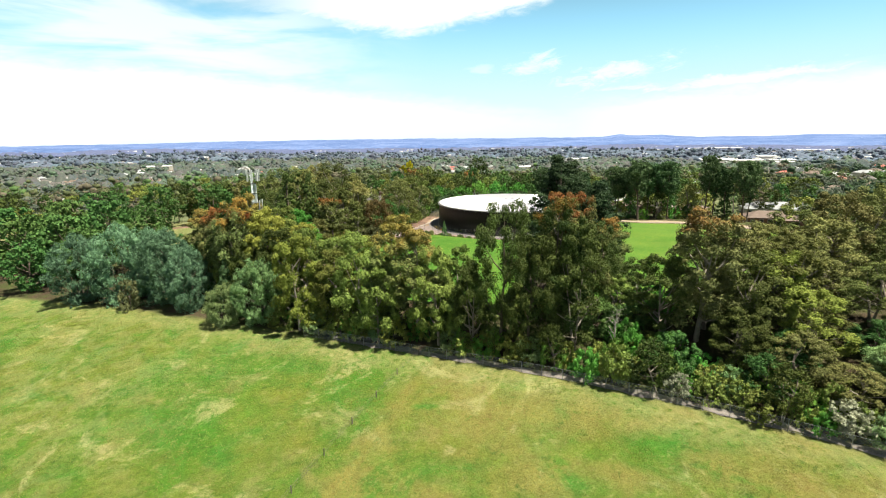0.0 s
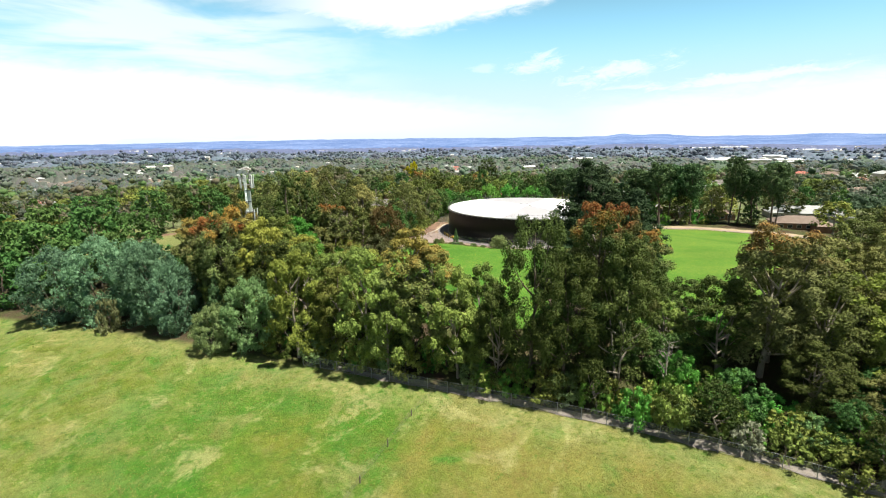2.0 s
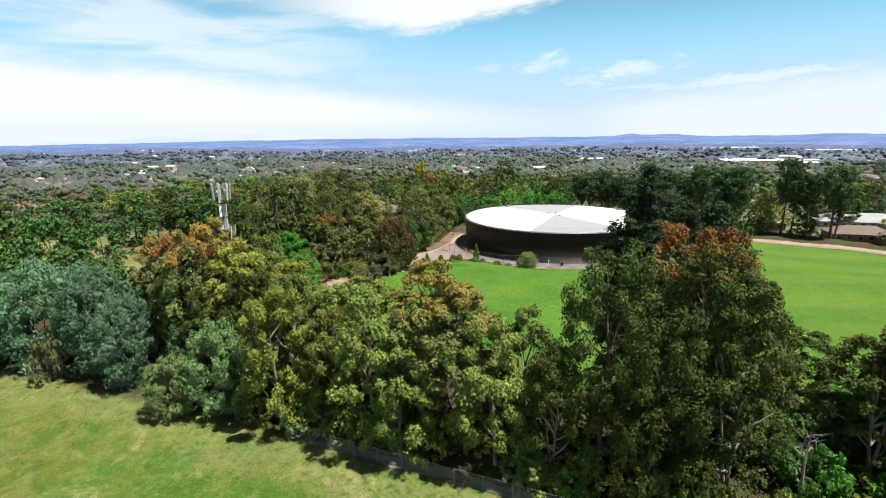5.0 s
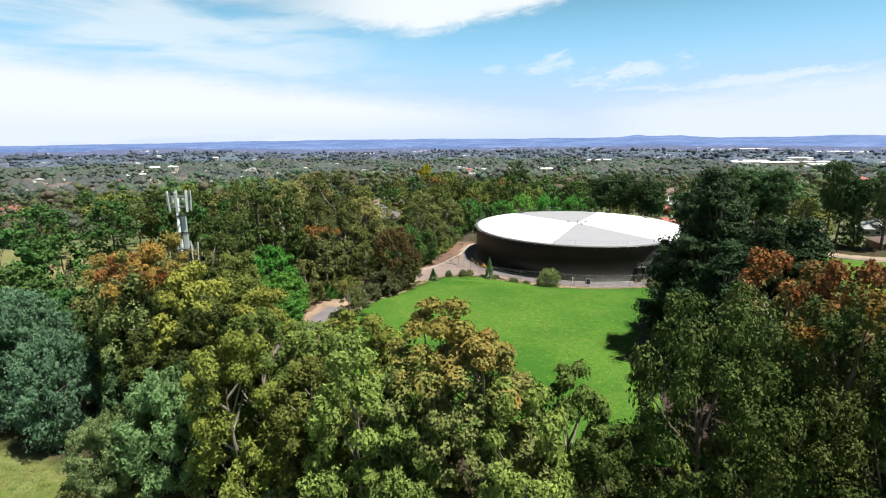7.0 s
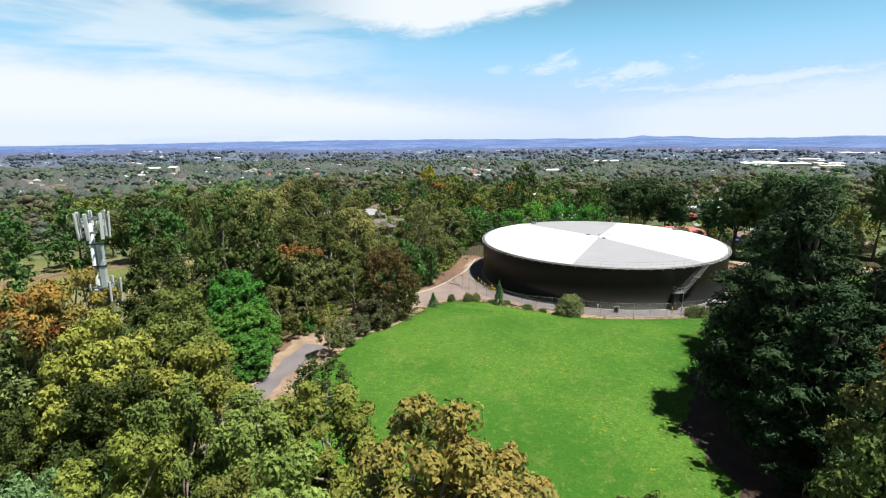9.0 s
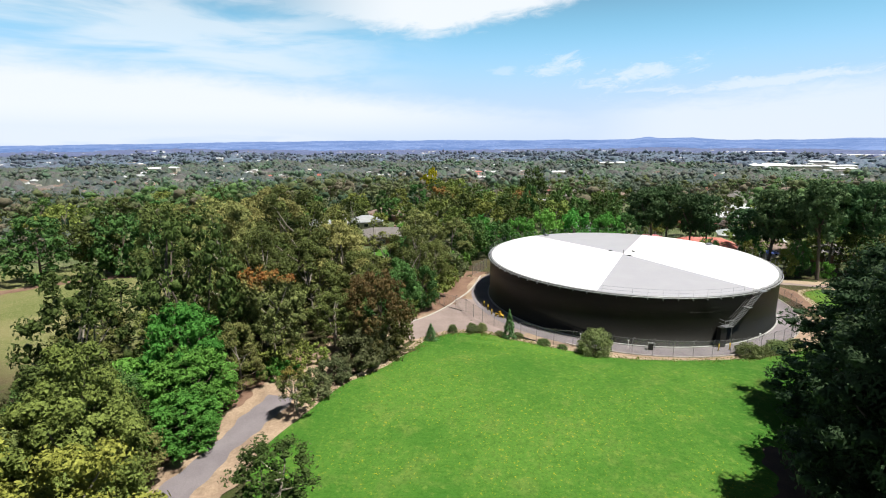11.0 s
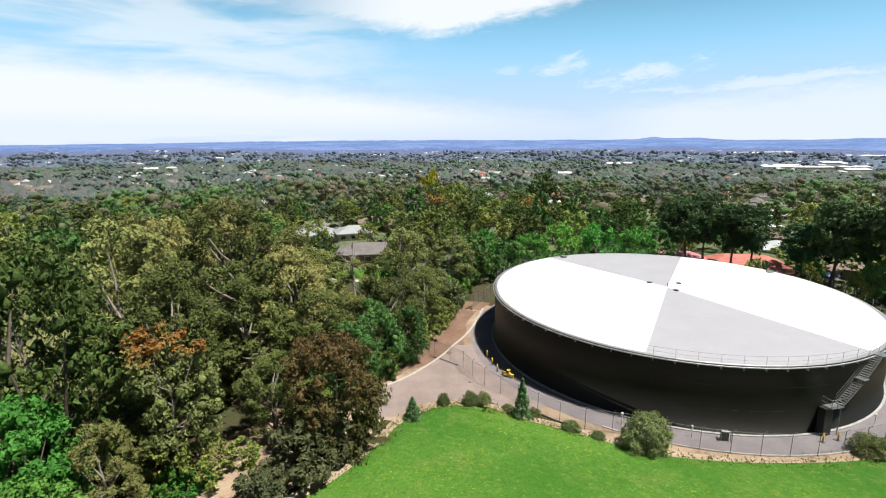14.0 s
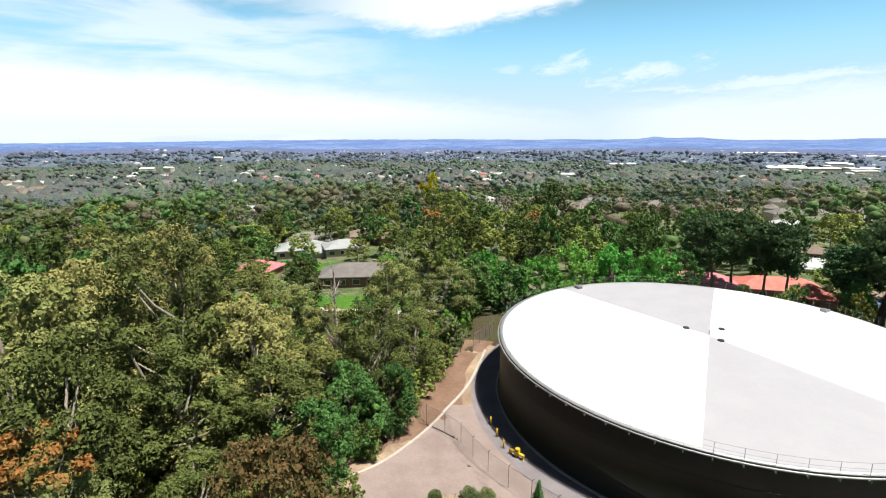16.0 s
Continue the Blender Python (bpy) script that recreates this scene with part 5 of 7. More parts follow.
mould("red0n", "gum_tree", 76, 26, 5.8, 3.5, "column", LEAF["red"], BARK_DARK, 58, 430, 0.34, 0.23, forks=1, tufts=7, label="tall dense gum tree with red brown tips")
mould("orange0n", "gum_tree", 75, 19, 5.0, 4.0, "gum", LEAF["orange"], BARK_PALE, 44, 400, 0.34, 0.23, limbs=10, tufts=7, label="gum tree with orange young leaves on top")
mould("dark1n", "gum_tree", 88, 24, 6.5, 5.0, "column", LEAF["dark"], BARK_DARK, 58, 430, 0.34, 0.23, forks=1, tufts=7, label="tall dense dark gum tree")
for root, _, _ in MOULDS.values():
    root.matrix_world = pose(0, 0, -400)
PLANT_RNG = np.random.default_rng(77)


def plant(key, x, y, top, radius=None, label="", group="", base=None):
    """A tree of a kind with its foot on the land, grown to a given height and width."""
    root, h0, r0 = MOULDS[key]
    z = ground_z(x, y) if base is None else base
    s = max(0.15, (top - z) / h0)
    w = 0.9 * (radius / r0) if radius else s * PLANT_RNG.uniform(0.9, 1.1)
    m = Matrix.LocRotScale((x, y, z - 0.05), Euler((0, 0, PLANT_RNG.uniform(0, math.tau))), (w, w, s))
    ob = copy_thing(root, m)
    return tagged(ob, label, group=group)


def grove(rows):
    """Sets out trees and shrubs: kind, place, height of the top and reach of the crown."""
    for key, x, y, top, rad in rows:
        key = "olive1" if key == "lime_" else key
        if key + "h" in MOULDS and ((-60 < x < 110 and y < 119) or (-52 < x < 0 and y < 176 and key[:4] in ("brig", "bush", "bron", "thin", "gree", "gold")) or (key == "blue0")):
            key += "n" if key + "n" in MOULDS and y < 119 and x < 46 else "h"
        plant(key, x, y, top, rad, group="trees and shrubs of the hilltop")


# belt along the paddock, from the far left
grove((
    ("green0", -120.5, 139.5, 10.4, 8.5), ("green0", -108.2, 135.5, 11.9, 8), ("green0", -99.0, 129.7, 12.3, 8), ("green0", -112.3, 149.1, 13.6, 8), ("green0", -97.0, 144.1, 14.5, 7.5),
    ("green0", -89.9, 150.6, 12.0, 6), ("green0", -103.1, 120.0, 7.1, 6), ("green0", -124.6, 128.0, 9.3, 8), ("green0", -130.8, 151.2, 11.6, 9), ("blue0", -83.7, 111.1, 9.4, 6.5),
    ("blue0", -73.4, 110.1, 11.7, 7), ("blue0", -62.2, 108.0, 10.9, 6.5), ("blue0", -67.4, 113.8, 10.4, 6), ("blue0", -55.1, 104.0, 8.2, 5), ("bush0", -68.5, 104.0, 1.2, 2.2),
    ("conif0", -45.5, 99.6, 7.1, 3.8), ("red0", -44.6, 105.0, 15.4, 4.4), ("bush2", -46.6, 104.6, 6.0, 3.0), ("green0", -56.5, 112.5, 8.0, 3.6), ("green0", -92.0, 126.0, 9.0, 6.5),
))
grove((
    ("green0", -84.0, 133.0, 9.5, 6.5), ("green0", -76.0, 128.0, 8.5, 5.5), ("green0", -68.0, 124.0, 8.0, 5.0), ("pale0", -37.7, 97.5, 7.1, 5.2), ("pale0", -44.4, 95.8, 2.5, 3.4),
    ("gold0", -56.1, 118.6, 14.5, 5), ("orange0", -51.0, 114.7, 15.4, 5), ("orange0", -45.2, 106.9, 18.0, 5.2), ("dark0", -47.9, 107.8, 10.8, 4.5), ("olive1", -38.2, 104.2, 16.9, 5.0), ("gold0", -44.2, 110.8, 18.8, 4.2),
    ("olive0", -38.0, 117.0, 15.0, 4.0), ("dark1", -40.8, 101.9, 10.2, 4), ("olive1", -28.5, 93.2, 13.4, 4.4), ("olive0", -28.0, 98.0, 13.1, 4.2), ("olive1", -31.6, 107.1, 13.2, 5),
    ("olive0", -22.4, 98.8, 11.1, 4.4), ("olive0", -15.7, 89.2, 13.7, 4.5), ("olive1", -18.3, 101.7, 11.9, 4.6), ("dark0", -33.6, 100.9, 12.3, 4.5), ("gold0", -9.2, 89.2, 16.8, 5.2),
))
grove((
    ("gold0", -4.6, 88.2, 15.0, 5.2), ("olive0", -20.8, 93.0, 10.0, 4), ("leafy0", -0.9, 84.6, 12.0, 4.2), ("leafy0", 2.7, 88.4, 10.9, 4.0), ("leafy0", -12.2, 86.6, 8.4, 3.6),
    ("dark0", 5.0, 81.6, 9.8, 3.4), ("olive0", -24.5, 103.6, 9.6, 4), ("olive1", -12.2, 97.6, 8.0, 4), ("olive0", -36.7, 114.4, 12.9, 4.5), ("dark0", -40.8, 118.3, 12.4, 4.6),
))
# the large dark group
grove((
    ("red0", 17.8, 80.6, 20.3, 5.0), ("dark1", 9.8, 81.8, 19.9, 4.8), ("orange0", 24.6, 87.4, 20.6, 4.8), ("dark1", 14.0, 78.7, 15.3, 4.4), ("dark0", 22.0, 78.6, 16.6, 4.6),
    ("dark1", 27.8, 89.6, 15.4, 4.6), ("orange0", 23.0, 94.0, 19.9, 5.0), ("orange0", 33.4, 99.0, 14.6, 4.4), ("pine0", 29.6, 107.6, 20.6, 5.6), ("pine0", 27.2, 115.4, 25.6, 8.8), ("pine0", 31.0, 122.0, 24.0, 7.6),
    ("pine0", 25.4, 106.5, 18.0, 7.4), ("pine0", 34.0, 108.5, 20.5, 7.6), ("pine0", 35.6, 132.0, 20.0, 9.0),
))
# right-hand belt
grove((
    ("rust0", 42.1, 78.0, 19.1, 6.0), ("rust0", 44.6, 80.5, 17.0, 5.0), ("olive0", 51.5, 84.0, 16.0, 5.6), ("dark0", 57.0, 80.0, 14.6, 5.4), ("olive0", 66.0, 84.0, 16.5, 5.8),
    ("dark0", 36.4, 78.8, 11.2, 4.6), ("dark0", 48.7, 75.3, 13.1, 5.0), ("olive1", 53.2, 77.6, 12.6, 5.0), ("olive1", 56.3, 70.3, 7.9, 4.6), ("olive0", 62.4, 81.4, 12.7, 5.2),
    ("olive0", 59.3, 89.1, 14.8, 5.2), ("dark0", 68.5, 75.5, 11.0, 5.0), ("dark0", 65.5, 93.9, 16.9, 5.5), ("olive0", 75.7, 94.8, 20.0, 6.2), ("olive0", 88.0, 100.4, 20.5, 6.2),
    ("dark0", 81.8, 86.9, 15.7, 6.0), ("dark0", 93.0, 88.7, 16.2, 6.0), ("dark0", 100.2, 106.0, 19.5, 6.5), ("olive0", 50.1, 65.5, 3.3, 4.0), ("dark0", 44.5, 70.9, 5.4, 4.0),
))
grove((
    ("olive0", 73.6, 64.8, 7.8, 5.0), ("pale0", 61.8, 62.4, 2.7, 4.2), ("pale0", 69.5, 59.4, 1.6, 3.6), ("olive1", 84.9, 73.4, 12.0, 5.5), ("dark0", 78.7, 104.3, 16.5, 6),
    ("olive0", 110.3, 115.4, 18.5, 6.5), ("dark0", 94.0, 117.5, 16.6, 6), ("olive0", 106.3, 96.3, 18.3, 6), ("olive1", 67.4, 100.5, 12.4, 5), ("olive0", 114.3, 126.8, 16.6, 6),
    ("dark0", 120.4, 138.3, 17.8, 6.5),
))
# under the belt
grove((
    ("green0", 30.0, 79.5, 2.6, 3.6), ("green0", 36.0, 84.0, 3.6, 3.8), ("bush1", 41.0, 87.0, 3.0, 3.4), ("green0", 27.0, 82.6, 3.4, 3.4), ("dark0", 35.5, 88.5, 8.6, 3.8), ("olive0", 31.0, 85.0, 6.6, 3.0), ("dark0", 46.4, 73.0, 3.4, 3.6),
    ("green0", 52.6, 69.0, 2.2, 3.6), ("dark0", 58.6, 73.0, 5.4, 4.0), ("bush3", 33.0, 76.4, -0.6, 3.0), ("dark0", 49.0, 88.0, 8.0, 4.4), ("green0", 64.0, 69.0, 4.0, 4.0),
    ("dark0", 72.0, 72.0, 7.0, 4.4), ("bush2", 26.4, 70.0, -0.2, 2.6), ("blossom", 34.0, 66.0, -3.0, 2.0), ("blossom", 51.4, 56.4, -2.3, 2.6), ("blossom", 60.0, 52.5, -1.0, 3.0),
    ("bush1h", 21.9, 73.4, -2.6, 2.2), ("green0h", 35.5, 71.5, 1.0, 3.6), ("bush1h", 48.8, 60.5, -2.2, 2.8), ("green0h", 45.5, 64.0, 0.6, 3.4), ("olive0", 55.0, 60.0, 1.0, 3.8),
))
grove((
    ("dark0", 62.0, 60.0, 4.0, 4.4), ("bush3h", 42.0, 63.5, -2.6, 2.4), ("bush1", 18.0, 75.5, -1.8, 2.4), ("bush1", 27.0, 74.3, -0.7, 2.8), ("bush1", 34.7, 73.3, 0.4, 3.4),
    ("bush1", 30.1, 77.2, 1.5, 3.0), ("bush1", 3.0, 81.9, -1.8, 2.0), ("bush1", 6.6, 80.1, -2.6, 2.0), ("bush1", 39.8, 69.8, -1.7, 2.6), ("bush1", 48.0, 65.4, -1.2, 3.0),
    ("bush3", -9.2, 85.7, -1.0, 2.4), ("bush3", 12.2, 78.4, -1.2, 2.6), ("bush3", -16.9, 88.9, -0.8, 2.4), ("bush3", -23.5, 92.6, -1.0, 2.4), ("bush3", -31.7, 93.3, -1.6, 2.2),
    ("bush3", 42.9, 67.9, -1.7, 2.6), ("bush3", 54.1, 63.7, -2.0, 2.8), ("bush3", 9.2, 85.7, 1.6, 3.0), ("bush3", 16.3, 91.4, 2.7, 3.2), ("bush3", 33.7, 85.3, 2.1, 3.2),
))
grove((
    ("bush3", 47.0, 83.3, 3.0, 3.5), ("bush3", 1.0, 91.5, 1.7, 3.0), ("bush3", -20.5, 105.3, 3.0, 3.0), ("bush1", 38.8, 89.2, 3.6, 3.0), ("bush3", 55.1, 94.7, 3.1, 3.4),
))
# round the tower and along the road
grove((
    ("dark0", -50.9, 132.0, 17.7, 4.6), ("dark0h", -47.9, 148.5, 22.2, 4.6), ("dark1", -41.8, 141.6, 22.5, 5.6), ("dark0h", -36.8, 164.6, 23.1, 6.5), ("olive0h", -43.9, 156.0, 22.1, 6.2),
    ("bright0", -39.6, 136.0, 11.6, 5.2), ("bright0", -36.6, 131.4, 8.0, 5.0), ("bright0", -42.4, 131.6, 7.4, 5.0), ("bright0", -35.0, 126.6, 5.6, 4.2), ("green0", -47.0, 123.1, 8.4, 4.5),
    ("green0", -43.0, 124.6, 8.8, 4.6), ("dark0", -39.4, 124.4, 8.0, 3.0), ("olive0", -37.4, 121.0, 6.4, 2.6), ("bush1", -45.1, 128.7, 2.9, 3.0), ("thin0", -32.3, 143.7, 14.7, 3.6),
    ("thin0", -35.4, 146.9, 14.5, 3.4), ("bronze0", -18.7, 148.9, 13.0, 5.0), ("bush0", -21.2, 144.2, 5.4, 3.4), ("bush0", -23.4, 140.2, 3.6, 2.2), ("dark0h", -26.2, 151.6, 9.7, 3.4),
))
grove((
    ("olive0h", -34.6, 138.2, 9.0, 2.6), ("gold0", -25.4, 131.9, 6.6, 1.9), ("bush3", -29.6, 143.4, 5.0, 2.6), ("bush1", -31.6, 141.2, 3.2, 2.0), ("bush1", -30.2, 142.2, 2.4, 1.6),
    ("bush3", -27.2, 145.6, 3.4, 1.8), ("bush0", -24.6, 136.0, 4.2, 2.0), ("bush3", -36.4, 143.4, 5.6, 2.2), ("bush0", -19.6, 147.0, 5.0, 3.0), ("bush3", -23.4, 155.6, 4.6, 2.4),
    ("bush0", -25.6, 160.2, 4.0, 2.2), ("bush3", -16.8, 158.6, 3.0, 1.6), ("dark0h", -31.1, 159.0, 15.5, 4.8), ("olive0h", -28.7, 167.2, 17.2, 5.4), ("dark0h", -23.1, 162.2, 12.9, 4.6),
    ("green0", -20.6, 159.7, 9.8, 4.0), ("green0", -18.1, 166.4, 10.6, 4.0), ("dark0h", -16.5, 174.2, 15.2, 4.2), ("dark0h", -13.0, 181.3, 11.1, 3.6), ("olive0h", -16.5, 184.3, 16.6, 4.2),
))
grove((
    ("dark0h", -22.6, 174.7, 13.6, 4.6), ("dark0h", -31.8, 174.0, 18.9, 5.6), ("olive0h", -45.5, 182.9, 21.8, 6.2), ("dark0h", -36.8, 152.0, 19.0, 5.2), ("olive0h", -46.0, 167.5, 20.7, 6.0),
    ("dark0h", -48.6, 172.0, 18.7, 4.6), ("dark0h", -58.8, 186.3, 14.7, 4.6), ("dark0h", -53.3, 194.4, 15.0, 5.5), ("olive0h", -31.9, 184.5, 13.2, 4.6), ("green0", -21.2, 190.0, 10.2, 4.0),
    ("dark0h", -15.6, 198.2, 13.9, 4.6), ("olive0h", -9.5, 203.3, 11.9, 4.4), ("bush0", -9.1, 193.6, 5.6, 3.2), ("bush3", -10.4, 187.3, 4.5, 2.6), ("green0", -5.5, 210.0, 11.4, 4.6),
    ("bush3", -14.1, 174.9, 4.4, 2.4), ("bush1", -7.6, 200.2, 4.7, 2.6), ("dark0h", -58.4, 144.5, 9.5, 4.4), ("dark0", -62.4, 152.0, 10.0, 4.6), ("dark0h", -55.0, 138.0, 6.5, 4.0),
))
grove((
    ("dark0", -66.0, 178.0, 12.0, 4.6), ("olive0h", -57.5, 171.0, 13.5, 4.6), ("bush3", -60.0, 160.0, 3.4, 2.6), ("bush3", -52.0, 152.0, 5.0, 3.0), ("bush3", -48.4, 142.0, 5.0, 3.0),
    ("green0", -79.9, 212.7, 12.0, 6), ("olive0", -71.7, 208.1, 15.2, 6), ("dark0", -61.6, 217.5, 14.3, 6), ("green0", -94.2, 203.5, 13.2, 7), ("green0", -112.6, 199.0, 13.2, 8),
    ("green0", -127.8, 189.6, 12.1, 8), ("olive0", -86.1, 219.8, 13.4, 6), ("bush0", -61.4, 136.6, 2.5, 2.6),
))
# over the earth bank by the kerb
grove((
    ("green0", -14.8, 170.6, 8.0, 3.4), ("bush3", -12.4, 178.4, 4.6, 2.4), ("dark0h", -12.6, 186.4, 9.4, 3.4), ("bush3", -8.8, 195.4, 5.0, 2.6), ("bush1", -9.6, 198.6, 5.0, 2.4),
    ("bush3", -16.4, 166.0, 3.6, 2.0), ("bush3", -10.6, 183.0, 3.8, 2.0), ("green0", -7.0, 203.6, 8.0, 3.4), ("bush1", -11.6, 192.0, 4.2, 2.2),
))
# behind the tank
grove((
    ("bright0", 7.8, 215.5, 10.7, 4.8), ("bright0", 15.9, 218.4, 12.4, 5.2), ("bright0", 24.1, 220.2, 12.2, 5.0), ("bright0", 32.8, 220.5, 11.7, 4.6), ("green0", 1.6, 212.7, 9.9, 4.4),
    ("bright0", -1.4, 220.5, 10.4, 4.6), ("green0", 38.9, 221.8, 10.9, 4.2), ("dark0", 20.4, 277.1, 20.5, 5.4), ("orange0", 13.8, 256.8, 14.0, 5), ("umb0", 44.0, 225.7, 16.5, 4.6),
    ("umb1", 49.1, 229.5, 17.1, 4.4), ("umb0", 54.2, 231.4, 17.5, 5.0), ("umb1", 59.3, 228.4, 15.6, 4.4), ("umb0", 63.4, 226.4, 15.0, 4.4), ("umb0", 70.5, 219.0, 12.0, 5.4),
    ("umb1", 80.3, 212.8, 16.8, 4.6), ("umb0", 85.5, 208.9, 19.6, 4.8), ("umb1", 89.5, 210.8, 19.0, 4.6), ("umb0", 93.1, 206.4, 20.1, 5.0), ("umb1", 92.0, 211.4, 16.4, 3.8),
))
grove((
    ("umb0", 108.2, 206.1, 22.6, 4.4), ("umb1", 111.2, 205.4, 18.6, 3.8), ("umb0", 119.8, 198.8, 20.6, 5.4), ("umb1", 115.4, 203.4, 17.8, 4.2), ("olive0", 102.6, 208.6, 11.0, 4.0),
    ("umb1", 75.7, 217.6, 14.4, 4.6), ("umb1", 123.0, 201.0, 15.4, 3.4), ("bush3", 74.0, 207.8, 4.0, 3.0), ("bush1", 96.5, 206.7, 1.6, 2.6),
    ("bush3", 66.9, 211.7, 5.1, 3.0), ("bush3", 57.7, 216.6, 4.6, 3.0), ("bush1", 83.2, 206.7, 1.4, 2.4), ("olive0", 140.5, 157.2, 8.8, 6), ("olive1", 146.6, 172.7, 7.0, 5),
    ("dark0", 130.6, 143.9, 14.7, 6), ("green0", 78.0, 209.5, 6.0, 3.2), ("dark0", 88.0, 206.0, 8.5, 3.6), ("green0", 95.0, 209.5, 7.0, 3.4), ("green0", 101.4, 206.6, 2.4, 3.2),
))
grove((
    ("bush3", 98.5, 206.0, 0.4, 2.2), ("bush3", 91.0, 206.0, 0.6, 2.2), ("green0", 115.4, 205.0, 5.0, 3.2), ("bush3", 112.4, 205.2, -0.6, 2.2), ("bush3", 116.2, 202.2, -0.4, 2.4), ("green0", 61.5, 221.0, 4.0, 2.6),
    ("green0", 53.0, 224.0, 3.0, 2.2), ("green0", 69.0, 214.0, 6.4, 3.0), 
    ("umb0", 74.0, 214, 17.8, 5.2), ("umb1", 80.0, 204, 20.8, 5.2), ("dark1", 38.0, 246, 14.5, 4.6), ("green0", 30.0, 244, 13.0, 5.0), ("dark0", 8.0, 246, 13.5, 5.0),
    ("green0", 44.0, 256, 13.5, 5.2), ("dark0", 62.0, 262, 14.0, 5.4), ("green0", 26.0, 258, 12.5, 5.0), ("mid1", 78.0, 262, 11.0, 5.2), ("mid2", 92.0, 246, 3.0, 3.4),
))
grove((
    ("mid0", 104.0, 240, 9.0, 4.4), ("mid2", 68.0, 274, 10.0, 5.2), ("mid1", 52.0, 284, 11.0, 5.4), ("mid0", 84.0, 282, 9.5, 5.0), ("mid2", 118.0, 256, 7.5, 4.6),
    ("mid1", 100.0, 288, 8.5, 5.0), ("mid0", 120.0, 296, 8.0, 5.0), ("mid2", 74.0, 300, 9.0, 5.4), ("mid1", 46.0, 306, 9.5, 5.4), ("mid0", 18.0, 300, 10.5, 5.2),
    ("mid2", 136.0, 282, 7.0, 5.0), ("mid1", 140.0, 240, 9.0, 5.2),
))
# gums and garden trees between the bright row and the houses
grove((
    ("mid0", 0.0, 232, 13.0, 5.0), ("mid1", 10.0, 237, 12.0, 5.0), ("mid0", 22.0, 238, 12.5, 5.0), ("mid2", 33.0, 236, 11.0, 4.6), ("mid1", -8.0, 246, 14.0, 5.2), ("mid0", 4.0, 262, 13.0, 5.4), ("mid1", 14.0, 270, 14.0, 5.2),
    ("mid2", 28.0, 272, 12.0, 5.2), ("mid2", 40.0, 240, 11.0, 4.6), ("mid0", 44.0, 270, 12.0, 5.0), ("mid0", -10.0, 270, 14.0, 5.4), ("mid1", 0.0, 285, 13.0, 5.4), ("mid2", 36.0, 288, 12.0, 5.4), ("mid0", 56.0, 252, 11.0, 4.6),
    ("mid2", 72.0, 253, 10.0, 4.4), ("mid1", 60.0, 292, 11.0, 5.2), ("mid0", 82.0, 280, 7.0, 4.6), ("mid2", 103.0, 263, 8.0, 4.6), ("mid1", 20.0, 254, 13.0, 5.0),
))
# by the tank fence
grove((
    ("cone0", -11.9, 155.6, 2.9, 1.3), ("cone0", 0.4, 156.0, 5.2, 1.3), ("bush4", 12.4, 150.8, 4.0, 2.5), ("bush4", 34.6, 151.2, 2.0, 1.9), ("bush4", 39.4, 152.6, 1.9, 1.7),
    ("bush4", -8.6, 158.9, 1.5, 0.8), ("bush4", -5.4, 159.2, 1.6, 1.0), ("bush4", -3.8, 159.0, 1.7, 0.9), ("bush4", 5.4, 153.9, 1.2, 1.1), ("bush3", -16.6, 153.6, 3.0, 1.7),
    ("bush4", 1.8, 156.6, 1.1, 0.9), ("bush4", 43.0, 154.2, 1.5, 1.4), ("bush4", 8.0, 152.4, 1.0, 0.8), ("bush4", -1.0, 157.6, 0.9, 0.8), ("bush4", 37.0, 151.6, 1.4, 1.2),
))

# understorey along the belt
for i, x in enumerate(np.arange(-33, 80, 1.9)):
    y = float(fence_y(x)) + PLANT_RNG.uniform(1.6, 6.5)
    key = ("bush3", "bush1", "bush3", "bush2", "pale0", "bush3", "dark0")[i % 7]
    hgt = {"dark0": 8.0, "pale0": 4.5}.get(key, PLANT_RNG.uniform(2.8, 5.5))
    plant(key, x, y, ground_z(x, y) + hgt, PLANT_RNG.uniform(1.8, 2.9), group="trees and shrubs of the hilltop")
for i in range(16):
    x, y = PLANT_RNG.uniform(-46, -22), PLANT_RNG.uniform(110, 121)
    if x > -40 + (y - 112) * 0.3 - 1 and x < -24:
        continue
    plant(("olive0", "bush3", "dark0")[i % 3], x, y, ground_z(x, y) + PLANT_RNG.uniform(4, 9), 3.2, group="trees and shrubs of the hilltop")
for i in range(40):
    x, y = PLANT_RNG.uniform(-60, -20), PLANT_RNG.uniform(157, 215)
    if x > -33 + (y - 136) * 0.28 or (x < -48 and y < 196) or (x > -54 and y > 190):
        continue
    high = PLANT_RNG.uniform(7, 15) if x < -40 else PLANT_RNG.uniform(5, 10)
    plant(("olive0", "dark0", "olive0h", "bush3")[i % 4], x, y, ground_z(x, y) + high, PLANT_RNG.uniform(3.0, 4.8), group="trees and shrubs of the hilltop")
for i in range(26):
    x, y = PLANT_RNG.uniform(-46, -18), PLANT_RNG.uniform(140, 192)
    if x > -31 + (y - 140) * 0.26:
        continue
    plant(("bush3", "bush1", "bush3", "green0")[i % 4], x, y, ground_z(x, y) + PLANT_RNG.uniform(2, 4), PLANT_RNG.uniform(1.6, 2.6), group="trees and shrubs of the hilltop")
for i in range(46):
    x, y = PLANT_RNG.uniform(-75, 5), PLANT_RNG.uniform(212, 300)
    if -66 < x < -18 and y < 276:
        continue
    plant(("mid0", "mid2", "mid1", "mid0")[i % 4], x, y, ground_z(x, y) + PLANT_RNG.uniform(6, 12), PLANT_RNG.uniform(2.8, 4.6), group="woodland trees")

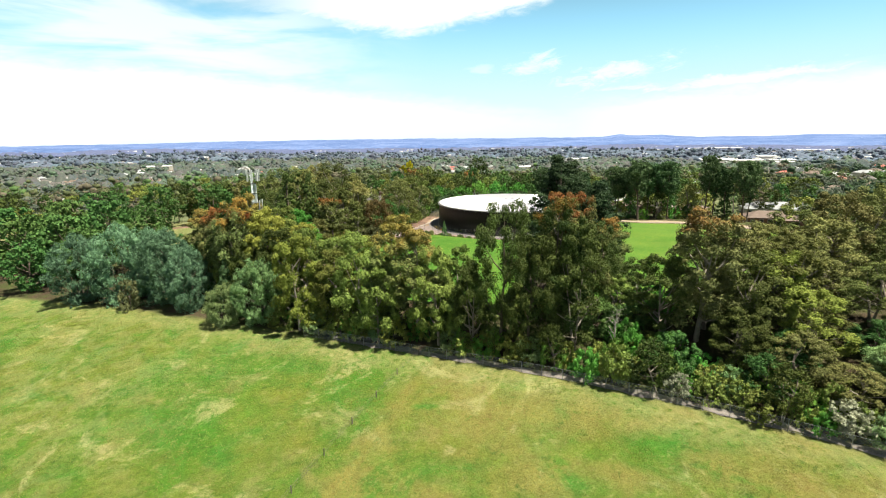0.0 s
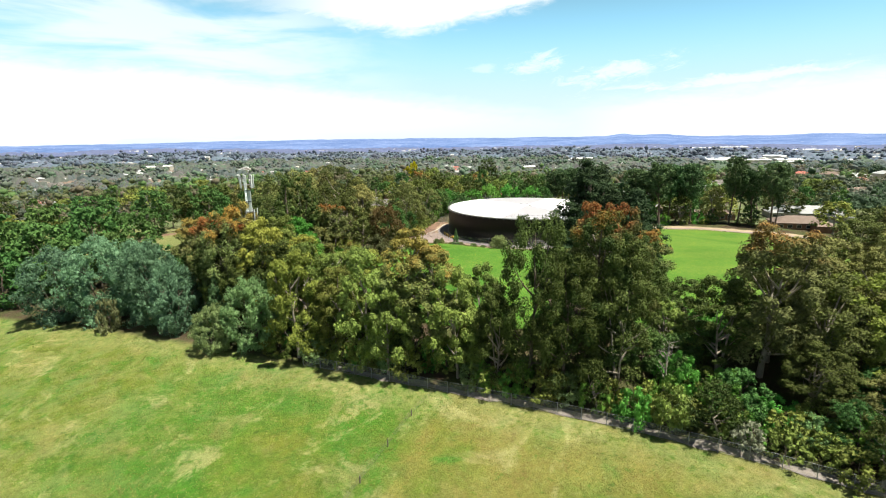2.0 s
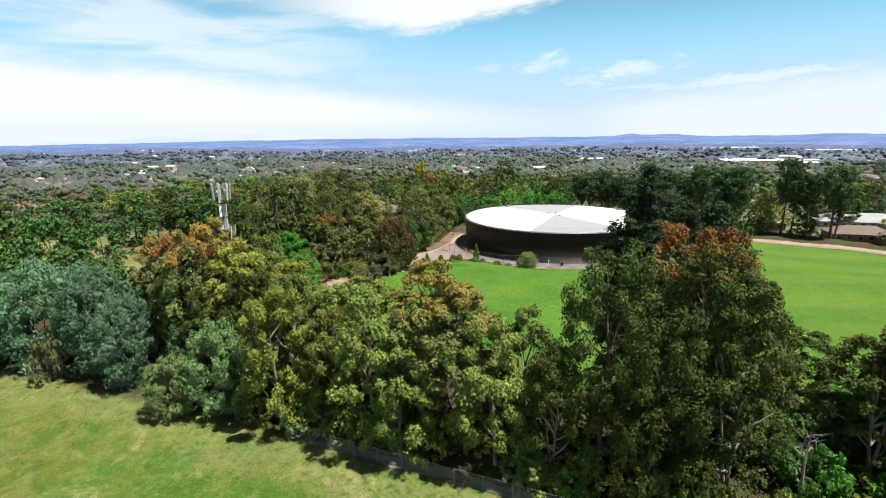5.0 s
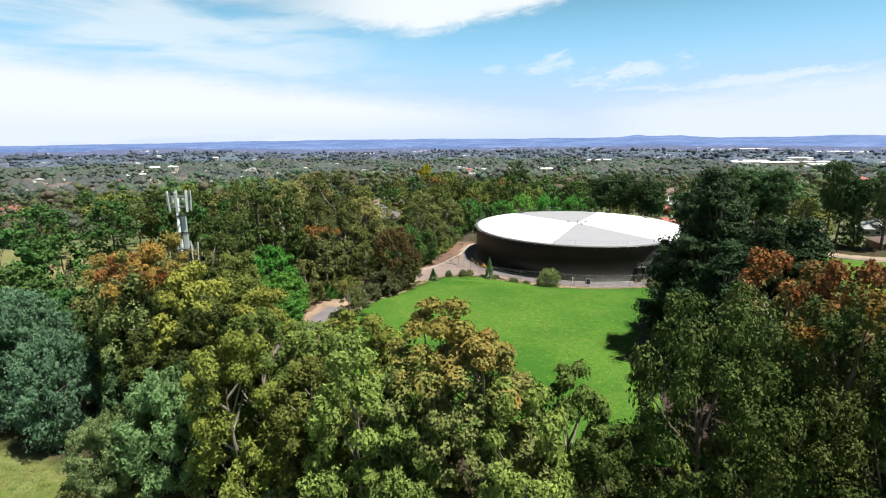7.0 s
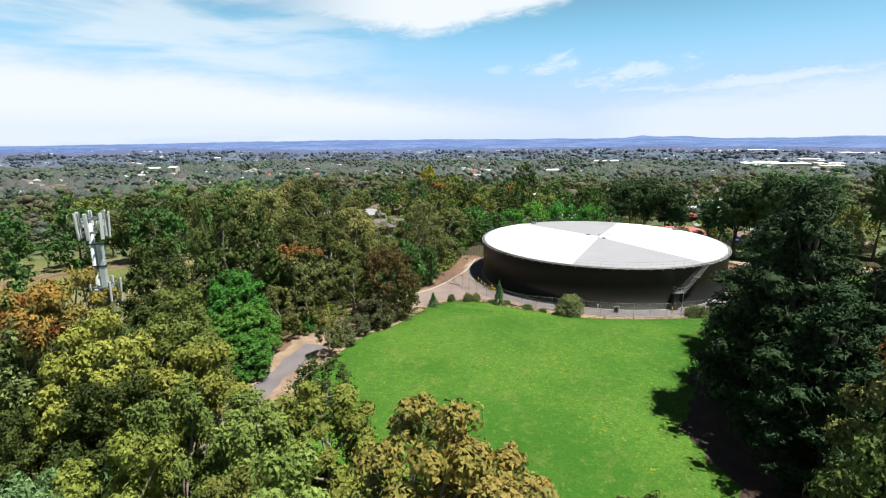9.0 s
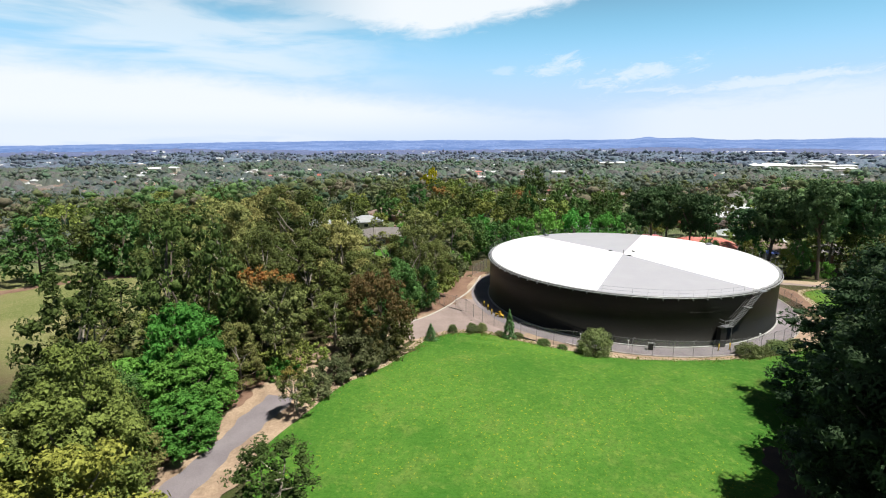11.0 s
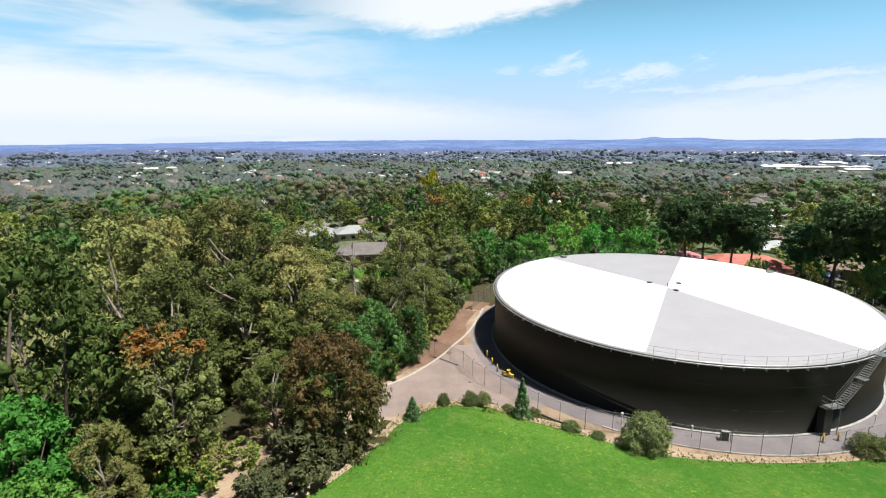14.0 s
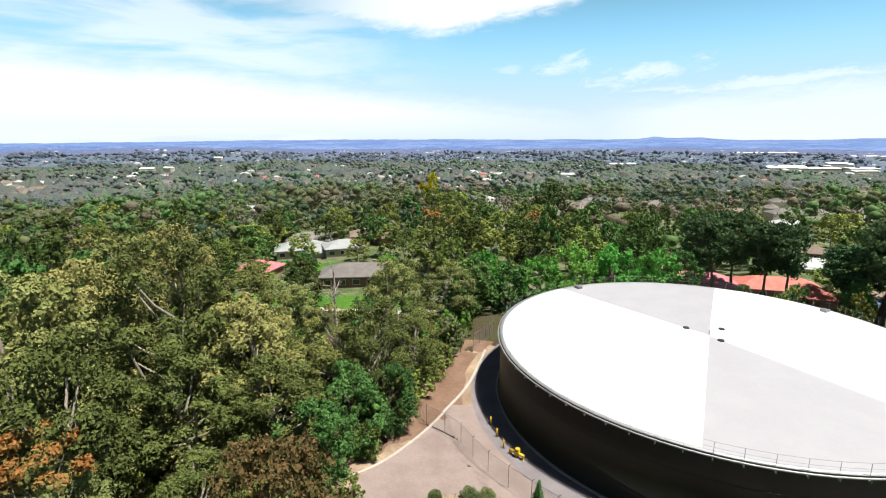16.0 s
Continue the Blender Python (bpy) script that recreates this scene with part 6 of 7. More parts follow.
# woodland trees on the flanks of the hill, singly
placed = 0
while placed < 115:
    x, y = PLANT_RNG.uniform(-210, 230), PLANT_RNG.uniform(110, 330)
    if y < 215 and -70 < x < 130:
        continue
    if y < float(fence_y(x)) + 20 or (x > 100 and y < 200 and x < 132) or (-118 < x < -72 and 158 < y < 200) or (x < -56 and y < 160):
        continue
    if -62 < x < -12 and 204 < y < 285 or (40 < x < 160 and 232 < y < 330 and PLANT_RNG.uniform() < 0.75) or (-12 < x < 45 and y < 235):
        continue
    plant(("mid0", "mid1", "mid2", "mid0")[placed % 4], x, y, ground_z(x, y) + PLANT_RNG.uniform(9, 16), PLANT_RNG.uniform(3.6, 6), group="woodland trees")
    placed += 1
for key, x, y, high, rad in (("dark1", -36.5, 206, 12.0, 3.4), ("mid0", -52, 254, 8.5, 4.0), ("mid2", -47, 240, 6.0, 3.4), ("mid0", -36, 252, 6.5, 3.4), ("mid2", -66, 254, 9.0, 4.6), ("mid0", -70, 240, 10.0, 4.6), ("mid1", -50, 278, 10.0, 4.6), ("mid2", -34, 278, 9.0, 4.4),
                             ("mid0", -15, 232, 13.0, 4.6), ("orange0", -13, 238, 16.0, 4.8), ("mid2", -21, 224, 7.0, 3.6), ("mid2", -44, 226, 4.4, 2.8), ("mid0", -54, 230, 6.0, 3.2), ("mid1", -22, 246, 10.0, 4.4), ("bright0", -26, 240, 5.0, 3.0), ("mid2", -72, 268, 10.0, 5.0),
                             ("bush1", -41, 235, 2.4, 2.2), ("bush3", -37, 243, 2.0, 1.8), ("bush1", -57, 251, 2.2, 2.0), ("bush3", -25, 219, 3.0, 2.4), ("mid2", -62, 230, 7.0, 3.6), ("mid0", -28, 258, 9.0, 4.0)):
    plant(key, x, y, ground_z(x, y) + high, rad, group="garden trees and shrubs")
plant("yellow0", -28.6, 380, 10.6, 5.6)
plant("yellow0", -31.0, 470, 9.8, 4.6)


def bare_tree(x, y, top, seed, label):
    rng = np.random.default_rng(seed)
    z = ground_z(x, y)
    h = top - z
    t = thing("dead_tree", x, y, z - 0.1, label, "dead tree")
    zs = np.linspace(0, 1, 8)
    path = np.c_[np.cumsum(rng.normal(size=8)) * 0.02 * h * zs, np.cumsum(rng.normal(size=8)) * 0.02 * h * zs, zs * h]
    arrays("trunk", *tube(path, 0.024 * h * (1.1 - 0.95 * zs), 7), BARK_DEAD, t, smooth=True)
    for i in range(11):
        s = rng.uniform(0.35, 0.95)
        a = np.array([np.interp(s, zs, path[:, j]) for j in range(3)])
        d = rng.normal(size=3)
        d[2] = abs(d[2]) * 0.8 + 0.4
        d *= h * rng.uniform(0.12, 0.3) * (1.2 - s * 0.6) / np.linalg.norm(d)
        m_ = a + d * 0.5 + rng.normal(size=3) * 0.03 * h
        bits = [tube([a, m_, a + d], 0.012 * h * np.array([0.8, 0.5, 0.15]), 5)]
        for j in range(3):
            e = rng.normal(size=3) * 0.07 * h + d * 0.25
            bits.append(tube([m_ + d * 0.1 * j, m_ + d * 0.1 * j + e * 0.5, m_ + d * 0.1 * j + e + (0, 0, 0.02 * h)], 0.006 * h * np.array([0.7, 0.45, 0.12]), 4))
        arrays("limb", *joined(bits), BARK_DEAD, t, smooth=True)


bare_tree(-28.3, 199.5, 12.3, 5, "bare pale dead tree with broken limbs")
bare_tree(-13.6, 180.5, 11.8, 8, "thin bare grey dead tree among foliage")
bare_tree(-22.5, 103.0, 9.0, 9, "bare forked dead tree in the belt")
bare_tree(27.6, 76.0, 3.6, 11, "leafless grey brown small tree at the fence")

# ---- telecom tower ----
tower = thing("telecom_tower", -42.5, 112.6, ground_z(-42.5, 112.6), "pale grey green steel telecom tower with antenna panels", "telecom tower", turn=12)
TB = 24.1 - ground_z(-42.5, 112.6)
bm = rod(bmesh.new(), (-0.28, 0, 0), (-0.28, 0, TB - 1.0), 0.34, 0.24, 12)
part("pole", bm, TOWER, tower, smooth=True)
bm = box(bmesh.new(), (0.55, 0.5, TB - 3.0), (0.32, 0, (TB - 3.0) / 2), 0, 0.04)
part("cable_duct", bm, TOWER, tower)
for z in np.arange(2, TB - 1, 2.2):
    part("bracket", box(bmesh.new(), (1.3, 0.6, 0.12), (0.0, 0, z)), STEEL_DARK, tower)
for zc, rad, long, count, wide in ((TB - 1.2, 1.35, 2.6, 7, 0.34), (TB - 7.9, 1.55, 2.5, 6, 0.20)):
    for s in (-1, 1):
        bm = bmesh.new()
        pts = [Vector((math.cos(i * math.tau / 6) * rad * 0.75, math.sin(i * math.tau / 6) * rad * 0.75, zc + s * 0.65)) for i in range(6)]
        for a_, b_ in zip(pts, pts[1:] + pts[:1]):
            rod(bm, a_, b_, 0.06)
        for i in range(3):
            rod(bm, (0, 0, zc + s * 0.65), pts[i * 2], 0.06)
        part("headframe", bm, GALV, tower)
    for i in range(count):
        a = math.tau * (i + 0.3) / count
        q = Vector((math.cos(a) * rad, math.sin(a) * rad, zc))
        pan = part("antenna_panel", box(bmesh.new(), (0.16, wide, long), (0, 0, 0), 0, 0.04), ANTENNA, tower, "pale antenna panel")
        pan.matrix_local = Matrix.Translation(q) @ pose(0, 0, 0, 0, 3, math.degrees(a))
        part("mount_pipe", rod(bmesh.new(), q * 1.0 - Vector((math.cos(a) * 0.2, math.sin(a) * 0.2, long * 0.45)), q - Vector((math.cos(a) * 0.2, math.sin(a) * 0.2, -long * 0.48)), 0.05), GALV, tower)
        if i % 2 == 0:
            rr = part("radio_unit", box(bmesh.new(), (0.25, 0.35, 0.6), (0, 0, 0), 0, 0.03), WHITE_TRIM, tower)
            rr.matrix_local = Matrix.Translation((math.cos(a) * rad * 0.6, math.sin(a) * rad * 0.6, zc + 0.2)) @ pose(0, 0, 0, 0, 0, math.degrees(a))
part("junction_box", box(bmesh.new(), (0.5, 0.4, 0.8), (0.95, 0, TB - 9.6), 0, 0.04), WHITE_TRIM, tower)


# ---- houses ----
def hip_roof(bm, w, d, z, rise, over=0.6):
    """A hipped roof with eaves over a plan of w by d."""
    a, b = w / 2 + over, d / 2 + over
    ridge_ = max(0.3, a - b)
    low = [bm.verts.new(p) for p in ((-a, -b, z), (a, -b, z), (a, b, z), (-a, b, z))]
    under = [bm.verts.new((v.co.x, v.co.y, z - 0.22)) for v in low]
    t0, t1 = bm.verts.new((-ridge_, 0, z + rise)), bm.verts.new((ridge_, 0, z + rise))
    bm.faces.new((low[0], low[1], t1, t0))
    bm.faces.new((low[1], low[2], t1))
    bm.faces.new((low[2], low[3], t0, t1))
    bm.faces.new((low[3], low[0], t0))
    for i in range(4):
        bm.faces.new((under[i], under[(i + 1) % 4], low[(i + 1) % 4], low[i]))
    bm.faces.new(under[::-1])
    return bm


def house(x, y, turn, w, d, roof, wall, label, wing=True, floors=1, z=None):
    h = 2.7 * floors
    ob = thing("house", x, y, (ground_z(x, y) if z is None else z) - 0.2, label, "house", "houses of the suburb", turn=turn)
    part("wall", box(bmesh.new(), (w, d, h + 0.2), (0, 0, h / 2)), wall, ob)
    part("roof", hip_roof(bmesh.new(), w, d, h + 0.1, d * 0.24), roof, ob)
    if wing:
        part("wall", box(bmesh.new(), (d * 0.7, d * 0.8, 2.8), (w * 0.3, -d * 0.7, 1.35)), wall, ob)
        bm = hip_roof(bmesh.new(), d * 0.8, d * 0.7, 2.75, d * 0.19)
        bmesh.ops.transform(bm, matrix=pose(w * 0.3, -d * 0.7, 0, 0, 0, 90), verts=bm.verts)
        part("roof", bm, roof, ob)
    for f in range(floors):
        for i in range(int(w / 3.2)):
            wx = -w / 2 + 1.6 + i * 3.2
            for sy in (-1, 1):
                fr = part("window", box(bmesh.new(), (1.7, 0.12, 1.3), (wx, sy * (d / 2 + 0.02), 1.5 + 2.7 * f)), WHITE_TRIM, ob)
                part("pane", box(bmesh.new(), (1.5, 0.06, 1.1), (wx, sy * (d / 2 + 0.08), 1.5 + 2.7 * f)), GLASS, fr)
    if not wing:
        part("chimney", box(bmesh.new(), (0.7, 0.7, 1.6), (w * 0.2, d * 0.1, h + d * 0.2)), BRICK, ob)
    return ob


for spec in (
    (-57, 268, 20, 15, 9, GREY_SHEET, RENDER_WALL, "single storey house with pale grey metal roof", True, 1),
    (-43, 264, 22, 11, 8, GREY_SHEET, RENDER_WALL, "cream house with pale grey metal roof", False, 1),
    (-31, 231, 8, 17, 9, TILE_GREY, BRICK, "brick house with dark grey tiled roof behind trees", False, 1),
    (-60, 243, -10, 9, 8, PINK_ROOF, BRICK, "small brick house with red tiled roof", False, 1),
    (-38, 284, 15, 14, 9, TILE_BROWN, BRICK, "brown roofed brick house among trees", True, 1),
    (-62, 286, 40, 14, 9, TILE_GREY, BRICK, "grey roofed house among trees", True, 1),
    (49, 238, -8, 17, 9, PINK_ROOF, BRICK, "house with pinkish red roof behind pines", True, 1),
    (68, 238, -12, 18, 9, TILE_RED, BRICK, "house with orange red tiled roof behind pines", True, 1),
):
    house(*spec)
for spec in (
    (84, 233, 30, 14, 9, TILE_BROWN, RENDER_WALL, "cream house with brown tiled roof beside pines", True, 1),
    (97, 226, 20, 13, 8, TILE_GREY, BRICK, "grey roofed brick house beyond the pines", False, 1),
    (109, 219, 10, 14, 8, TILE_BROWN, BRICK, "brown roofed house beyond the dirt track", False, 1),
    (139, 211, -14, 19, 10, TILE_BROWN, BRICK, "low brick house with brown tiled roof below the pines", True, 1),
    (160, 238, -16, 30, 12, GREY_SHEET, RENDER_WALL, "long house with pale blue grey metal roof", True, 1),
    (97, 266, -20, 19, 10, METAL_ROOF, RENDER_WALL, "house with white metal roof", True, 1),
    (107, 291, -25, 15, 10, TILE_BROWN, BRICK, "brown tiled house among trees", False, 1),
    (117, 321, -12, 17, 9, METAL_ROOF, RENDER_WALL, "long white roofed building", False, 1),
):
    house(*spec)
for spec in (
    (113, 342, -10, 23, 9, METAL_ROOF, RENDER_WALL, "long pale metal roofed house on the slope", False, 1),
    (92, 300, 20, 13, 8, TILE_RED, BRICK, "red roofed house among trees", True, 1),
    (150, 300, 30, 15, 9, TILE_GREY, BRICK, "grey roofed house among trees", True, 1),
    (148, 362, 10, 18, 9, METAL_ROOF, RENDER_WALL, "large white roofed building in the suburb", False, 1),
    (32, 300, 10, 14, 9, TILE_RED, BRICK, "red roofed house in the trees", True, 1),
    (6, 290, -10, 13, 8, TILE_BROWN, BRICK, "brown roofed house in the trees", False, 1),
    (36, 262, 0, 12, 8, METAL_ROOF, BRICK, "white roofed house behind the tall trees", False, 1),
):
    house(*spec)
shade = thing("shade_umbrella", 80.5, 224.5, ground_z(80.5, 224.5), "blue fabric shade umbrella in a garden", "umbrella")
part("pole", rod(bmesh.new(), (0, 0, 0), (0, 0, 2.6), 0.04), GALV, shade)
bm = bmesh.new()
bmesh.ops.create_cone(bm, cap_ends=False, segments=8, radius1=2.2, radius2=0.1, depth=0.8, matrix=pose(0, 0, 2.7))
part("canopy", bm, BLUE_TARP, shade)

# ---- woods and suburbs out to the ridge ----
rng = np.random.default_rng(5)


CLEARED = set()


def roofs(name, count, r0, r1, big, mats, label):
    """Far houses: walls with hipped roofs, too small to tell apart."""
    verts, faces, mi = [], [], []
    for i in range(count):
        a, r = rng.uniform(-0.95, 0.95), math.sqrt(rng.uniform(r0 ** 2, r1 ** 2))
        x, y = r * math.sin(a), 120 + r * math.cos(a)
        t, w, d = rng.uniform(0, math.tau), rng.uniform(12, 20) * big, rng.uniform(8, 11) * big
        h, z = 4.5 if r < 850 else 5.2, ground_z(x, y)
        ct, st = math.cos(t), math.sin(t)
        base = len(verts)
        away = np.array((x, y - 110)) / r
        for q in range(3 if r < 1400 else 2):
            CLEARED.add((int((x - away[0] * 12 * q) // 14), int((y - away[1] * 12 * q) // 14)))
        for px, py, pz in ((-w, -d, 0), (w, -d, 0), (w, d, 0), (-w, d, 0), (-w, -d, h), (w, -d, h), (w, d, h), (-w, d, h), (-w * 0.4, 0, h * 1.5), (w * 0.4, 0, h * 1.5)):
            verts.append((x + (px * ct - py * st) / 2, y + (px * st + py * ct) / 2, z + pz))
        for f in ((0, 1, 5, 4), (1, 2, 6, 5), (2, 3, 7, 6), (3, 0, 4, 7)):
            faces.append([base + q for q in f])
            mi.append(0)
        m = 1 + int(rng.choice(len(mats) - 1, p=np.array([5, 4, 1, 4][: len(mats) - 1]) / sum([5, 4, 1, 4][: len(mats) - 1])))
        for f in ((4, 5, 9, 8), (5, 6, 9), (6, 7, 8, 9), (7, 4, 8)):
            faces.append([base + q for q in f])
            mi.append(m)
    me = bpy.data.meshes.new(name)
    me.from_pydata(verts, [], faces)
    ob = finish(name, me, mats)
    me.polygons.foreach_set("material_index", np.array(mi, np.int32))
    return tagged(ob, label, "houses", kind="stuff")


roofs("suburban_roofs", 600, 300, 900, 1.0, [RENDER_WALL, TILE_GREY, TILE_BROWN, TILE_RED, METAL_ROOF], "scattered tiled and metal suburban roofs")
roofs("far_roofs", 1500, 850, 2900, 1.15, [RENDER_WALL, TILE_GREY, METAL_ROOF, RENDER_WALL, METAL_ROOF], "small distant suburban roofs")


def warehouse(x, y, turn, w, d, h, wall=RENDER_WALL, lab="long white warehouse in the distance"):
    ob = thing("warehouse", x, y, ground_z(x, y) - 1, lab, "warehouse", "distant warehouses", turn=turn)
    part("wall", box(bmesh.new(), (w, d, h + 1), (0, 0, (h + 1) / 2)), wall, ob)
    bm = bmesh.new()
    hw, hd = w / 2 + 0.5, d / 2 + 0.5
    v = [bm.verts.new(p) for p in ((-hw, -hd, h + 1), (hw, -hd, h + 1), (hw, 0, h + 3), (-hw, 0, h + 3), (-hw, hd, h + 1), (hw, hd, h + 1))]
    for f in ((0, 1, 2, 3), (3, 2, 5, 4), (0, 3, 4), (1, 5, 2)):
        bm.faces.new([v[i] for i in f])
    part("roof", bm, SHED_ROOF, ob)
    # open yards in front
    for f in np.linspace(0, 0.12, 14):
        for s in np.linspace(-0.6, 0.6, 9):
            CLEARED.add((int((x * (1 - f) + s * w) // 14), int((y + (105 - y) * f - d / 2) // 14)))


SHED_ROOF = plain("shed_roof_white", (0.66, 0.68, 0.70), (0.78, 0.79, 0.80), 0.05, 0.5, relief=0.0)
for spec in ((655, 1240, 4, 60, 40, 9), (735, 1250, -3, 90, 40, 10), (815, 1235, 2, 60, 40, 12), (700, 1330, 0, 120, 40, 9), (790, 1190, 5, 50, 30, 9), (1140, 2280, 0, 120, 50, 9), (1270, 2290, 5, 130, 50, 9)):
    warehouse(*spec)
for spec in ((1350, 1950, 3, 90, 50, 9), (1440, 1960, -2, 110, 50, 9), (900, 1420, 0, 60, 30, 8), (-580, 1000, 20, 22, 16, 9), (-550, 1015, -10, 16, 12, 9), (-900, 2100, 0, 90, 30, 7), (-420, 2300, 0, 120, 30, 7)):
    warehouse(*spec)
for spec in ((150, 930, 0, 20, 14, 8), (-700, 1500, 0, 26, 20, 8), (330, 1300, 0, 30, 16, 9), (365, 1310, 15, 22, 16, 9)):
    warehouse(*spec)


def keep_dense(x, y):
    return 0.5 + 0.5 * np.sin(x / 90 + 1.3 * np.sin(y / 130)) * np.cos(y / 110 + 0.8 * np.sin(x / 70))


def woods(name, count, r0, r1, per, long, wide, size, mat, label, lobes, broad, rise):
    """Many trees as one mass: clumps of leaf sprays on trunks too thin to see."""
    a = rng.uniform(-1.05, 1.05, count * 3)
    r = np.sqrt(rng.uniform(r0 ** 2, r1 ** 2, count * 3))
    x, y = r * np.sin(a), 120 + r * np.cos(a)
    keep = rng.uniform(size=len(x)) < 0.25 + 0.85 * keep_dense(x, y)
    keep &= ~((x > 40) & (x < 170) & (y < 390) & (y > 215) & (rng.uniform(size=len(x)) < 0.2))
    keep &= ~((np.abs(x + 37) < 28) & (y < 300))
    for hx, hy in ((160, 238), (150, 220), (139, 211), (117, 321), (113, 342), (97, 266), (107, 291), (68, 238), (49, 238)):
        keep &= np.hypot(x - hx + 3, y - hy + 9) > 17
    keep &= np.array([(int(p // 14), int(q // 14)) not in CLEARED for p, q in zip(x, y)])
    x, y = x[keep][:count], y[keep][:count]
    h = (1 + rng.uniform(-0.28, 0.30, len(x)) * rise) * size * (1 + 0.25 * np.sin(x / 47 + 3 * np.sin(y / 90)))
    w = h * broad * rng.uniform(0.75, 1.25, len(x))
    z = terrain(x, y)
    c = np.repeat(np.c_[x, y, z + h * 0.55], lobes, 0)
    ww = np.repeat(w, lobes)[:, None]
    hh = np.repeat(h, lobes)
    o = rng.normal(size=c.shape) * np.c_[ww * 0.30, ww * 0.30, hh * 0.17 * rise]
    c = c + o
    rad = np.c_[ww, ww, ww * 0.8 * rise] * (0.62 / math.sqrt(lobes)) * rng.uniform(0.75, 1.3, (len(c), 1))
    ob = arrays(name, *joined([sprays(rng, c, rad, per, long, wide, 0.1, 0.35), lumps(rng, c, rad * (0.5 if r1 < 600 else 0.85), r1 < 600)]), mat, smooth=True)
    stand = np.sin(x / 38 + 2.0 * np.sin(y / 61)) + np.sin(y / 44 + 1.7 * np.sin(x / 53)) + rng.normal(size=len(x)) * 0.75
    pick = np.array([2, 4, 0, 1, 0, 3])[np.clip(np.digitize(stand, (-1.1, -0.6, 0.15, 0.7, 1.15)), 0, 5)]
    ob.data.polygons.foreach_set("material_index", np.r_[np.repeat(pick, lobes * per), np.repeat(pick, lobes * (20 if r1 < 600 else 8))].astype(np.int32))
    return tagged(ob, label, "woods", kind="stuff")


def chance(i, j, salt):
    """An even random number for each cell of a grid."""
    v = np.sin(i * 127.1 + j * 311.7 + salt * 74.7) * 43758.5453
    return v - np.floor(v)


def canopy_sheet(name, r0, r1, dr, da, cell, mats, label):
    """Closed far canopy: one crown to each cell of the land, grown together into an uneven roof of leaves."""
    rr, aa = np.arange(r0, r1, dr), np.arange(-1.06, 1.06, da)
    R, A = np.meshgrid(rr, aa, indexing="ij")
    R, A = R + rng.uniform(-0.3, 0.3, R.shape) * dr, A + rng.uniform(-0.3, 0.3, A.shape) * da
    x, y = R * np.sin(A), 120 + R * np.cos(A)
    ci, cj = np.floor(x / cell), np.floor(y / cell)
    best, kind = np.full(x.shape, -1.0), np.zeros(x.shape, int)
    for di in (-1, 0, 1):
        for dj in (-1, 0, 1):
            p, q = ci + di, cj + dj
            px, py = (p + 0.15 + 0.7 * chance(p, q, 1)) * cell, (q + 0.15 + 0.7 * chance(p, q, 2)) * cell
            wide = cell * (0.50 + 0.30 * chance(p, q, 3))
            tall = 7.0 + 6.0 * chance(p, q, 4) + 2.5 * np.sin(p * 0.31 + 2 * np.sin(q * 0.17))
            tall = np.where(chance(p, q, 5) > 0.25 + 0.85 * keep_dense(px, py), 1.5, tall)
            h = tall * np.sqrt(np.clip(1 - ((x - px) ** 2 + (y - py) ** 2) / wide ** 2, 0, 1))
            stand = np.sin(px / 38 + 2.0 * np.sin(py / 61)) + np.sin(py / 44 + 1.7 * np.sin(px / 53)) + 2.4 * (chance(p, q, 6) - 0.5)
            k_ = np.array([2, 4, 0, 1, 0, 3])[np.clip(np.digitize(stand, (-1.1, -0.6, 0.15, 0.7, 1.15)), 0, 5)]
            kind, best = np.where(h > best, k_, kind), np.maximum(h, best)
    best += rng.uniform(-0.6, 0.6, best.shape)
    open_ = np.array([(int(p // 14), int(q // 14)) in CLEARED for p, q in zip(x.ravel(), y.ravel())]).reshape(x.shape)
    best = np.where(open_, -0.5, best)
    z = terrain(x, y) + best
    n, m = x.shape
    idx_ = np.arange(n * m).reshape(n, m)
    faces = np.stack([idx_[:-1, :-1], idx_[:-1, 1:], idx_[1:, 1:], idx_[1:, :-1]], -1).reshape(-1, 4)
    ob = arrays(name, np.stack([x, y, z], -1).reshape(-1, 3), faces, mats)
    ob.data.polygons.foreach_set("material_index", kind[:-1, :-1].ravel().astype(np.int32))
    return tagged(ob, label, "woods", kind="stuff")


canopy_sheet("far_canopy", 470, 1320, 4.6, 0.0048, 11.0, FAR_SHEET, "closed canopy over the far suburbs, haze and shade in its colour")
canopy_sheet("distant_canopy", 1250, 2250, 8.5, 0.0050, 16.0, DISTANT_SHEET, "closed canopy of distant suburbs, tinted haze blue")
canopy_sheet("horizon_canopy", 2150, 3350, 15.0, 0.0055, 22.0, HORIZON_SHEET, "canopy towards the ridge, tinted haze blue")
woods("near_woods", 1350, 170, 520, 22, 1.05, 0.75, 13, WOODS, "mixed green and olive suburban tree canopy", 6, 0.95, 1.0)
woods("far_woods", 4200, 440, 1300, 6, 1.5, 1.1, 12.5, FARWOODS, "distant suburban trees above the canopy, tinted haze grey green", 4, 0.9, 1.0)
woods("distant_woods", 4500, 1200, 2300, 3, 2.4, 2.0, 14, DISTANT, "very distant trees above the canopy, tinted haze blue", 2, 1.0, 1.0)
for root, _, _ in MOULDS.values():
    for ob in (*root.children_recursive, root):
        bpy.data.objects.remove(ob)


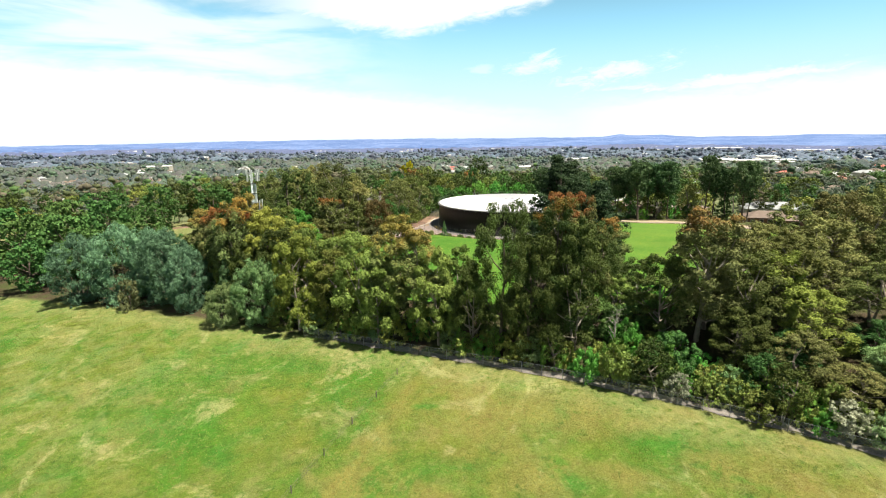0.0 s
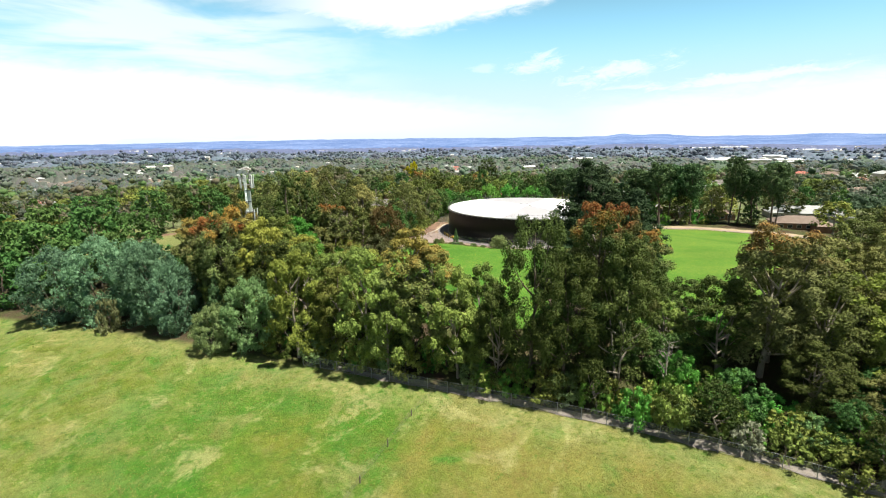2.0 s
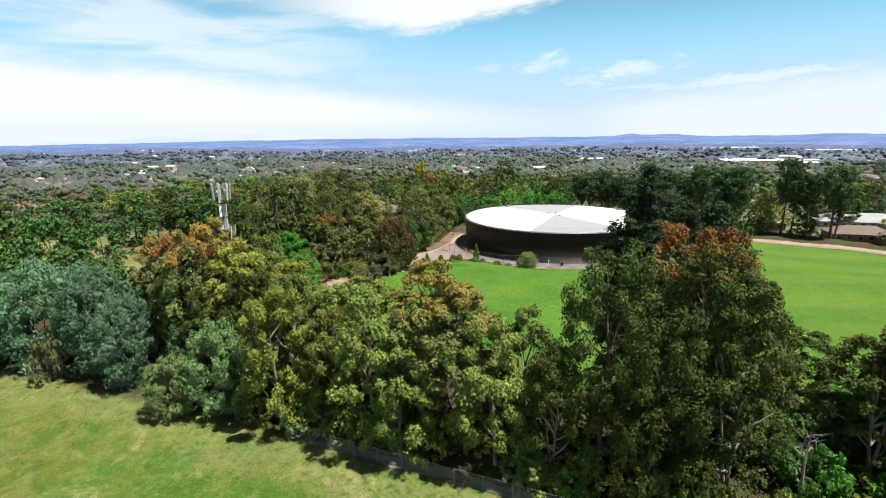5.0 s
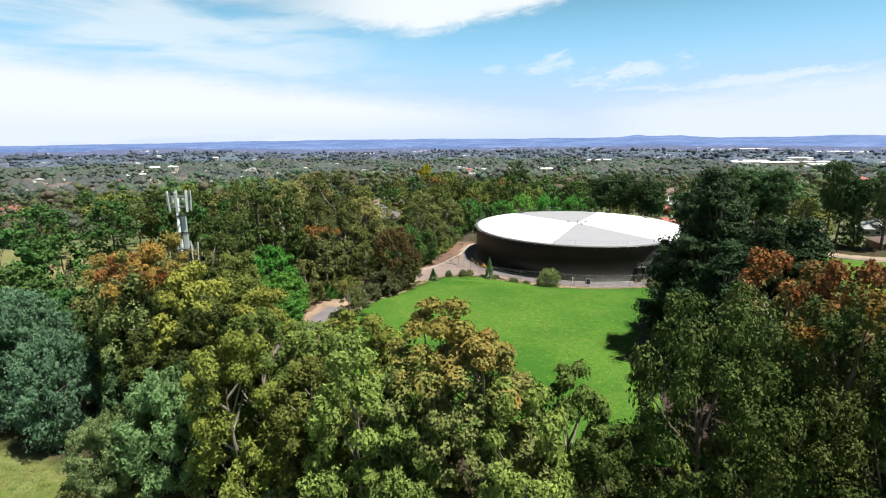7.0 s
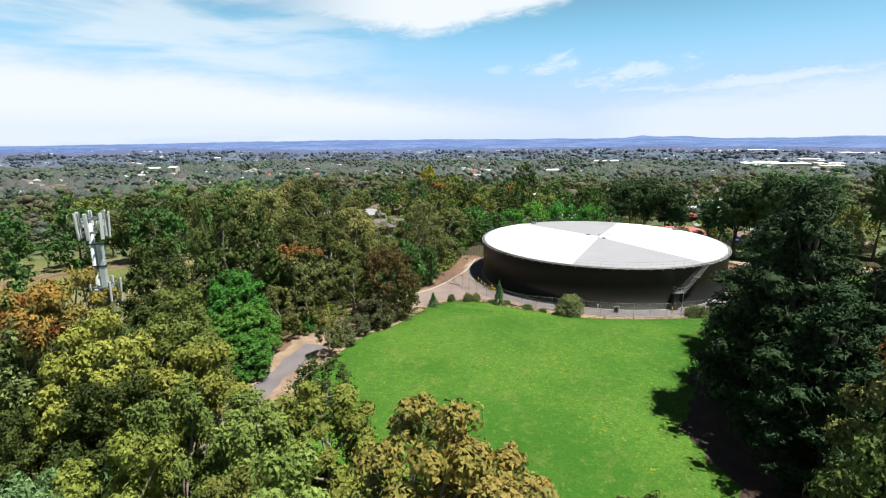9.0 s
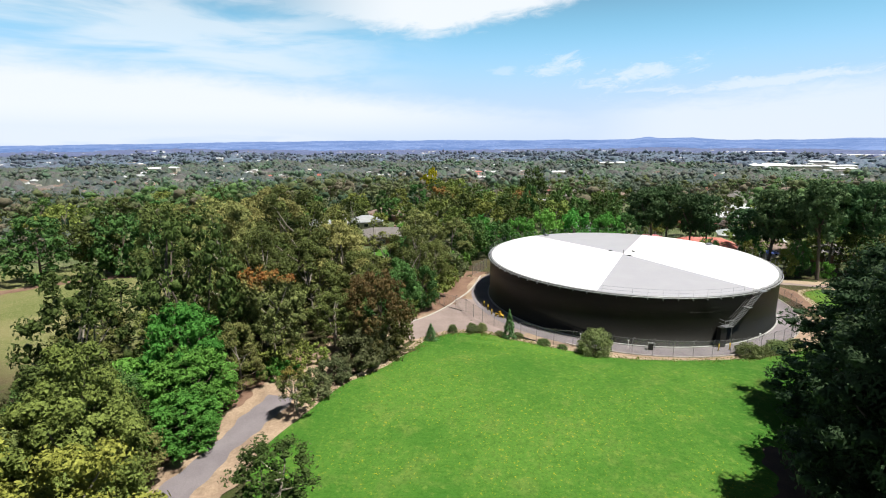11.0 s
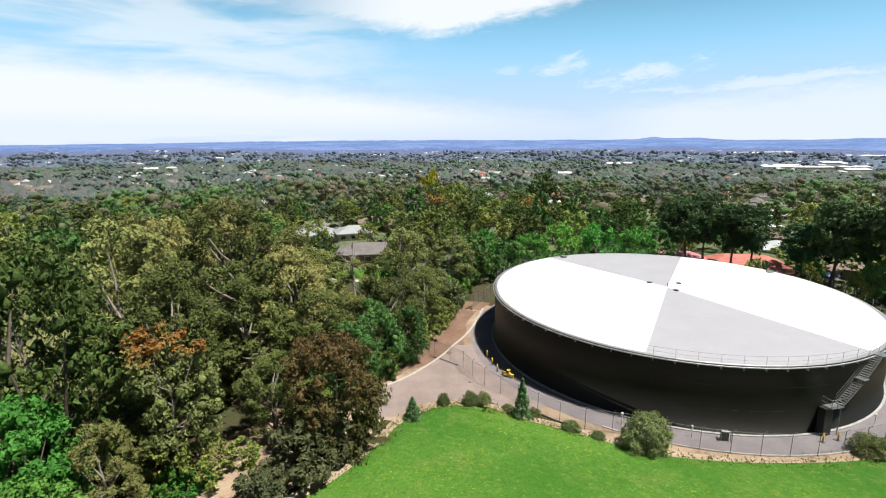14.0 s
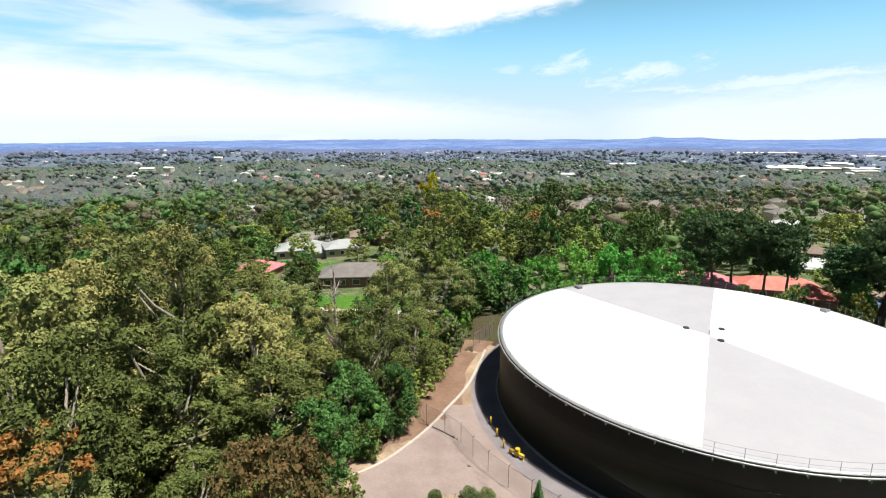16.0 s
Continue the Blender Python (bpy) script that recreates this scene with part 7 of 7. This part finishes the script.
# rough grass tufts over the paddock
n_t = 42000
tx, ty = rng.uniform(-95, 75, n_t), rng.uniform(18, 106, n_t)
ok = (ty < fence_y(tx) - 0.5) & (rng.uniform(size=n_t) < 0.35 + 0.65 * (rolling(tx, ty, 5.0, 4.0) > 0.1))
tx, ty = tx[ok], ty[ok]
bl = 3
bx, by = np.repeat(tx, bl) + rng.normal(size=len(tx) * bl) * 0.14, np.repeat(ty, bl) + rng.normal(size=len(tx) * bl) * 0.14
ang, hgt = rng.uniform(0, math.tau, len(bx)), rng.uniform(0.06, 0.22, len(bx))
foot = np.c_[bx, by, terrain(bx, by) - 0.02]
side = np.c_[np.cos(ang), np.sin(ang), np.zeros(len(bx))] * 0.07
tip = foot + np.c_[rng.normal(size=(len(bx), 2)) * 0.14, hgt]
tufts = arrays("grass_tufts", np.stack([foot - side, foot + side, tip], 1).reshape(-1, 3), np.arange(len(bx) * 3).reshape(-1, 3), GRASS_BLADE)
tagged(tufts, "rough dry and green grass tufts over the paddock", "grass", kind="stuff")

# long grass along the lawn's edge
pick = rng.integers(0, 24 * 8, 2600)
ex, ey = LAWN_LINE[pick, 0] + rng.normal(size=len(pick)) * 0.5, LAWN_LINE[pick, 1] + rng.normal(size=len(pick)) * 0.5
ex, ey = ex + rng.uniform(-0.7, 0.7, len(pick)), ey + rng.uniform(-0.7, 0.7, len(pick))
bx, by = np.repeat(ex, 3) + rng.normal(size=len(ex) * 3) * 0.1, np.repeat(ey, 3) + rng.normal(size=len(ex) * 3) * 0.1
ang, hgt = rng.uniform(0, math.tau, len(bx)), rng.uniform(0.08, 0.30, len(bx))
foot = np.c_[bx, by, terrain(bx, by) + 0.08]
side = np.c_[np.cos(ang), np.sin(ang), np.zeros(len(bx))] * 0.06
tip = foot + np.c_[rng.normal(size=(len(bx), 2)) * 0.14, hgt]
fringe = arrays("grass_fringe", np.stack([foot - side, foot + side, tip], 1).reshape(-1, 3), np.arange(len(bx) * 3).reshape(-1, 3), GRASS_BLADE)
tagged(fringe, "long dry and green grass along the lawn edge", "grass", kind="stuff")
